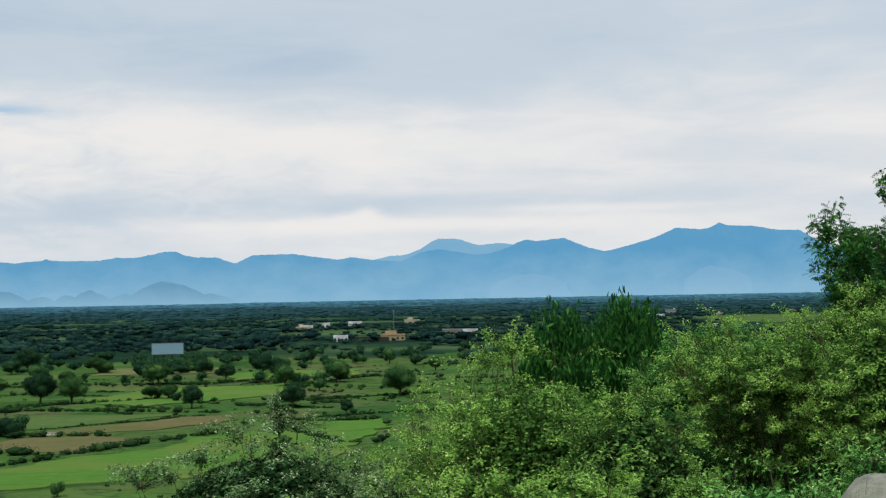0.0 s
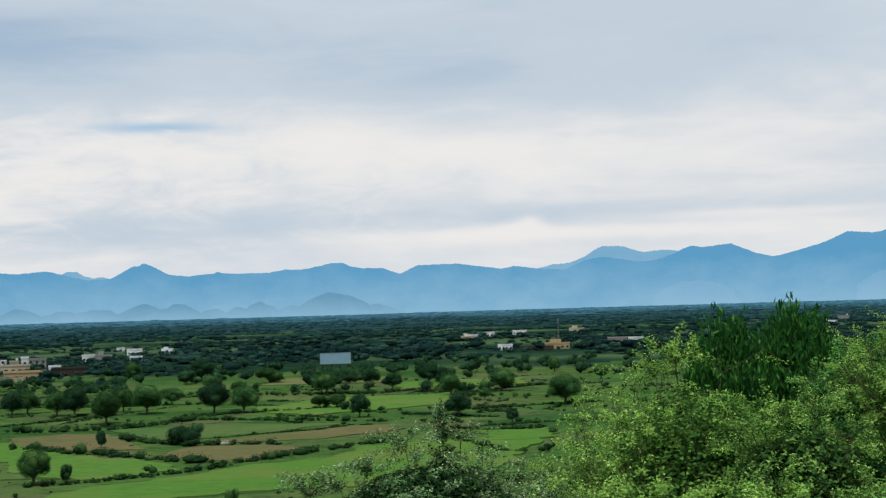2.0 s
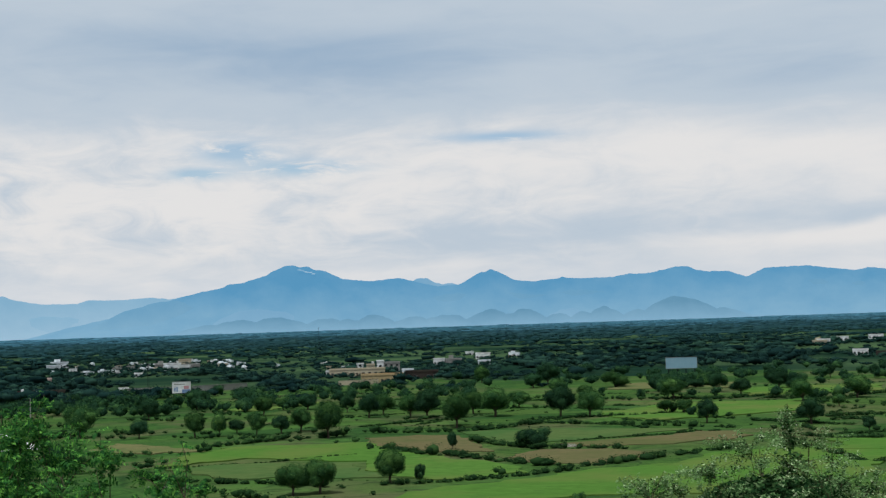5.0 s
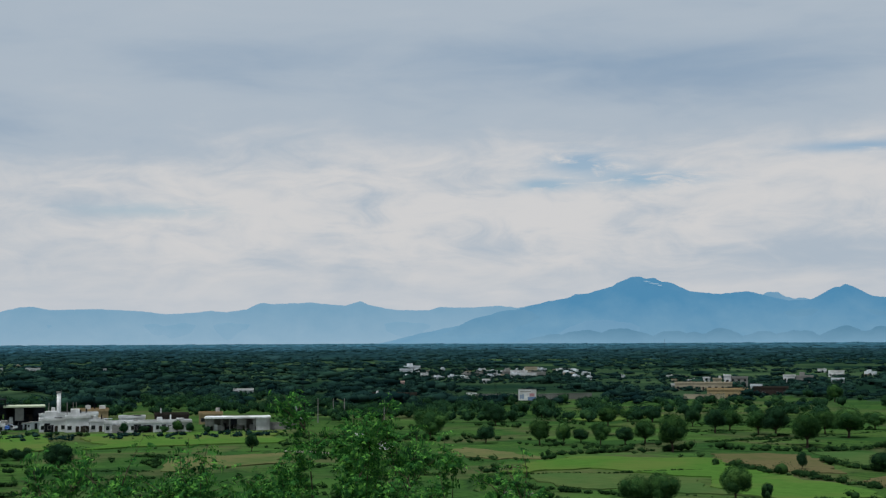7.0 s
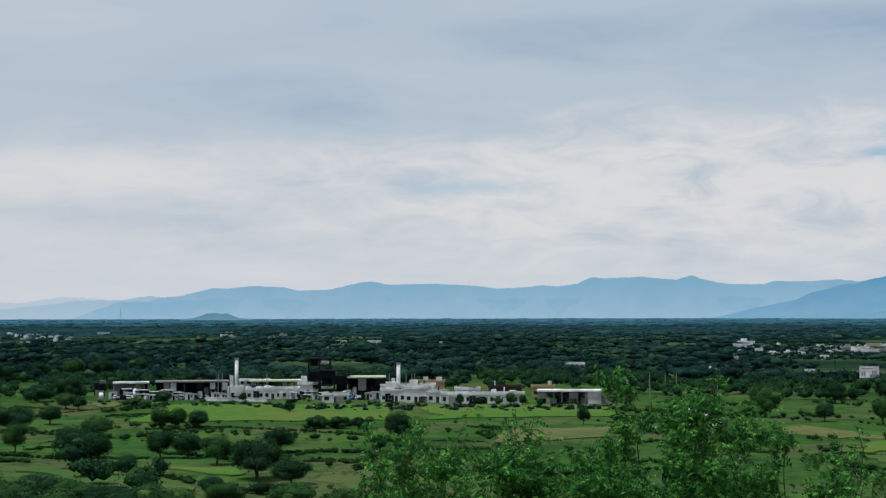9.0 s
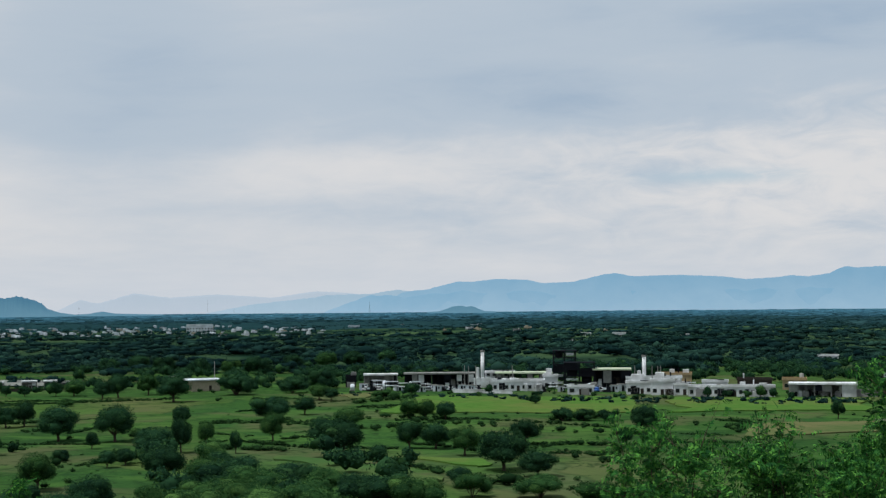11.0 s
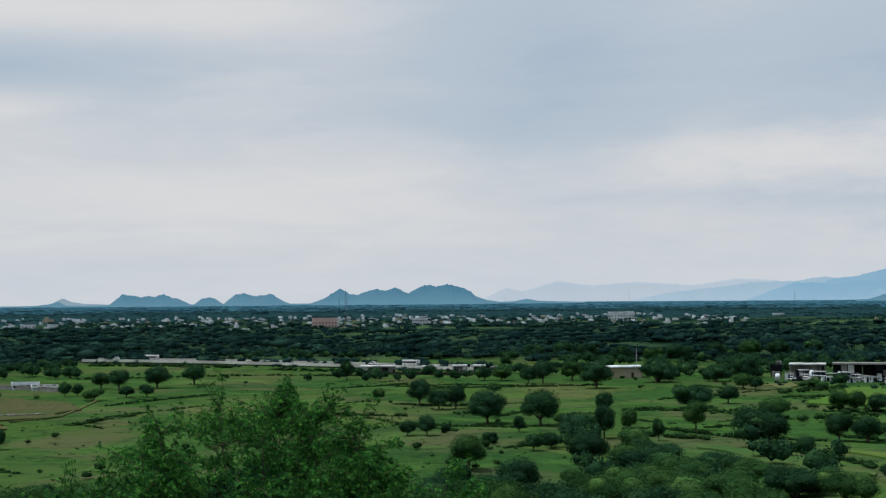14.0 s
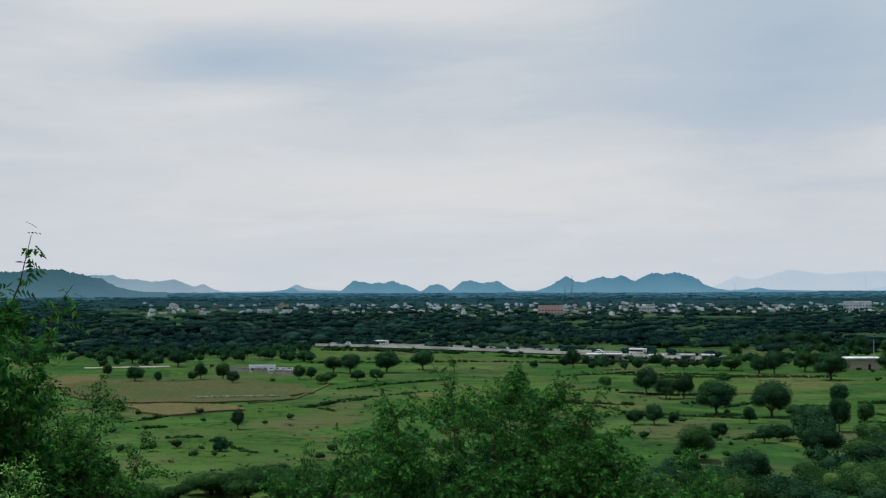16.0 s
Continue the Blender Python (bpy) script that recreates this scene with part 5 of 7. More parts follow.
hedge("hedge", [(-77.5, 460), (-74.2, 473), (-69.7, 483)], 1.0, 0.6, M_HEDGE, "ragged dark hedge along a field bank")
hedge("hedge", [(-68.3, 376), (-65.3, 368), (-62.1, 379)], 1.2, 0.7, M_HEDGE, "ragged dark hedge along a field bank")
hedge("hedge", [(-67.2, 320), (-64.4, 301), (-60.7, 297)], 1.2, 0.8, M_HEDGE, "ragged dark hedge along a field bank")
hedge("hedge", [(-78.3, 332), (-75.5, 326), (-72.8, 321)], 1.2, 0.8, M_HEDGE, "ragged dark hedge along a field bank")
hedge("hedge", [(-6.6, 470), (-3.3, 516), (-0.3, 519)], 1.6, 1.1, M_HEDGE, "ragged dark hedge along a field bank")
hedge("hedge", [(-5.7, 403), (-2.6, 417), (-0.3, 423)], 1.4, 1.0, M_HEDGE, "ragged dark hedge along a field bank")
# ---------------------------------------------------------------- near shrubs on the hillside
M_LEAF_YELLOW = foliage("yellow_green_leaves", (0.028, 0.078, 0.020), (0.090, 0.195, 0.038), (0.18, 0.32, 0.062), 0.32)
M_LEAF_FRESH = foliage("fresh_green_leaves", (0.02, 0.072, 0.019), (0.066, 0.19, 0.042), (0.19, 0.37, 0.1), 0.28)
M_LEAF_GREY = foliage("grey_green_leaves", (0.010, 0.034, 0.012), (0.036, 0.088, 0.027), (0.15, 0.22, 0.10), 0.22)
M_LEAF_DULL = foliage("dull_green_leaves", (0.019, 0.054, 0.017), (0.062, 0.138, 0.032), (0.14, 0.245, 0.058), 0.26)
M_LEAF_DARK = foliage("dark_green_leaves", (0.014, 0.052, 0.017), (0.030, 0.105, 0.026), (0.055, 0.165, 0.036), 0.3)
M_LEAF_SHADED = foliage("shaded_feathery_leaves", (0.007, 0.027, 0.014), (0.018, 0.06, 0.023), (0.032, 0.095, 0.032), 0.15)
M_LEAF_FERN = foliage("feathery_leaves", (0.010, 0.042, 0.014), (0.038, 0.132, 0.025), (0.095, 0.25, 0.038), 0.32)
# Brightened copy of the feathery leaves: stronger daylight put into the colour.
M_LEAF_FERN_LIT = foliage("lit_feathery_leaves", (0.014, 0.058, 0.019), (0.050, 0.165, 0.032), (0.15, 0.36, 0.060), 0.32)
M_LEAF_REED = foliage("reed_leaves", (0.012, 0.052, 0.014), (0.032, 0.118, 0.022), (0.085, 0.23, 0.040), 0.32)
# Paler copies of the leaf colours above: sunlight painted on outer leaves.
M_LIT_YELLOW = foliage("lit_yellow_leaves", (0.14, 0.28, 0.050), (0.24, 0.42, 0.080), (0.42, 0.59, 0.15), 0.34)
M_LIT_GREEN = foliage("lit_green_leaves", (0.08, 0.22, 0.048), (0.16, 0.36, 0.08), (0.34, 0.52, 0.17), 0.3)
M_LIT_GREY = foliage("lit_grey_leaves", (0.09, 0.17, 0.06), (0.17, 0.28, 0.11), (0.42, 0.52, 0.30), 0.3)
M_LIT_DULL = foliage("lit_dull_leaves", (0.09, 0.20, 0.040), (0.17, 0.31, 0.062), (0.31, 0.46, 0.115), 0.32)
M_PETAL = foliage("cream_blossom", (0.30, 0.34, 0.22), (0.46, 0.50, 0.36), None, 0.3)


def crown_points(g, w, d, h, n, low=0.25):
    """Places of boughs in a dome-like crown that stands on the ground."""
    p = g.normal(size=(n, 3))
    p /= np.linalg.norm(p, axis=1, keepdims=True)
    p *= g.uniform(0.45, 0.92, (n, 1)) ** 0.6
    p[:, 2] = low + (1 - low) * (0.5 + 0.5 * p[:, 2])
    return np.sign(p) * np.abs(p) ** [0.85, 0.85, 1.0] * [w / 2, d / 2, h]


def shrub(name, label, category, b, r, w, h, mat, leaf, count, boughs=26, seed=1, depth=None, shoots=10, shoot_len=0.5,
          bark=None, blossom=0, droop=0.0, low=0.25, spread=0.18, sunk=0.1, trunk=0.015, sprig=0.0, clump=14, up=0.5, fill=0.4, new=0.42):
    """A shrub: stems from one root to its boughs, twigs on every bough, leaves along the twigs, and shoots that break the outline."""
    g = np.random.default_rng(seed)
    at = spot(b, r)
    root = thing(name, (at.x, at.y, at.z - sunk), label, category)
    h, count, leaf = h * 1.05, int(count * 3.6), (leaf[0] * 0.62, leaf[1] * 0.70)
    d = depth or w * 0.8
    tips = crown_points(g, w, d, h, boughs, low)
    lean = g.normal(size=(boughs, 3)) * [w * 0.05, d * 0.05, 0]
    paths, twigs = [], []
    centre = np.array([0, 0, h * 0.45])
    for c, l in zip(tips, lean):
        k = np.linspace(0, 1, 6)[:, None]
        line = c * k * [1, 1, 0] + l * np.sin(k * 3.14) + [0, 0, 1] * (c[2] * k ** 0.8)
        paths.append(np.hstack([line, trunk * (1 - 0.8 * k)]))
        size = spread * max(w, 0.6 * h) * g.uniform(0.7, 1.35)
        for _ in range(clump):                                      # sprays that arch outward and hang at their ends
            v = g.normal(size=3) * [1.2, 1.2, 0.55] + 0.7 * (c - centre) / (np.linalg.norm(c - centre) + 1e-6) + [0, 0, 0.35 - droop]
            v *= size * g.uniform(0.6, 1.15) / np.linalg.norm(v)
            s = line[g.integers(2, 6)]
            e = s + v - [0, 0, 0.22 * size]
            m = s + v * 0.55 + g.normal(size=3) * size * 0.12 + [0, 0, 0.1 * size]
            paths.append(np.array([[*s, trunk * 0.22], [*m, trunk * 0.15], [*e, trunk * 0.06]]))
            twigs.append((s, m, e))
    for _ in range(shoots):
        c = tips[g.integers(boughs)]
        if c[2] < 0.5 * h:
            continue
        v = g.normal(size=3) * [0.75, 0.75, 0.25] + [0, 0, 0.7 - droop]
        ln = shoot_len * g.uniform(0.4, 1.2)
        v = v / np.linalg.norm(v) * (ln + spread * w * 0.5)
        s, e = c, c + v - [0, 0, 0.2 * ln]
        m = s + v * 0.55 + g.normal(size=3) * ln * 0.1 + [0, 0, 0.08 * ln]
        paths.append(np.array([[*s, trunk * 0.25], [*m, trunk * 0.16], [*e, trunk * 0.06]]))
        twigs.append((s, m, e))
    tw = np.array(twigs)
    i = g.integers(len(tw), size=count)
    u = g.uniform(0.1, 1.05, (count, 1))
    s, m, e = tw[i, 0], tw[i, 1], tw[i, 2]
    pos = s * (1 - u) ** 2 + 2 * m * u * (1 - u) + e * u ** 2
    pos += g.normal(size=(count, 3)) * (leaf[0] * 0.8 + sprig)
    pos[:, 2] = np.maximum(pos[:, 2], 0.03)
    out = pos - centre
    out /= np.linalg.norm(out, axis=1, keepdims=True) + 1e-6
    # larger leaves within fill see-through gaps; their colour is darkened for inner shade
    m_ = int(count * fill)
    q = g.normal(size=(m_, 3))
    q *= (g.uniform(0.2, 0.78, (m_, 1)) / np.linalg.norm(q, axis=1, keepdims=True))
    q = q * [w * 0.5, d * 0.5, h * 0.5 * (1 - low)] + [0, 0, h * 0.48 * (1 + low)]
    pos, out = np.concatenate([pos, q]), np.concatenate([out, q - centre])
    size = np.concatenate([np.ones(count), np.full(m_, 2.0)])
    young = {"yellow_green_leaves": M_LIT_YELLOW, "fresh_green_leaves": M_LIT_GREEN, "grey_green_leaves": M_LIT_GREY, "dull_green_leaves": M_LIT_DULL}.get(mat.name)
    lighter = np.zeros(len(pos), bool)
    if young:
        ends = np.linalg.norm((pos[:count] - centre) / [w * 0.5, d * 0.5, h * 0.55], axis=1)      # outer twig ends get the paler copy, which paints sunlight on them
        lighter[:count] = (u[:, 0] > 0.42) & (ends + g.normal(size=count) * 0.12 > np.quantile(ends, new))
        v, f = leaf_tris(pos[lighter], leaf[0] * 1.08, leaf[1] * 1.08, g, up + 0.3, droop, out[lighter])
        part("young_leaves", mesh_np("young_leaves", v, f, young, 3), None, root, "outer leaves coloured as sunlit")
    unlit = ~lighter
    v, f = leaf_tris(pos[unlit], leaf[0] * size[unlit], leaf[1] * size[unlit], g, up, droop, out[unlit])
    part("foliage", mesh_np("foliage", v, f, mat, 3), None, root)
    vs, fs = tubes(paths, 4)
    part("stem", smooth(mesh_np("stem", vs, fs, bark or M_TWIG)), None, root)
    if blossom:
        i = g.integers(len(tw), size=blossom)
        p = tw[i, 2] + g.normal(size=(blossom, 3)) * leaf[0]
        v, f = quads(p, leaf[0] * 0.7, leaf[0] * 0.6, g, 0.6)
        part("blossom", mesh_np("blossom", v, f, M_PETAL), None, root, "small cream-white flowers")
    return root


def feather_tree(name, label, b, r, w, h, fronds, seed, boughs=22, low=0.35, mat=None, bark=None, trunk=0.045, depth=None, spread=0.16, shoots=14, shoot_len=0.5, frond=0.14, clump=8, fill=0.35):
    """A thorn tree with thin crooked limbs and feathery leaves: fronds of paired leaflets along the twigs."""
    g = np.random.default_rng(seed)
    at = spot(b, r)
    root = thing(name, (at.x, at.y, at.z - 0.1), label, "tree")
    d = depth or w * 0.8
    tips = crown_points(g, w, d, h, boughs, low)
    paths, twigs = [], []
    fork = np.array([0, 0, h * 0.16])
    for c in tips:
        k = np.linspace(0, 1, 7)[:, None]
        bend = g.normal(size=3) * [w * 0.07, d * 0.07, h * 0.03]
        line = fork + (c - fork) * np.hstack([k ** 1.1, k ** 1.1, k ** 0.85]) + bend * np.sin(k * 3.14) + g.normal(size=(7, 3)) * 0.02
        paths.append(np.hstack([line, trunk * 0.6 * (1 - 0.85 * k)]))
        size = spread * w * g.uniform(0.7, 1.3)
        for _ in range(clump):
            s = line[g.integers(3, 7)]
            v = g.normal(size=3) * [1, 1, 0.22] + (c - fork) / np.linalg.norm(c - fork) * [0.9, 0.9, 0.6]
            v *= size / np.linalg.norm(v)
            m = s + v * 0.5 + g.normal(size=3) * size * 0.12
            paths.append(np.array([[*s, trunk * 0.15], [*m, trunk * 0.1], [*(s + v), trunk * 0.04]]))
            twigs.append((s, m, s + v))
    paths.append(np.array([[0, 0, -0.2, trunk * 1.5], [0.02, 0, h * 0.08, trunk * 1.2], [*fork, trunk]]))
    for _ in range(shoots):
        c = tips[g.integers(boughs)]
        if c[2] < 0.55 * h:
            continue
        v = g.normal(size=3) * [0.5, 0.5, 0.2] + [0, 0, 0.9]
        e = c + v / np.linalg.norm(v) * (shoot_len * g.uniform(0.5, 1.3) + spread * w * 0.5)
        m = (c + e) / 2 + g.normal(size=3) * 0.05
        paths.append(np.array([[*c, trunk * 0.2], [*m, trunk * 0.12], [*e, trunk * 0.05]]))
        twigs.append((c, m, e))
    tw = np.array(twigs)
    n, frond = int(fronds * 1.1 * (1 + fill)), frond * 0.95
    i = g.integers(len(tw), size=n)
    u = g.uniform(0.15, 1.0, (n, 1))
    s, m, e = tw[i, 0], tw[i, 1], tw[i, 2]
    p = s * (1 - u) ** 2 + 2 * m * u * (1 - u) + e * u ** 2 + g.normal(size=(n, 3)) * frond * 0.45
    k = int(n * fill)                       # larger fronds within the crown, darkened for its shade
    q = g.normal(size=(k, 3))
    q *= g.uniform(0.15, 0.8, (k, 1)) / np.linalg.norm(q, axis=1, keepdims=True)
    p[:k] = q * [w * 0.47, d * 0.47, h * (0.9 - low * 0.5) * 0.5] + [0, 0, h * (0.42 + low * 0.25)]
    ax = g.normal(size=(n, 3)) * [1, 1, 0.35] + [0, 0, -0.12]
    ax /= np.linalg.norm(ax, axis=1, keepdims=True)
    nr = g.normal(size=(n, 3)) * 0.6 + [0, 0, 0.75]
    side = np.cross(ax, nr)
    side /= np.linalg.norm(side, axis=1, keepdims=True)
    ln = frond * g.uniform(0.6, 1.3, (n, 1))
    ln[:k] *= 1.6
    vs, n_inner = [], k
    for k in range(4):                      # four pairs of leaflets, each pair one narrow swept blade across the rib
        c = p + ax * ln * (0.06 + 0.25 * k) - [0, 0, 1] * ln * 0.012 * k * k
        hw = ln * (0.33 - 0.05 * abs(k - 1.2))
        vs.append(np.stack([c - side * hw + ax * ln * 0.08 + [0, 0, -0.01], c + side * hw + ax * ln * 0.09 + [0, 0, -0.01], c - ax * ln * 0.11], 1))
    # inner fronds take a darkened leaf colour in place of crown shade
    for title, pick, leaves in (("foliage", slice(n_inner, None), mat or M_LEAF_FERN), ("inner_foliage", slice(0, n_inner), M_LEAF_SHADED)):
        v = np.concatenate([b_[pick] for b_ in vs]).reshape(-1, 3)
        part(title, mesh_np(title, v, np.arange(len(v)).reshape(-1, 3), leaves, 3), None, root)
    vv, ff = tubes(paths, 5)
    part("trunk", smooth(mesh_np("trunk", vv, ff, bark or M_BARK)), None, root, "thin crooked dark limbs")
    return root


def reed_shrub(b, r, w, h, seed):
    """Dense upright shrub of straight switches with narrow leaves."""
    g = np.random.default_rng(seed)
    at = spot(b, r)
    root = thing("broom_shrub", (at.x, at.y, at.z - 0.1), "dark green upright shrub with narrow spiky shoots", "shrub", "upright shrubs")
    paths, ps, axs = [], [], []
    for _ in range(640):
        a, q = g.uniform(0, 6.28), math.sqrt(g.uniform()) * w * 0.48
        top = np.array([q * math.cos(a), q * math.sin(a) * 0.8, h * g.uniform(0.80, 1.06) * (1 - 0.3 * (2 * q / w) ** 2)])
        foot = top * [0.35, 0.35, 0]
        k = np.linspace(0, 1, 4)[:, None]
        line = foot + (top - foot) * np.hstack([k ** 1.4, k ** 1.4, k])
        paths.append(np.hstack([line, 0.012 * (1 - 0.8 * k)]))
        n = 84
        u = g.uniform(0.12, 1.0, (n, 1)) ** 0.7
        c = foot + (top - foot) * np.hstack([u ** 1.4, u ** 1.4, u])
        v = g.normal(size=(n, 3)) * 0.35 + [0, 0, 1]
        ps.append(c + g.normal(size=(n, 3)) * 0.03)
        axs.append(v)
    p, ax = np.concatenate(ps), np.concatenate(axs)
    ax /= np.linalg.norm(ax, axis=1, keepdims=True)
    side = np.cross(ax, g.normal(size=ax.shape))
    side /= np.linalg.norm(side, axis=1, keepdims=True)
    ln = 0.125 * g.uniform(0.6, 1.3, (len(p), 1))
    v = np.stack([p, p + ax * ln * 0.5 + side * 0.018, p + ax * ln, p + ax * ln * 0.5 - side * 0.018], 1).reshape(-1, 3)
    part("foliage", mesh_np("foliage", v, np.arange(len(v)).reshape(-1, 4), M_LEAF_REED), None, root)
    vv, ff = tubes(paths, 3)
    part("stem", mesh_np("stem", vv, ff, M_LEAF_REED), None, root)


def high(b, r, e):
    """Height over the ground there of a point seen e degrees above the level."""
    return EYE_Z + r * math.tan(radians(e)) - spot(b, r).z


def deg(r, a):
    return r * radians(a)


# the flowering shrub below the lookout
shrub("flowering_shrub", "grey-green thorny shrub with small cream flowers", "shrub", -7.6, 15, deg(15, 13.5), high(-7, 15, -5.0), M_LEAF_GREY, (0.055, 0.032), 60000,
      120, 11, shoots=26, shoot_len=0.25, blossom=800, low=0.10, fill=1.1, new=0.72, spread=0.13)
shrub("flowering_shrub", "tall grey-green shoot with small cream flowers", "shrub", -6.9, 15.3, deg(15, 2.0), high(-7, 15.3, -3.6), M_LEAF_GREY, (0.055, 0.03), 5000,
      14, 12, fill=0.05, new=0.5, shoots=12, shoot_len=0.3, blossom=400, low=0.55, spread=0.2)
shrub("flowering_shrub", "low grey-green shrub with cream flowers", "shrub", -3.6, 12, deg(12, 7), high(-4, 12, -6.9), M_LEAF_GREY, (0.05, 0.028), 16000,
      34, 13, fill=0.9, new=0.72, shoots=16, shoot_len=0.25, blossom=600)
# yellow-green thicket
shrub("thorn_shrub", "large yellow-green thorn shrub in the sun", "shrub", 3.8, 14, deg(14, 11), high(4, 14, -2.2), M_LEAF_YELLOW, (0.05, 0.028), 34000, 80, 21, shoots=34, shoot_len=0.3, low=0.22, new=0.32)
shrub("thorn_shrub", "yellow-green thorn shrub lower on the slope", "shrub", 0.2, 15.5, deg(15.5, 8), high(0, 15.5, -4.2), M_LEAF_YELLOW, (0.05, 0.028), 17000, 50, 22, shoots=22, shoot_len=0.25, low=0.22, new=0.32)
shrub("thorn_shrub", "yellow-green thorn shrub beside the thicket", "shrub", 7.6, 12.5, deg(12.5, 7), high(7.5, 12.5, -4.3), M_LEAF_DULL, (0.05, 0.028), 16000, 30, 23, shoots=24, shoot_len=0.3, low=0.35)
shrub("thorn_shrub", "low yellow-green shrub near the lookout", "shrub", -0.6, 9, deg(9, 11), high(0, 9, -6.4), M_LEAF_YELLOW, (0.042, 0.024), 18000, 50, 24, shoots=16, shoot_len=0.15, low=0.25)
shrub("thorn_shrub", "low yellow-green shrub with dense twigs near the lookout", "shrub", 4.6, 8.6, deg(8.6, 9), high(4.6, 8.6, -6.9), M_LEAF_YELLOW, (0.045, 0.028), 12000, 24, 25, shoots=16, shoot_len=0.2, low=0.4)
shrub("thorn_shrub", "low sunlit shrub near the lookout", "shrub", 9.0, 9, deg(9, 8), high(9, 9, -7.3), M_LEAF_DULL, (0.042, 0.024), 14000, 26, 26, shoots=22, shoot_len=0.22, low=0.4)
# upright dark shrubs
reed_shrub(4.7, 19, deg(19, 4.6), high(4.7, 19, -0.55), 31)
reed_shrub(7.5, 19.5, deg(19.5, 5.2), high(7.5, 19.5, -0.25), 32)
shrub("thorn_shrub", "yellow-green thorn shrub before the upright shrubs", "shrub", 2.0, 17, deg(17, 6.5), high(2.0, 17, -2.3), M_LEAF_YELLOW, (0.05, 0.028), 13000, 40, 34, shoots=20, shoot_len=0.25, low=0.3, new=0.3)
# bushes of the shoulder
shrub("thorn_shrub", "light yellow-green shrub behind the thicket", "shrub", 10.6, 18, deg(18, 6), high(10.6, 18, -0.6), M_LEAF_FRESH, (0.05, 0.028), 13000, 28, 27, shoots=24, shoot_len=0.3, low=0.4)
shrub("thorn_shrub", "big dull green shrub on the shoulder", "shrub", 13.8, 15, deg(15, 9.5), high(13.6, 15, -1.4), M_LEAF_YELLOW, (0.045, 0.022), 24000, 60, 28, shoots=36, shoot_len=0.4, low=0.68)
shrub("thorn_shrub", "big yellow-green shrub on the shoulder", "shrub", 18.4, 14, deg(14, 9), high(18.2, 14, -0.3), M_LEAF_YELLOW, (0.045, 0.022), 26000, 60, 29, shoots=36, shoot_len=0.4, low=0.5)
# two added shrubs whose dark leaf colour paints in the hollow's shade
shrub("thorn_shrub", "shrub coloured dark for the shade under the thicket", "shrub", 11.6, 16.6, deg(16.6, 6), high(11.6, 16.6, -3.4), M_LEAF_DARK, (0.05, 0.028), 9000, 26, 45, shoots=8, shoot_len=0.2, low=0.25)
shrub("thorn_shrub", "shrub coloured dark for the shade under the thicket", "shrub", 15.6, 16.8, deg(16.8, 6), high(15.6, 16.8, -3.2), M_LEAF_DARK, (0.05, 0.028), 9000, 26, 46, shoots=8, shoot_len=0.2, low=0.25)
shrub("leafy_herb", "fresh green herb with pointed leaves by the rock", "shrub", 13.0, 8, deg(8, 6), high(13.2, 8, -6.8), M_LEAF_FRESH, (0.065, 0.022), 3600, 26, 41, shoots=16, shoot_len=0.2, droop=0.2, low=0.45)
shrub("leafy_herb", "fresh green herb with pointed leaves by the rock", "shrub", 17.6, 9.4, deg(9.4, 5), high(17.6, 9.4, -5.4), M_LEAF_FRESH, (0.065, 0.022), 3600, 26, 42, shoots=16, shoot_len=0.25, droop=0.2, low=0.45)
# the tree on the shoulder
feather_tree("thorn_tree", "small dark thorn tree with an open crown", 20.2, 22, deg(22, 11.5), high(19.6, 22, 4.3), 22000, 51, 54, 0.56, M_LEAF_FERN, spread=0.13, frond=0.12, shoots=50, shoot_len=0.25)
# young thorn trees below the lookout
feather_tree("thorn_tree", "young feathery thorn tree on the slope", -38.9, 20, deg(20, 8.4), high(-39, 20, -2.95), 13600, 52, 36, 0.4, M_LEAF_FERN_LIT, shoots=40, frond=0.15, fill=0.15)
feather_tree("thorn_tree", "young feathery thorn tree on the slope", -43.6, 18, deg(18, 8), high(-43, 18, -5.0), 7200, 53, 24, 0.4, M_LEAF_FERN_LIT, shoots=30, frond=0.14, fill=0.18)
feather_tree("thorn_tree", "young feathery thorn tree on the slope", -48.8, 18, deg(18, 9), high(-49, 18, -4.9), 8800, 54, 28, 0.4, M_LEAF_FERN_LIT, shoots=30, frond=0.14, fill=0.18)
feather_tree("thorn_tree", "young feathery thorn tree on the slope", -34.2, 19, deg(19, 7.5), high(-34, 19, -4.7), 7600, 55, 24, 0.4, M_LEAF_FERN_LIT, shoots=28, frond=0.14, fill=0.18)
# the wide thorn tree and what stands beside it
feather_tree("thorn_tree", "wide feathery green thorn tree below the lookout", -84.0, 22, deg(22, 16.4), high(-83.6, 22, -3.6), 66000, 56, 130, 0.22, shoots=190, trunk=0.06, spread=0.09, shoot_len=0.38, frond=0.12, clump=11)
feather_tree("thorn_tree", "low feathery thorn tree beside the wide one", -89.6, 20, deg(20, 8), high(-89.6, 20, -7.3), 9000, 58, 26, 0.5, shoots=26, spread=0.14)
feather_tree("thorn_tree", "low feathery thorn tree beside the wide one", -77.6, 21, deg(21, 9), high(-77.6, 21, -6.4), 13000, 59, 34, 0.4, shoots=22, spread=0.14)
feather_tree("thorn_tree", "thorn tree with long bare-tipped boughs", -104.4, 11, deg(11, 8), high(-104, 11, 0.0), 3000, 57, 12, 0.6, shoots=12, shoot_len=0.5)
shrub("leafy_shrub", "dark green leafy shrub on the slope", "shrub", -101.3, 12, deg(12, 11), high(-101, 12, -4.2), M_LEAF_FERN, (0.06, 0.034), 36000, 110, 43, shoots=12, shoot_len=0.12, low=0.12, fill=0.8, new=0.72)
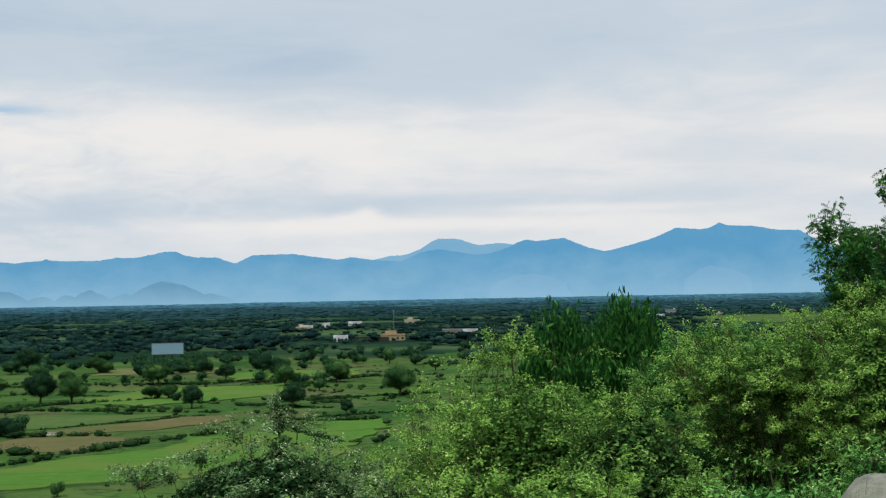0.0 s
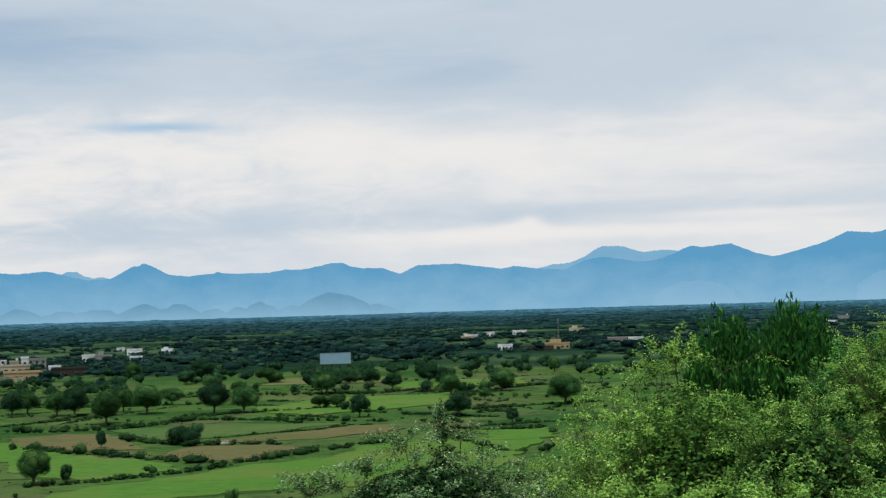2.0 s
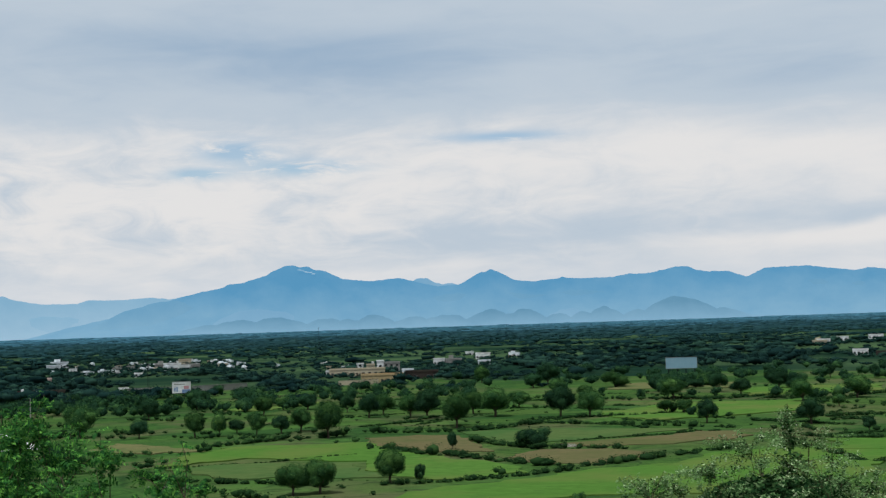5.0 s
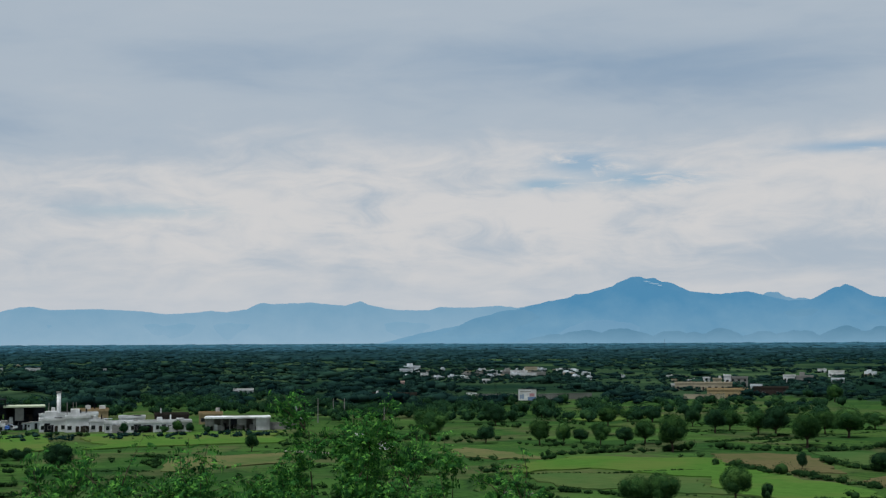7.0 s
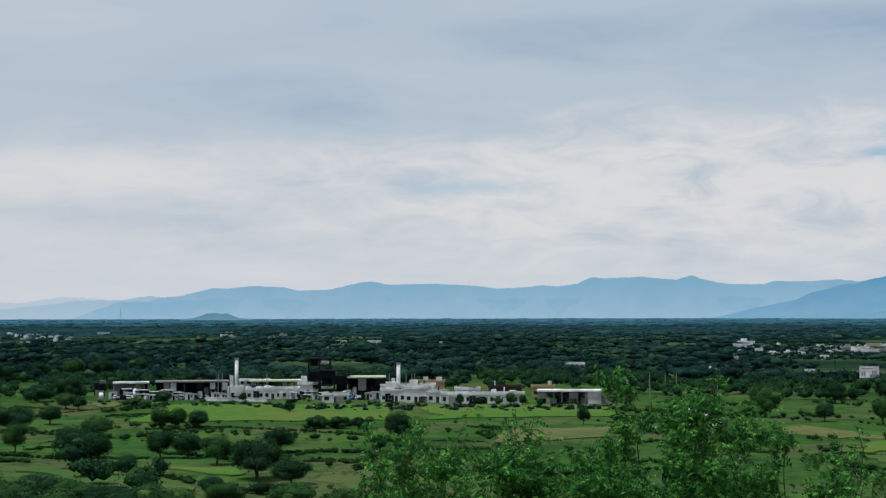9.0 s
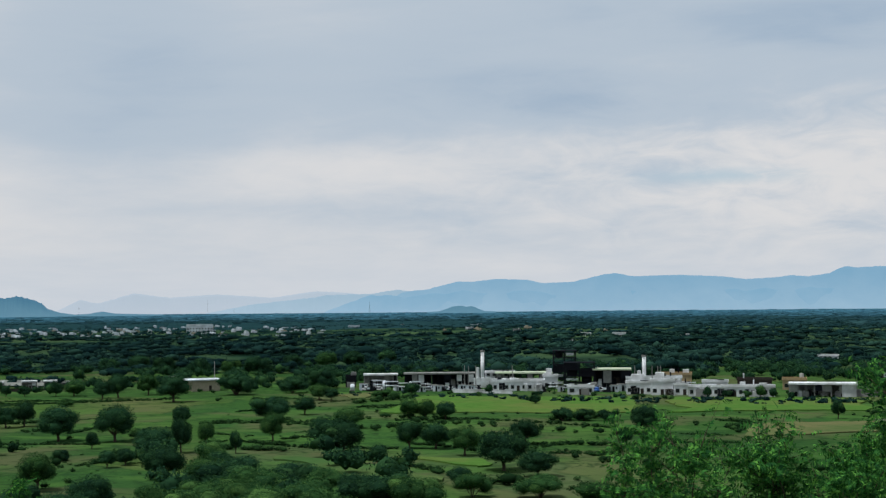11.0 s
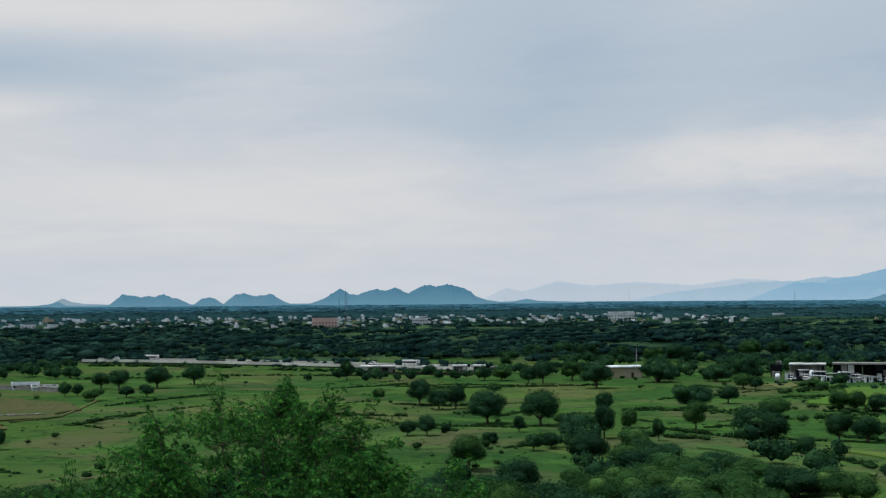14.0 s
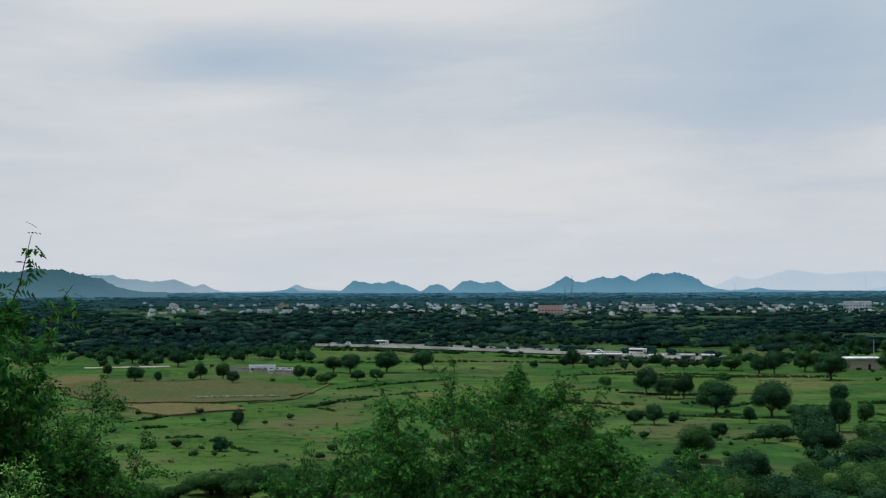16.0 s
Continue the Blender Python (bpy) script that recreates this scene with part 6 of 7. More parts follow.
shrub("leafy_shrub", "fresh green shrub at the lookout's edge", "shrub", -103.6, 9, deg(9, 6), high(-103.4, 9, -7.6), M_LEAF_FRESH, (0.05, 0.02), 6000, 24, 44, shoots=16, shoot_len=0.2, low=0.35)


def boulder(b, r, w, h, seed):
    bm = bmesh.new()
    bmesh.ops.create_icosphere(bm, subdivisions=4, radius=0.5)
    for v in bm.verts:
        n = v.co.normalized()
        k = 1 + 0.22 * noise.noise(n * 1.6 + Vector((seed, 0, 0))) + 0.07 * noise.noise(n * 5) + 0.025 * noise.noise(n * 14)
        z = 0.5 * math.copysign(abs(n.z) ** 0.6, n.z)                # flat-topped, steep-sided
        v.co = Vector((v.co.x * w * k, v.co.y * w * 0.8 * k, max(-0.25, z) * h * (0.9 + 0.1 * k)))
    at = spot(b, r)
    ob = part("boulder", bm, M_STONE)
    smooth(ob.data)
    ob.matrix_world = pose(at.x, at.y, at.z + 0.15 * h, 0, 8, seed * 40)
    tagged(ob, "weathered grey boulder among herbs and grass", "rock")


boulder(16.9, 7.4, 0.9, high(17, 7.4, -7.0) / 0.68, 1)


def grass_tuft(b, r, n, tall, spread_, seed):
    g = np.random.default_rng(seed)
    at = spot(b, r)
    p = np.array(at) + g.normal(size=(n, 3)) * [spread_, spread_, 0]
    a = g.uniform(0, 6.28, n)
    ln = (np.array([np.cos(a), np.sin(a), np.zeros(n)]).T * g.uniform(0.1, 0.5, (n, 1)) + [0, 0, 1]) * tall * g.uniform(0.5, 1.2, (n, 1))
    side = np.array([-np.sin(a), np.cos(a), np.zeros(n)]).T * 0.006
    v = np.stack([p - side, p + side, p + ln * 0.6 + side * 0.7, p + ln], 1).reshape(-1, 3)
    tagged(new("grass", mesh_np("grass", v, np.arange(4 * n).reshape(-1, 4), M_LEAF_FRESH)), "tall green grass by the boulder", "grass", kind="stuff")


grass_tuft(14.6, 9.4, 700, 0.9, 0.5, 61)
grass_tuft(19.0, 8.6, 1500, 1.3, 0.4, 62)
grass_tuft(15.4, 7.0, 60, 1.2, 0.15, 63)

# ---------------------------------------------------------------- buildings
M_WHITE = grained("white_plaster", (0.52, 0.53, 0.53), (0.80, 0.81, 0.82), 1.2, rough=0.8, big=(0.36, 0.36, 0.35), bumps=0.2, dist=0.02)
M_LIME = grained("limewash", (0.52, 0.56, 0.60), (0.74, 0.77, 0.80), 1.2, rough=0.8, big=(0.40, 0.42, 0.44), bumps=0.2)
M_CREAM = grained("cream_plaster", (0.30, 0.26, 0.19), (0.44, 0.38, 0.28), 0.8, rough=0.85, big=(0.30, 0.26, 0.18), bumps=0.2)
M_OCHRE = grained("ochre_plaster", (0.24, 0.18, 0.10), (0.36, 0.28, 0.16), 0.8, rough=0.85, big=(0.30, 0.22, 0.12), bumps=0.2)
M_PINK = grained("pink_brick", (0.50, 0.34, 0.30), (0.62, 0.45, 0.40), 0.8, rough=0.9, big=(0.50, 0.38, 0.34), bumps=0.2)
M_BRICK = grained("dark_brick", (0.024, 0.020, 0.019), (0.052, 0.038, 0.034), 0.8, rough=0.95, big=(0.045, 0.044, 0.034), bumps=0.3)
M_CONC = grained("grey_concrete", (0.15, 0.15, 0.145), (0.27, 0.265, 0.25), 0.6, rough=0.9, big=(0.17, 0.17, 0.15), bumps=0.3)
M_PARAPET = grained("weathered_parapet", (0.44, 0.44, 0.41), (0.62, 0.61, 0.57), 0.6, rough=0.9, big=(0.36, 0.36, 0.33), bumps=0.3)
M_STEEL = grained("dark_steel", (0.008, 0.009, 0.012), (0.018, 0.019, 0.024), 1.5, rough=0.75, metal=0.0, big=(0.014, 0.015, 0.019), bumps=0.1)
M_SHEET = grained("pale_green_sheet", (0.34, 0.40, 0.26), (0.50, 0.55, 0.38), 0.5, rough=0.6, big=(0.40, 0.42, 0.30), bumps=0.1)
M_GLASS, _, _b = material("dark_window", 0.15)
_b.inputs["Base Color"].default_value = (0.015, 0.018, 0.02, 1)
M_PANEL = grained("blue_grey_panel", (0.13, 0.24, 0.30), (0.18, 0.29, 0.35), 0.4, rough=0.5, big=(0.15, 0.26, 0.32), bumps=0.05)
M_RED = grained("rust_red_paint", (0.12, 0.02, 0.015), (0.22, 0.04, 0.03), 1.0, rough=0.6, bumps=0.1)
M_BLUE = grained("blue_paint", (0.02, 0.07, 0.25), (0.04, 0.13, 0.36), 1.0, rough=0.6, bumps=0.1)
M_INK = grained("printed_blue", (0.09, 0.15, 0.28), (0.16, 0.24, 0.38), 1.0, rough=0.6, bumps=0.05)
M_PINKISH = grained("printed_pink", (0.30, 0.14, 0.16), (0.42, 0.22, 0.24), 1.0, rough=0.6, bumps=0.05)
M_ROAD = grained("pale_track", (0.26, 0.24, 0.20), (0.42, 0.39, 0.33), 0.4, rough=0.95, big=(0.22, 0.20, 0.15), bumps=0.3)
M_TYRE = grained("rubber", (0.015, 0.015, 0.015), (0.03, 0.03, 0.03), 8, rough=0.9, bumps=0.1)
M_ASPHALT = grained("asphalt", (0.04, 0.04, 0.042), (0.07, 0.07, 0.07), 1.0, rough=0.9, bumps=0.3)


def window_into(parent, x, y, z, w, h):
    """A window with frame, pane and sill in a wall that faces -y at depth y."""
    bm = bmesh.new()
    t = 0.09
    for x0, x1, z0, z1 in ((-w / 2 - t, -w / 2, -t, h + t), (w / 2, w / 2 + t, -t, h + t), (-w / 2, w / 2, h, h + t), (-w / 2, w / 2, -t, 0)):
        box(bm, x + x0, y - 0.08, z + z0, x + x1, y + 0.05, z + z1)
    fr = part("window", bm, M_CONC, parent)
    part("pane", box(bmesh.new(), x - w / 2, y - 0.03, z, x + w / 2, y + 0.04, z + h), M_GLASS, fr)


house_spots = []


def block_house(name, at, w, d, h, mat, label, windows=3, tank=False, upper=0.0, door=True, category="house", group=""):
    """A flat-roofed rendered house: walls, roof slab with parapet, windows, a door, maybe a room on the roof and a water tank."""
    b, r = at
    x, y = polar(b, r)
    house_spots.append((b, r, w, h))
    root = thing(name, (x, y, ground_z(x, y) - 0.1), label, category, group, turn=-b)
    part("wall", box(bmesh.new(), -w / 2, 0, -0.5, w / 2, d, h), mat, root)
    bm = box(bmesh.new(), -w / 2 - 0.25, -0.25, h, w / 2 + 0.25, d + 0.25, h + 0.18)
    for x0, y0, x1, y1 in ((-w / 2 - 0.2, -0.2, w / 2 + 0.2, 0), (-w / 2 - 0.2, d, w / 2 + 0.2, d + 0.2), (-w / 2 - 0.2, 0, -w / 2, d), (w / 2, 0, w / 2 + 0.2, d)):
        box(bm, x0, y0, h + 0.18, x1, y1, h + 0.75)
    part("roof", bm, mat, root)
    for i in range(windows):
        u = -w / 2 + w * (i + 0.5) / windows
        if door and i == windows // 2:
            part("door", box(bmesh.new(), u - 0.55, -0.06, 0, u + 0.55, 0.05, 2.1), M_BRICK, root)
        else:
            window_into(root, u, 0, 1.0, min(1.5, w / windows * 0.5), 1.2)
        if h > 5:
            window_into(root, u, 0, 4.2, min(1.5, w / windows * 0.5), 1.2)
    if name == "works_building":
        works_clutter(root, w, d, h, max(4, int(w / 2.2)), int(w * 100))
    if upper:
        part("roof_room", box(bmesh.new(), -w * 0.3, d * 0.3, h + 0.18, -w * 0.3 + w * upper, d * 0.8, h + 2.9), mat, root)
    if tank:
        bm = cyl(bmesh.new(), (w * 0.3, d * 0.5, h + 0.9), (w * 0.3, d * 0.5, h + 2.2), 0.75, seg=12)
        for sx in (-0.5, 0.5):
            box(bm, w * 0.3 + sx - 0.1, d * 0.5 - 0.5, h + 0.18, w * 0.3 + sx + 0.1, d * 0.5 + 0.5, h + 0.95)
        part("water_tank", bm, M_WHITE, root)
    return root


def works_clutter(root, w, d, h, n, seed):
    """Roof boxes, ducts, lean-tos and dark panels, painted as shaded doorways, that break up a works building."""
    g = random.Random(seed)
    for _ in range(n):
        u, k = g.uniform(-w * 0.45, w * 0.42), g.random()
        bw, bh = g.uniform(0.8, 2.6), g.uniform(0.5, 1.8)
        if k < 0.35:
            part("roof_box", box(bmesh.new(), u, d * 0.2, h + 0.18, u + bw, d * 0.2 + 2, h + 0.18 + bh, 0.05), g.choice((M_WHITE, M_STEEL, M_CONC)), root)
        elif k < 0.55:
            part("duct", cyl(bmesh.new(), (u, d * 0.3, h), (u, d * 0.3, h + 1.2 + bh), 0.22, seg=8), g.choice((M_WHITE, M_STEEL)), root)
        elif k < 0.82:
            # near-black panel on the closed wall, coloured as a shaded opening
            part("doorway", box(bmesh.new(), u, -0.07, 0, u + bw, 0.05, min(h - 0.4, 2.3 + g.random())), M_STEEL, root)
        else:
            part("lean_to", box(bmesh.new(), u, -1.6, 0, u + bw * 1.3, -0.01, min(h - 0.3, 1.6 + bh * 0.6)), g.choice((M_WHITE, M_CONC, M_BRICK)), root)


def open_shed(at, w, d, h, label, roof_mat=None, bays=6, back=True, post_mat=None, end_wall=False):
    """A long shed: roof on posts, open to the front, a wall behind."""
    b, r = at
    x, y = polar(b, r)
    root = thing("open_shed", (x, y, ground_z(x, y) - 0.1), label, "shed", turn=-b)
    bm = box(bmesh.new(), -w / 2 - 0.4, -0.6, h, w / 2 + 0.4, d + 0.3, h + 0.35)
    box(bm, -w / 2 - 0.4, -0.75, h - 0.1, w / 2 + 0.4, -0.6, h + 0.42)
    part("roof", bm, roof_mat or M_SHEET, root)
    for i in range(bays + 1):
        u = -w / 2 + w * i / bays
        part("post", box(bmesh.new(), u - 0.18, 0, -0.4, u + 0.18, 0.36, h), post_mat or M_CONC, root)
    g = random.Random(int(w * 100))
    for i in range(int(w / 0.7)):
        u, bw, bh = g.uniform(-w * 0.48, w * 0.44), g.uniform(0.5, 2.2), g.uniform(0.6, h * 0.6)
        part("stored_crate", box(bmesh.new(), u, g.uniform(0.5, d * 0.5), -0.1, u + bw, d * 0.6, bh, 0.04), g.choice((M_WHITE, M_STEEL, M_CONC, M_WHITE, M_STEEL, M_BRICK)), root)
    for i in range(bays):
        if g.random() < 0.45:
            u = -w / 2 + w * i / bays
            part("cladding", box(bmesh.new(), u + 0.2, 0.05, h * g.uniform(0.3, 0.6), u + w / bays - 0.2, 0.2, h - 0.3), g.choice((M_WHITE, M_STEEL, M_CONC)), root)
    # back wall coloured near-black for the shade inside, grey under white roofs
    if back:
        part("wall", box(bmesh.new(), -w / 2, d - 0.3, -0.4, w / 2, d, h), M_CONC if roof_mat is M_WHITE else M_STEEL, root)
    if end_wall:
        part("wall", box(bmesh.new(), w / 2 - 4.5, -0.1, -0.4, w / 2, 0.2, h), M_WHITE, root)
    return root


def chimney(at, h, rad, label):
    b, r = at
    x, y = polar(b, r)
    root = thing("chimney", (x, y, ground_z(x, y) - 0.2), label, "chimney", "white chimneys", turn=-b)
    part("shaft", smooth_bm(cyl(bmesh.new(), (0, 0, 0), (0, 0, h), rad, rad * 0.85, 16)), M_WHITE, root)
    part("cap", cyl(bmesh.new(), (0, 0, h - 0.5), (0, 0, h + 0.15), rad * 1.1, seg=16), M_CONC, root)
    part("flue", cyl(bmesh.new(), (-rad * 2.4, 0.3, 0), (-rad * 2.4, 0.3, h * 0.55), rad * 0.9, seg=14), M_WHITE, root)
    part("base", box(bmesh.new(), -rad * 4.5, -1.2, 0, rad * 3.5, 3.0, h * 0.27), M_WHITE, root)
    bm = bmesh.new()
    for k in range(int(h / 0.5)):
        box(bm, rad - 0.05, -0.25, 0.5 * k, rad + 0.1, 0.25, 0.5 * k + 0.06)
    part("ladder", bm, M_STEEL, root)


def process_tower(at, w, d, h, levels, label, seed):
    """An industrial frame of dark columns, beams, braces and plant on its decks."""
    rr = random.Random(seed)
    b, r = at
    x, y = polar(b, r)
    root = thing("process_tower", (x, y, ground_z(x, y) - 0.1), label, "industrial tower", turn=-b)
    nx = max(2, int(w / 4))
    for i in range(nx + 1):
        for yy in (0, d):
            u = -w / 2 + w * i / nx
            part("column", box(bmesh.new(), u - 0.25, yy - 0.25, 0, u + 0.25, yy + 0.25, h), M_STEEL, root)
    for k in range(1, levels + 1):
        z = h * k / levels
        part("deck", box(bmesh.new(), -w / 2 - 0.4, -0.5, z - 0.25, w / 2 + 0.4, d + 0.5, z), M_STEEL, root)
        bm = bmesh.new()
        for yy in (-0.45, d + 0.45):
            for q in (0.5, 1.0):
                box(bm, -w / 2 - 0.4, yy - 0.04, z + q, w / 2 + 0.4, yy + 0.04, z + q + 0.07)
        part("railing", bm, M_STEEL, root)
        for i in range(nx):
            u0, u1 = -w / 2 + w * i / nx, -w / 2 + w * (i + 1) / nx
            kind = rr.random()
            if kind < 0.1:
                part("panel", box(bmesh.new(), u0 + 0.3, 0.1, z - h / levels, u1 - 0.3, 0.35, z - 0.3), M_STEEL, root)
            elif kind < 0.45:
                part("panel", box(bmesh.new(), u0 + 0.6, -0.05, z - h / levels + 0.8, u1 - 0.6, 0.2, z - 0.9), M_WHITE, root, "pale cladding panel")
            elif kind < 0.8:
                part("vessel", smooth_bm(cyl(bmesh.new(), ((u0 + u1) / 2, d / 2, z - h / levels), ((u0 + u1) / 2, d / 2, z - 0.4), (u1 - u0) * 0.35, seg=12)), M_STEEL, root)
            part("brace", cyl(bmesh.new(), (u0, 0, z - h / levels), (u1, 0, z - 0.25), 0.1, seg=5), M_STEEL, root)


def wall_run(name, p, q, h, mat, label, thick=0.35, gaps=0, category="wall"):
    """A free-standing wall between two places, coping on top."""
    (x0, y0), (x1, y1) = polar(*p), polar(*q)
    ln = math.hypot(x1 - x0, y1 - y0)
    z = min(ground_z(x0, y0), ground_z(x1, y1))
    root = thing(name, (x0, y0, z - 0.1), label, category, turn=math.degrees(math.atan2(y1 - y0, x1 - x0)))
    n = max(1, int(ln / 12))
    for i in range(n):
        a, b_ = ln * i / n, ln * (i + 1) / n
        if gaps and i % gaps == gaps - 1:
            continue
        part("wall_panel", box(bmesh.new(), a, 0, -0.6, b_ - 0.15, thick, h), mat, root)
    part("coping", box(bmesh.new(), 0, -0.08, h, ln, thick + 0.08, h + 0.14), mat, root)
    return root


def mast(at, h, label, mat=None, wide=1.6):
    """A lattice mast: four legs drawn together, rungs and cross-braces, an aerial at the top."""
    b, r = at
    x, y = polar(b, r)
    root = thing("radio_mast", (x, y, ground_z(x, y) - 0.1), label, "mast", "lattice masts", turn=-b)
    n = 5
    for k in range(n):
        z0, z1 = h * k / n, h * (k + 1) / n
        w0, w1 = wide * (1 - 0.75 * k / n), wide * (1 - 0.75 * (k + 1) / n)
        paint = (M_RED if k % 2 else M_CONC) if mat is None else mat
        for sx, sy in ((-1, -1), (1, -1), (1, 1), (-1, 1)):
            part("leg", cyl(bmesh.new(), (sx * w0, sy * w0, z0), (sx * w1, sy * w1, z1), 0.11 if mat is None else 0.07, seg=4), paint, root)
        for sy in (-1, 1):
            for sx in (-1, 1):
                part("brace", cyl(bmesh.new(), (sx * w0, sy * w0, z0), (-sx * w1, sy * w1, z1), 0.06 if mat is None else 0.03, seg=4), paint, root)
    part("aerial", cyl(bmesh.new(), (0, 0, h), (0, 0, h * 1.12), 0.12, seg=5), M_STEEL, root)


def pole(at, h, label, arm=True):
    b, r = at
    x, y = polar(b, r)
    root = thing("utility_pole", (x, y, ground_z(x, y) - 0.2), label, "pole", "utility poles", turn=-b)
    part("post", cyl(bmesh.new(), (0, 0, 0), (0, 0, h), 0.2, 0.13, 8), M_CONC, root)
    if arm:
        part("crossarm", box(bmesh.new(), -1.1, -0.08, h - 0.7, 1.1, 0.08, h - 0.5), M_STEEL, root)


def billboard(at, w, h, lift, mat, label, bars=()):
    """A hoarding: posts, a backing frame with braces, the sheet; writing too small to read as bars."""
    b, r = at
    x, y = polar(b, r)
    root = thing("billboard", (x, y, ground_z(x, y) - 0.2), label, "billboard", turn=-b)
    part("sheet", box(bmesh.new(), -w / 2, -0.12, lift, w / 2, 0.0, lift + h), mat, root)
    bm = bmesh.new()
    for z in (lift - 0.1, lift + h):
        box(bm, -w / 2 - 0.1, -0.2, z, w / 2 + 0.1, 0.25, z + 0.1)
    for xx in (-w / 2 - 0.1, w / 2):
        box(bm, xx, -0.2, lift, xx + 0.1, 0.25, lift + h)
    part("frame", bm, M_CONC, root)
    for i in range(4):
        u = -w * 0.42 + w * 0.84 * i / 3
        part("post", cyl(bmesh.new(), (u, 0.3, 0), (u, 0.3, lift + h * 0.95), 0.22, seg=8), M_STEEL, root)
        part("brace", cyl(bmesh.new(), (u, 2.6, 0), (u, 0.3, lift + h * 0.7), 0.12, seg=6), M_STEEL, root)
    for x0, z0, x1, z1, m in bars:
        part("bar", box(bmesh.new(), x0 * w, -0.17, lift + z0 * h, x1 * w, -0.12, lift + z1 * h), m, root)


def vehicle(name, at, ln, wd, ht, mat, label, turn, lift=0.0, cab=False):
    """A parked vehicle: bevelled body, window band, four wheels."""
    b, r = at
    x, y = polar(b, r)
    root = thing(name, (x, y, ground_z(x, y) + lift), label, "vehicle", turn=turn)
    body = box(bmesh.new(), -ln / 2, -wd / 2, 0.35, ln / 2, wd / 2, ht if not cab else ht * 0.55, 0.12)
    if cab:
        box(body, -ln * 0.28, -wd * 0.44, ht * 0.5, ln * 0.25, wd * 0.44, ht, 0.15)
    part("body", body, mat, root)
    z0, z1 = (ht * 0.58, ht * 0.9) if cab else (ht * 0.5, ht * 0.78)
    k = 0.26 if cab else 0.47
    part("window", box(bmesh.new(), -ln * k, -wd / 2 - 0.01 if not cab else -wd * 0.45, z0, ln * k * 0.9, wd / 2 + 0.01 if not cab else wd * 0.45, z1), M_GLASS, root)
    for sx in (-0.32, 0.32):
        for sy in (-1, 1):
            part("wheel", cyl(bmesh.new(), (sx * ln, sy * wd * 0.5 - 0.1, 0.38), (sx * ln, sy * wd * 0.5 + 0.1, 0.38), 0.38, seg=12), M_TYRE, root)


def track(line, width, mat, label, name="track"):
    """A strip of road or trodden ground along a line."""
    bm = bmesh.new()
    pts = [Vector((*polar(b, r), 0)) for b, r in line]
    rows_ = []
    for i, p in enumerate(pts):
        d = (pts[min(i + 1, len(pts) - 1)] - pts[max(i - 1, 0)]).normalized()
        s = Vector((-d.y, d.x, 0)) * width / 2
        rows_.append([bm.verts.new((q.x, q.y, ground_z(q.x, q.y) + dz)) for q, dz in ((p - s, -0.4), (p - s, 0.32), (p + s, 0.32), (p + s, -0.4))])
    for a, c in zip(rows_, rows_[1:]):
        for k in range(3):
            bm.faces.new((a[k], a[k + 1], c[k + 1], c[k]))
    bmesh.ops.recalc_face_normals(bm, faces=bm.faces)
    tagged(part(name, bm, mat), label, "track", kind="structure")


# the hoardings
billboard((-11.33, 623), 13.6, 4.8, 6.3, M_PANEL, "large blue-grey roadside billboard seen from behind")
billboard((-31.79, 606), 7.8, 4.8, 3.5, M_WHITE, "white roadside billboard with blue and red printing",
          ((-0.4, 0.15, -0.32, 0.5, M_INK), (-0.28, 0.12, -0.2, 0.55, M_INK), (0.02, 0.0, 0.46, 0.3, M_INK), (0.12, 0.34, 0.4, 0.62, M_PINKISH), (-0.4, 0.74, 0.2, 0.82, M_CONC)))

# the works: chimneys, sheds and halls
chimney((-57.36, 521), 14.1, 0.75, "tall white round factory chimney")
chimney((-50.73, 514), 12.2, 0.8, "white round factory chimney with a square foot")
open_shed((-61.57, 529), 12.5, 8, 4.8, "white-framed open shed at the works", M_WHITE, 8, True, M_CONC)
block_house("works_building", (-62.80, 532), 3.9, 7, 3.9, M_STEEL, "dark small building at the works", 2)
open_shed((-60.03, 525), 9.9, 9, 5.2, "dark open shed with grey roof edge", M_CONC, 4, True, M_STEEL)
open_shed((-58.57, 523), 15.8, 9, 5.3, "long grey-roofed shed with open bays", M_CONC, 7, True, M_STEEL)
block_house("works_building", (-56.64, 527), 11.2, 8, 5.2, M_WHITE, "white works hall beside the chimney", 5)
block_house("works_building", (-55.89, 498), 18.7, 9, 3.5, M_WHITE, "long low white hall with small windows", 9)
open_shed((-55.66, 518), 20.8, 10, 5.5, "long open shed with pale green sheet roof", M_SHEET, 9, False, M_STEEL)
block_house("works_building", (-54.56, 510), 5.4, 6, 4.6, M_WHITE, "white annex building at the works", 2, upper=0.4)
process_tower((-53.37, 509), 10.8, 9, 9.8, 4, "dark steel process tower with pale panels", 3)
process_tower((-53.98, 531), 8.3, 8, 13.5, 5, "tall dark steel tower with a top deck", 4)
block_house("works_building", (-53.32, 476), 9.0, 6, 2.7, M_WHITE, "white block at the foot of the tower", 3)
open_shed((-52.04, 508), 13.3, 12, 7.1, "dark open shed with pale green roof", M_SHEET, 4, True, M_STEEL)
block_house("works_building", (-50.95, 478), 8.6, 7, 3.9, M_WHITE, "white works office with arched openings", 4, upper=0.5)
block_house("works_building", (-50.01, 474), 7.4, 7, 4.7, M_WHITE, "white works block with a dark doorway", 3, upper=0.4)
block_house("works_building", (-50.34, 507), 19.9, 8, 4.1, M_WHITE, "long white block behind the offices", 7)
block_house("works_building", (-49.50, 521), 12.4, 8, 4.7, M_OCHRE, "ochre rendered building at the works", 5)
block_house("works_building", (-49.25, 474), 4.7, 6, 3.5, M_WHITE, "white gatehouse block of the works", 2)
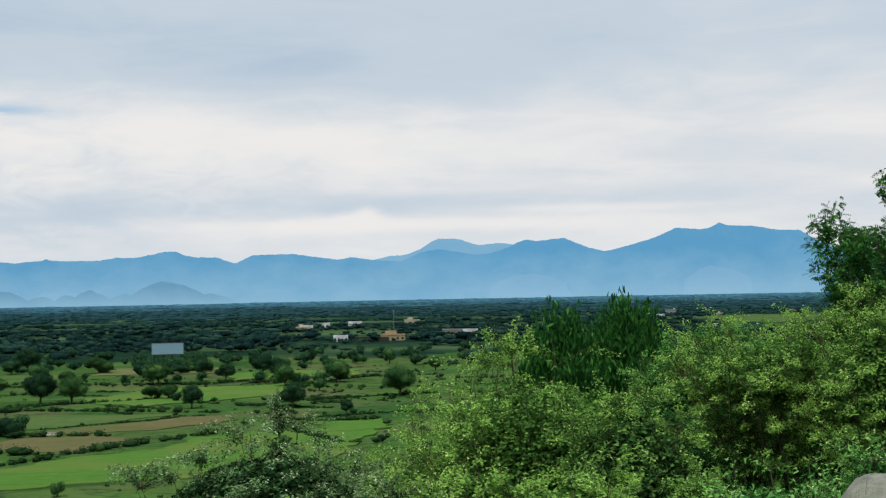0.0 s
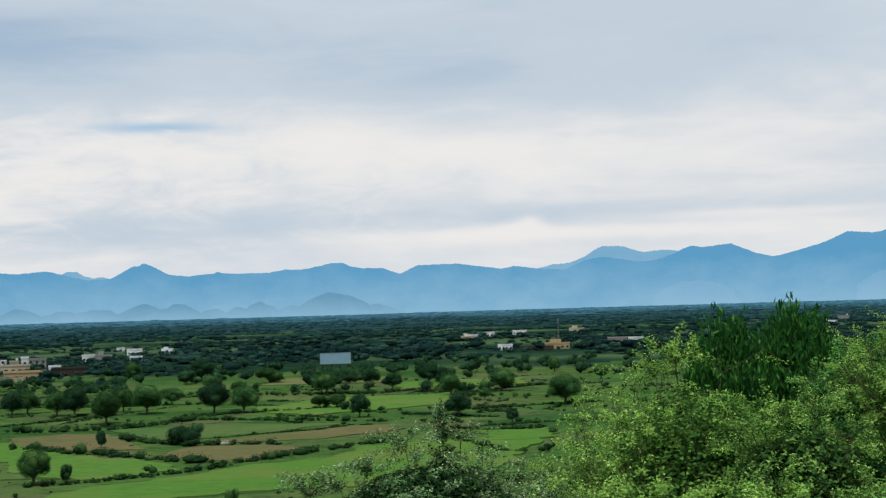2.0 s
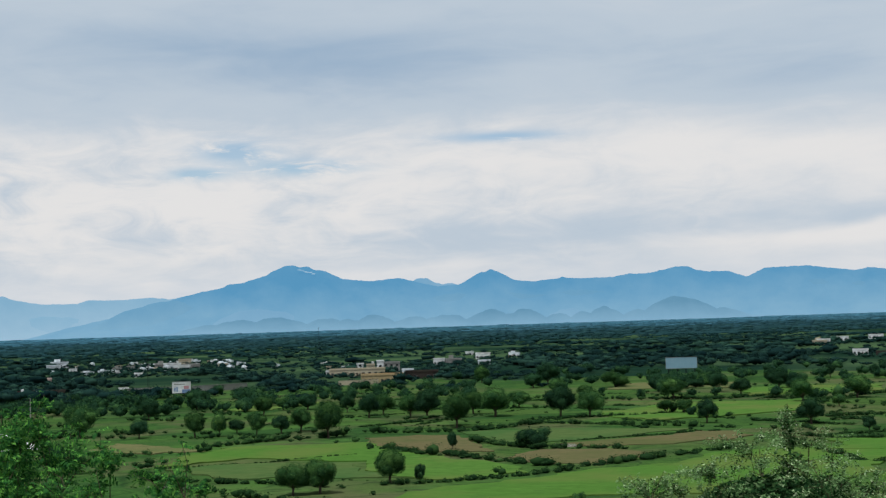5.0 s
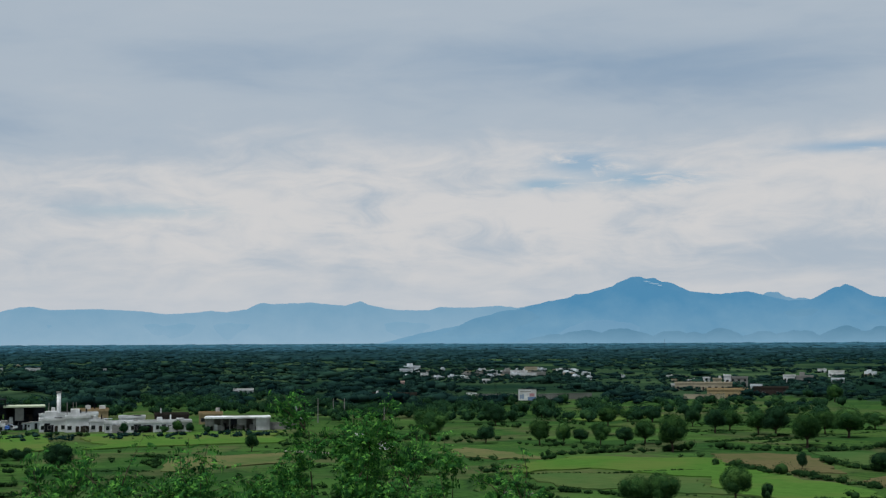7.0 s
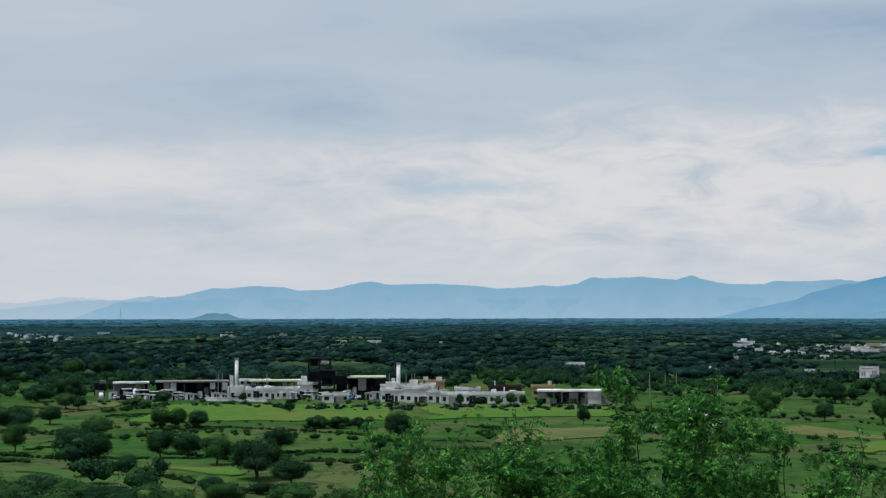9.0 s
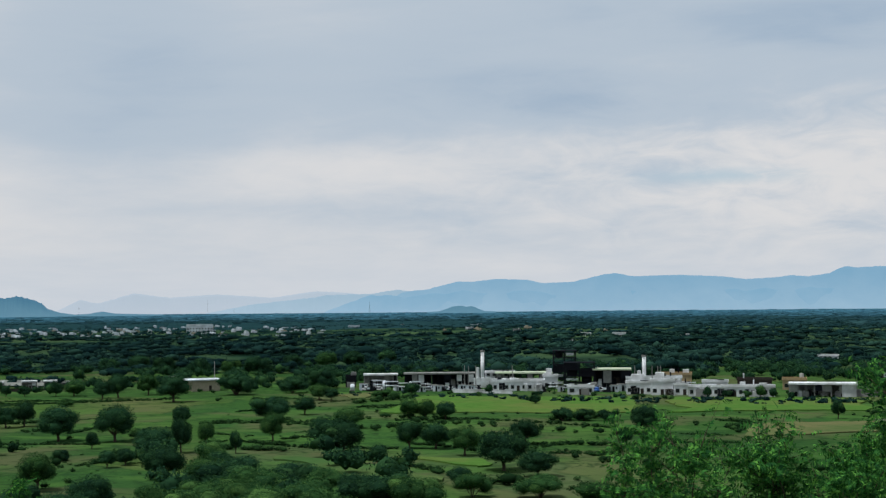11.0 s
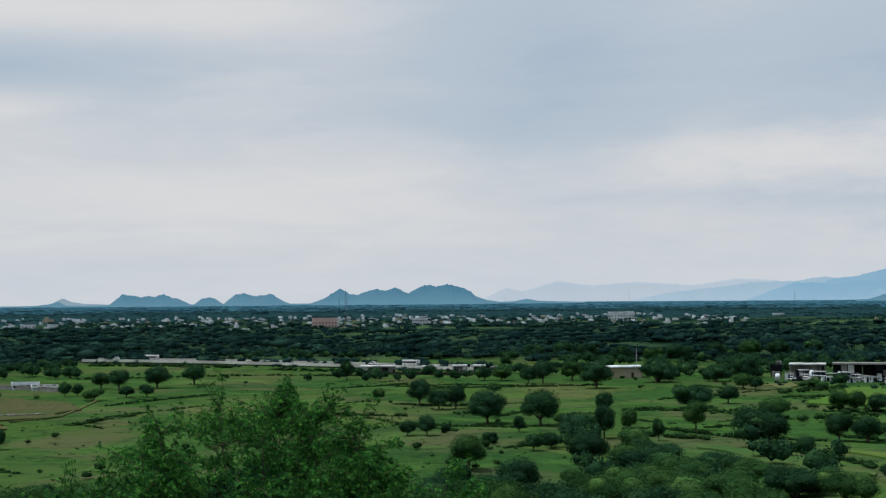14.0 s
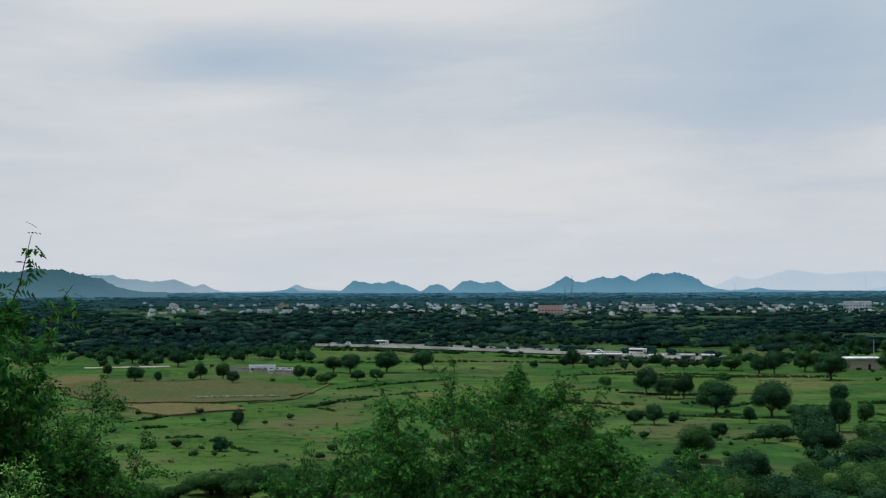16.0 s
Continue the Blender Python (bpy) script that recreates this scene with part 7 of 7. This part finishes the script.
block_house("works_building", (-47.24, 468), 28.0, 6, 3.1, M_WHITE, "very long low white building", 14)
block_house("works_building", (-46.32, 480), 11.4, 6, 4.9, M_BRICK, "dark brick upper storey building", 5)
block_house("works_building", (-47.88, 480), 8.6, 6, 4.1, M_WHITE, "white block with a grey roof", 4)
block_house("house", (-44.76, 507), 8.3, 8, 3.5, M_OCHRE, "ochre house with white water tanks", 3, True)
open_shed((-43.67, 469), 21.1, 9, 4.2, "long open market shed with flat white roof", M_WHITE, 8, True, M_CONC, True)
wall_run("boundary_wall", (-58.64, 492), (-56.13, 482), 1.3, M_WHITE, "low white wall round the works' yard")
wall_run("boundary_wall", (-42.41, 479), (-41.27, 474), 2.0, M_CONC, "grey boundary wall beside the shed")
for px in [(-58.10, 508), (-57.94, 507), (-57.64, 507), (-56.13, 505), (-51.11, 500), (-50.41, 500), (-50.18, 500), (-50.06, 500)]:
    pole(px, 9, "slender lamp post in the works' yard", False)
for i, px in enumerate([(-62.14, 508), (-61.91, 508), (-61.64, 507), (-60.07, 504), (-59.61, 503), (-59.10, 502), (-58.64, 502), (-52.67, 494), (-52.39, 494), (-52.11, 494), (-48.44, 493)]):
    vehicle("car", px, 4.3, 1.8, 1.5, (M_WHITE, M_STEEL, M_WHITE, M_BLUE)[i % 4], ("white car parked at the works", "dark car parked at the works", "white car parked at the works", "blue car parked at the works")[i % 4], 20 * i, 0, True)

def yard_unit(kind):
    """Small plant in the works' yard: a tank on a plinth, a cabin, a covered machine or a pipe rack."""
    label = ("white steel tank on a plinth in the works' yard", "small pale cabin in the works' yard", "dark covered machine in the works' yard", "dark pipe rack with pale pipes in the works' yard")[kind]
    root = thing(("storage_tank", "site_cabin", "machine", "pipe_rack")[kind], (0, 0, 0), label, ("tank", "cabin", "machine", "rack")[kind], "yard plant")
    if kind == 0:
        part("plinth", box(bmesh.new(), -1, -1, -0.2, 1, 1, 0.5, 0.03), M_CONC, root)
        part("shell", smooth_bm(cyl(bmesh.new(), (0, 0, 0.5), (0, 0, 3.4), 0.85, seg=14)), M_LIME, root)
        part("dome", cyl(bmesh.new(), (0, 0, 3.4), (0, 0, 3.8), 0.85, 0.2, 14), M_LIME, root)
    elif kind == 1:
        part("wall", box(bmesh.new(), -1.8, -1.1, -0.2, 1.8, 1.1, 2.3, 0.03), M_LIME, root)
        part("roof", box(bmesh.new(), -2.0, -1.3, 2.3, 2.0, 1.3, 2.45), M_CONC, root)
        part("door", box(bmesh.new(), -0.5, -1.16, 0, 0.4, -1.1, 2.0), M_STEEL, root)
        part("window", box(bmesh.new(), 0.8, -1.15, 1.0, 1.5, -1.1, 1.8), M_GLASS, root)
    elif kind == 2:
        part("body", box(bmesh.new(), -1.4, -0.9, -0.2, 1.4, 0.9, 1.7, 0.12), M_STEEL, root)
        part("hopper", cyl(bmesh.new(), (0.5, 0, 1.7), (0.5, 0, 2.9), 0.35, 0.9, 8), M_STEEL, root)
        part("cover", box(bmesh.new(), -1.3, -0.95, 0.8, -0.2, -0.9, 1.5), M_LIME, root)
    else:
        for u in (-2, 0, 2):
            part("post", box(bmesh.new(), u - 0.12, -0.12, -0.2, u + 0.12, 0.12, 3.6), M_STEEL, root)
        for z, m in ((2.0, M_LIME), (2.8, M_STEEL), (3.4, M_LIME)):
            part("pipe", cyl(bmesh.new(), (-2.4, -0.2, z), (2.4, -0.2, z), 0.16, seg=8), m, root)
    return root


yard_kinds, uy = [yard_unit(k) for k in range(4)], random.Random(12)
yard_seats = [(-62.74, 510), (-62.28, 509), (-62.00, 508), (-61.73, 507), (-61.41, 507), (-61.13, 506), (-60.81, 506), (-60.58, 505), (-60.35, 505), (-60.12, 504), (-59.89, 504), (-59.70, 503), (-59.43, 503), (-59.24, 503), (-58.96, 502), (-58.73, 502), (-58.45, 501), (-58.22, 501), (-57.85, 500), (-57.57, 500), (-57.06, 499), (-54.87, 496), (-54.40, 496), (-54.12, 496), (-53.79, 495), (-52.95, 495), (-52.62, 494), (-52.25, 494), (-51.97, 494), (-51.60, 494), (-51.32, 494), (-49.69, 493), (-48.90, 493)]
for i, (b, r) in enumerate(yard_seats):
    k = i if i < 4 else uy.randrange(4)
    c = yard_kinds[k] if i < 4 else copy_thing(yard_kinds[k], Matrix.Identity(4))
    rr_ = r - uy.uniform(-3, 5)
    x, y = polar(b, rr_)
    c.matrix_world = pose(x, y, ground_z(x, y), 0, 0, -b + uy.uniform(-15, 15)) @ Matrix.Diagonal((uy.uniform(0.7, 1.1), 1, uy.uniform(0.6, 1.15), 1))

# houses towards the works' far side
block_house("house", (-43.45, 767), 10.7, 10, 2.8, M_WHITE, "white house alone in the woods", 4)
block_house("house", (-44.25, 709), 2.9, 8, 3.5, M_CREAM, "small cream house in the woods", 2)

# village beyond the hoarding
block_house("house", (-23.62, 707), 21.5, 12, 4.0, M_OCHRE, "long ochre house with a flat pale roof", 7)
block_house("house", (-24.64, 812), 32.5, 8, 4.0, M_CREAM, "long pinkish house behind the ochre one", 9)
block_house("house", (-25.75, 822), 5.0, 6, 2.9, M_WHITE, "small white house beside the long one", 2)
block_house("house", (-23.68, 836), 4.2, 5, 7.6, M_WHITE, "narrow white tower room above the village", 1)
block_house("house", (-24.51, 868), 4.2, 5, 5.4, M_WHITE, "small white upper storey in the village", 1)
block_house("house", (-24.08, 871), 5.2, 5, 4.6, M_CREAM, "small cream house with a water tank", 2, True)
block_house("house", (-23.22, 848), 10.4, 6, 6.2, M_CONC, "grey-tan two-storey house in the village", 3)
wall_run("boundary_wall", (-25.42, 694), (-23.76, 694), 2.4, M_CREAM, "tan yard wall before the village")
block_house("house", (-21.98, 744), 17.7, 9, 3.8, M_BRICK, "long dark brick building beside the village", 5)
block_house("house", (-22.55, 800), 6.5, 6, 3.2, M_LIME, "small white house behind the brick building", 2)
block_house("works_building", (-37.27, 664), 21.2, 9, 3.8, M_BRICK, "long dark brick shed", 8)
wall_run("boundary_wall", (-34.03, 685), (-32.05, 684), 3.0, M_CONC, "grey concrete yard wall")
wall_run("boundary_wall", (-31.35, 684), (-29.14, 697), 3.0, M_CONC, "grey concrete yard wall")
block_house("house", (-34.08, 698), 4.6, 6, 2.3, M_WHITE, "small white gatehouse in a yard wall", 2)
wall_run("boundary_wall", (-42.83, 472), (-41.31, 472), 2.0, M_CONC, "low grey wall at the fields' edge")
process_tower((-41.19, 510), 4, 4, 7, 2, "rust-dark steel frame by the shed", 9)

# buildings in the first distance
block_house("house", (-2.15, 925), 16.5, 10, 3.6, M_OCHRE, "yellow building with a stepped roof", 5, False, 0.45)
wall_run("boundary_wall", (-3.72, 915), (-2.3, 905), 3.0, M_BRICK, "dark yard wall round the yellow building")
block_house("house", (-4.30, 930), 9.6, 8, 3.3, M_WHITE, "white house with a red roof edge", 4)
block_house("house", (1.06, 1031), 11.0, 9, 3.4, M_WHITE, "white house in the woods", 3)
block_house("house", (0.31, 1040), 14.5, 9, 3.4, M_CONC, "low grey house in the woods", 4)
block_house("house", (-20.65, 950), 11.0, 8, 4.2, M_CONC, "grey flat-roofed house in the woods", 3, False, 0.3)
block_house("house", (-21.25, 975), 8.0, 6, 4.0, M_WHITE, "white house in the woods", 3)
block_house("house", (-19.43, 1090), 11.5, 7, 4.2, M_WHITE, "white house in the woods", 4)
block_house("house", (-19.38, 946), 8.3, 6, 2.7, M_LIME, "low white house in the woods", 3)
block_house("house", (-36.78, 1150), 11.0, 7, 5.0, M_LIME, "white house above the village", 3)
block_house("house", (-34.19, 985), 6.7, 6, 3.2, M_WHITE, "white house in the village", 2)
block_house("house", (-31.74, 1060), 12.0, 7, 3.4, M_WHITE, "long white house in the village", 4)
block_house("house", (-37.16, 860), 9.0, 7, 3.6, M_PINK, "pinkish house at the village's edge", 3)
block_house("house", (-33.49, 940), 5.2, 5, 2.4, M_WHITE, "small white house in the village", 2)
block_house("house", (-30.10, 1080), 8.0, 6, 3.0, M_CREAM, "cream house in the village", 3)

# the pasture's farm and shed
block_house("farmhouse", (-92.37, 487), 8.4, 8, 1.2, M_WHITE, "low white farmhouse with a sloping yard wall", 4)
block_house("farmhouse", (-93.11, 496), 8.9, 8, 1.8, M_LIME, "white farmhouse at the pasture's edge", 4)
wall_run("boundary_wall", (-94.45, 507), (-91.87, 479), 1.6, M_CONC, "grey yard wall of the farm")
def flat_shed(at, w, d, h, label):
    """A plain rendered shed under a wide pale roof slab."""
    b, r = at
    x, y = polar(b, r)
    root = thing("shed", (x, y, ground_z(x, y) - 0.1), label, "shed", turn=-b + 14)
    part("wall", box(bmesh.new(), -w / 2, 0, -0.4, w / 2, d, h), M_CREAM, root)
    part("roof", box(bmesh.new(), -w / 2 - 1.6, -1.2, h, w / 2 + 1.2, d + 0.6, h + 0.5, 0.05), M_LIME, root, "pale overhanging roof slab")
    part("door", box(bmesh.new(), w * 0.1, -0.06, 0, w * 0.1 + 1.0, 0.04, 2.0), M_BRICK, root)


flat_shed((-68.69, 524), 10.5, 9, 3.9, "tan shed with a pale overhanging roof among trees")
pole((-68.36, 531), 10.9, "white pole beside the shed", False)
block_house("shed", (-70.07, 554), 2.7, 5, 3.6, M_CONC, "small tower-like hut among trees", 1, category="shed")

# the raised road: parapets on an embankment
def raised_road(line, deck, label):
    pts = [Vector((*polar(b, r), 0)) for b, r in line]
    root = thing("raised_road", (pts[0].x, pts[0].y, 0), label, "road", kind="structure")
    o = pts[0]
    bank, top = bmesh.new(), bmesh.new()
    rows_ = []
    for i, p in enumerate(pts):
        d = (pts[min(i + 1, len(pts) - 1)] - pts[max(i - 1, 0)]).normalized()
        s = Vector((-d.y, d.x, 0))
        q = p - o
        rows_.append((q, s))
    def strip(bm, prof):
        vs = [[bm.verts.new((q.x + s.x * u, q.y + s.y * u, z)) for u, z in prof] for q, s in rows_]
        for a, c in zip(vs, vs[1:]):
            for k in range(len(prof) - 1):
                bm.faces.new((a[k], a[k + 1], c[k + 1], c[k]))
        for e in (vs[0], vs[-1]):
            bm.faces.new(e)
        bmesh.ops.recalc_face_normals(bm, faces=bm.faces)
        return bm
    part("embankment", strip(bank, ((-7.4, -0.5), (-7.4, deck - 0.4), (8, deck - 0.4), (12, -0.5))), M_SCRUB, root, "overgrown dark bank")
    part("carriageway", strip(top, ((-7.5, deck - 0.4), (-7.5, deck), (7.5, deck), (7.5, deck - 0.4))), M_ASPHALT, root)
    for side in (-1, 1):
        part("parapet", strip(bmesh.new(), ((side * 7.5, deck - 0.5), (side * 7.5, deck + 0.8), (side * 7.9, deck + 0.8), (side * 7.9, deck - 0.5))), M_PARAPET, root)
    return root


raised_road([(-90.62, 712), (-88.21, 695), (-84.96, 664), (-81.68, 632), (-78.88, 608), (-76.55, 590), (-74.47, 577)], 1.1, "raised road with concrete parapets along the pasture")
vehicle("bus", (-77.64, 601), 8, 2.3, 2.7, M_WHITE, "white bus on the raised road", 42.3, 1.1)
vehicle("truck", (-88.20, 698), 7, 2.4, 2.6, M_WHITE, "white truck on the raised road", 54.7, 1.1)
vehicle("car", (-89.59, 707), 4.2, 1.8, 1.5, M_WHITE, "white car on the raised road", 54.7, 1.1, True)
vehicle("car", (-79.21, 614), 4.2, 1.8, 1.5, M_WHITE, "white car on the raised road", 42.3, 1.1, True)
open_shed((-79.0, 572), 14.0, 6, 2.5, "long roadside stall roof among trees", M_WHITE, 5, True)
open_shed((-76.9, 566), 5.5, 6, 2.5, "roadside stall roof among trees", M_WHITE, 2, True)
open_shed((-75.62, 556), 5.2, 6, 3.2, "roadside stall roof among trees", M_WHITE, 3, True)
open_shed((-74.82, 555), 4.5, 6, 3.2, "roadside stall roof among trees", M_WHITE, 2, True)
wall_run("field_wall", (-79.82, 561), (-74.47, 539), 1.0, M_BRICK, "dark low wall at the foot of the road", gaps=4)

# tracks, water and stones
track([(-100.18, 536), (-98.19, 538), (-96.84, 539)], 7, M_ROAD, "pale dirt road by the wood")
track([(-102.56, 436), (-101.26, 437)], 4, M_ROAD, "pale dirt road behind the tree")
track([(-93.66, 364), (-91.82, 375), (-90.89, 407), (-90.31, 435)], 0.6, M_STUBBLE, "trodden path over the pasture")
track([(-38.73, 443), (-38.06, 413), (-37.48, 387)], 2.6, M_WHITE, "white concrete field channel", "channel")
track([(-38.83, 380), (-37.48, 383)], 2.0, M_WHITE, "white concrete field channel", "channel")
track([(-38.04, 360), (-41.69, 378)], 1.5, M_ROAD, "pale path along a field")
track([(-16.26, 324), (-15.57, 325)], 1.5, M_ROAD, "pale path along a field")


def rubble(line, label, n, size, seed, lift=0.15):
    g = random.Random(seed)
    bm = bmesh.new()
    for _ in range(n):
        k = g.randrange(len(line) - 1)
        p, q = Vector(polar(*line[k])), Vector(polar(*line[k + 1]))
        s = p.lerp(q, g.random()) + Vector((g.gauss(0, 0.8), g.gauss(0, 0.8)))
        w = size * g.uniform(0.4, 1.2)
        m = Matrix.LocRotScale((s.x, s.y, ground_z(s.x, s.y) + w * 0.3 + lift), Euler((g.uniform(-0.4, 0.4), g.uniform(-0.4, 0.4), g.uniform(0, 3))), (w, w * 0.8, w * 0.7))
        bmesh.ops.create_icosphere(bm, subdivisions=1, radius=0.6, matrix=m)
    tagged(part("rubble", bm, M_STONE), label, "stones", kind="stuff")


rubble([(-95.71, 381), (-94.12, 381), (-92.28, 381)], "fallen dry-stone wall in the pasture", 150, 0.6, 1, 0.40)
rubble([(-32.74, 270), (-32.02, 266), (-31.10, 267)], "heap of pale stones at a field corner", 140, 0.7, 2)
rubble([(-16.36, 326), (-15.76, 325)], "pale stones on a bank", 30, 0.6, 3)

# masts and poles
mast((-80.33, 1320), 36.7, "red and white lattice radio mast in the town")
mast((-80.61, 1392), 28.5, "dark lattice mast in the town", M_STEEL)
mast((-68.65, 3368), 40, "far lattice mast on the horizon", M_STEEL, 2.0)
mast((-67.58, 3322), 22, "far lattice mast on the horizon", M_STEEL, 2.0)
mast((-73.74, 3890), 26, "far lattice mast on the horizon", M_STEEL, 2.0)
mast((-62.03, 3404), 34, "far lattice mast on the horizon", M_STEEL, 2.0)
mast((-2.10, 985), 20, "thin grey lattice mast behind the yellow building", M_CONC, 0.6)
mast((-26.18, 1330), 25.5, "thin grey lattice mast over the woods", M_STEEL, 0.9)
mast((-41.02, 666), 13.6, "dark lattice mast over the woods", M_STEEL, 0.8)
mast((-33.10, 724), 17.8, "thin lattice mast by the village", M_STEEL, 0.5)
mast((-62.03, 2150), 29.9, "far lattice mast over the woods", M_STEEL, 1.5)
for px in [(-37.69, 490), (-40.41, 507)]:
    pole(px, 9, "grey concrete utility pole")
for px in [(-39.33, 527), (-39.78, 527)]:
    pole(px, 8, "grey concrete utility pole")

# the town in the distance
block_house("apartment_block", (-81.2, 1490), 27.0, 16, 9.4, M_PINK, "pink brick apartment block in the town", 8, category="building")
block_house("apartment_block", (-68.97, 1800), 33.6, 18, 9.6, M_LIME, "large white institution building in the town", 9, category="building")
block_house("apartment_block", (-77.27, 1574), 18.0, 14, 7.1, M_LIME, "white building with a raised end", 6, upper=0.25, category="building")


def town(rows_, label, group, seed, mats, rise=1.0):
    g = random.Random(seed)
    kinds = {}
    for b0, b1, d0, d1, n, size in rows_:
        for _ in range(n):
            b, dip = g.uniform(b0, b1), g.uniform(d0, d1)
            k = g.randrange(6)
            at = (b, dip_range(dip))
            s = size * g.uniform(0.6, 1.3)
            if k not in kinds:
                kinds[k] = block_house("house", at, 11 + k, 9, 3.6 if k % 2 else 4.8, mats[k % 5], label, 3 + k % 2, k == 2, 0.35 if k in (1, 4) else 0.0, group=group)
                continue
            x, y = polar(*at)
            c = copy_thing(kinds[k], Matrix.Identity(4))
            house_spots.append((*at, 12 * s, 3.6 * s))
            c.matrix_world = pose(x, y, ground_z(x, y) - 0.1, 0, 0, -b + g.uniform(-20, 20)) @ Matrix.Diagonal((s * g.uniform(0.8, 1.3), s, rise * s * g.uniform(0.5, 0.9), 1))


town(((-98, -90, 0.8, 1.1, 40, 0.45), (-90, -78, 0.72, 1.2, 100, 0.42), (-78, -64, 0.66, 1.1, 90, 0.45), (-85, -79, 0.75, 1.2, 20, 0.45), (-64, -56, 0.6, 0.9, 6, 0.7)), "white flat-roofed house of the distant town", "town houses", 5, (M_LIME, M_LIME, M_WHITE, M_CONC, M_CREAM), 1.0)
town(((-36.8, -30, 1.28, 1.65, 52, 0.34), (-34.5, -31.5, 1.32, 1.6, 22, 0.34), (-26, -22.5, 1.55, 1.9, 8, 0.42), (-20, -18, 1.35, 1.55, 5, 0.4)), "small pale village house among trees", "village houses", 6, (M_CREAM, M_CONC, M_WHITE, M_CONC, M_LIME), 1.6)
town(((-7.5, 0, 1.2, 1.6, 6, 0.35), (8, 17, 0.9, 1.5, 10, 0.5), (-60, -44, 0.8, 1.5, 10, 0.6)), "small pale house scattered in the woods", "woodland houses", 7, (M_WHITE, M_CREAM, M_CONC, M_WHITE, M_CREAM), 1.7)



def far_roofs(rows_, label, seed):
    """The town's further houses, small flat-roofed blocks with a stair room."""
    g = random.Random(seed)
    bm = bmesh.new()
    for b0, b1, d0, d1, n in rows_:
        for _ in range(n):
            b, r = g.uniform(b0, b1), dip_range(g.uniform(d0, d1))
            x, y = polar(b, r)
            m = pose(x, y, ground_z(x, y) - 0.1, 0, 0, -b + g.uniform(-25, 25))
            w, d, h = g.uniform(2.5, 8), g.uniform(3, 6), g.uniform(1.6, 3.6)
            for x0, y0, x1, y1, z0, z1 in ((-w / 2, 0, w / 2, d, 0, h), (-w / 2 + 0.4, 1, -w / 2 + 0.4 + w * 0.55, d - 0.5, h, h + 0.8)):
                bmesh.ops.create_cube(bm, size=1, matrix=m @ Matrix.LocRotScale(((x0 + x1) / 2, (y0 + y1) / 2, (z0 + z1) / 2), None, (x1 - x0, y1 - y0, z1 - z0)))
    tagged(part("far_houses", bm, M_LIME), label, "houses", kind="stuff")


far_roofs(((-98, -64, 0.66, 1.15, 130), (-88, -70, 0.7, 1.0, 40), (-35.5, -28, 1.3, 1.7, 14)), "crowded white houses of the distant town and village", 31)


# trees round the houses, before and between them
yard_rows, yg = [], random.Random(9)
for b, r, w, h in house_spots:
    if r < 640 or b < -56:
        continue
    for _ in range(13):
        rr_ = r - yg.uniform(-9, 14)
        x, y = polar(b + math.degrees(yg.uniform(-0.8, 0.8) * w / r), rr_)
        tall = max(h, 2.6) * yg.uniform(0.4, 1.05)
        yard_rows.append((x, y, ground_z(x, y) - 0.2, tall * yg.uniform(1.1, 1.9), tall))
road_line = [(-90.62, 699), (-88.21, 676), (-84.96, 646), (-81.68, 616), (-78.88, 593), (-76.55, 576), (-74.47, 563)]
for (b, r), (b2, r2) in zip(road_line, road_line[1:]):
    for _ in range(26):
        k, side = yg.random(), yg.random() < 0.55
        rr_ = r + (r2 - r) * k + (-yg.uniform(5, 16) if side else yg.uniform(16, 40))
        x, y = polar(b + (b2 - b) * k, rr_)
        if side and noise.noise((x * 0.03, y * 0.03, 2)) < -0.05:
            continue
        tall = yg.uniform(1.2, 2.8) if side else yg.uniform(3, 6)
        yard_rows.append((x, y, ground_z(x, y) - 0.2, tall * yg.uniform(1.2, 2.0), tall))
works_line = [(-63.17, 491), (-58.22, 472), (-53.56, 450), (-48.90, 445), (-45.22, 444), (-42.06, 454)]
for (b, r), (b2, r2) in zip(works_line, works_line[1:]):
    for _ in range(22):
        k = yg.random()
        x, y = polar(b + (b2 - b) * k, r + (r2 - r) * k + yg.uniform(-16, 3))
        tall = yg.uniform(0.5, 2.2)
        yard_rows.append((x, y, ground_z(x, y) - 0.1, tall * yg.uniform(1.2, 2.4), tall))
wood_mesh("yard_trees", yard_rows, 1, 3, M_WOOD, "dark trees round the houses and the road", 17, 6, 0.9)
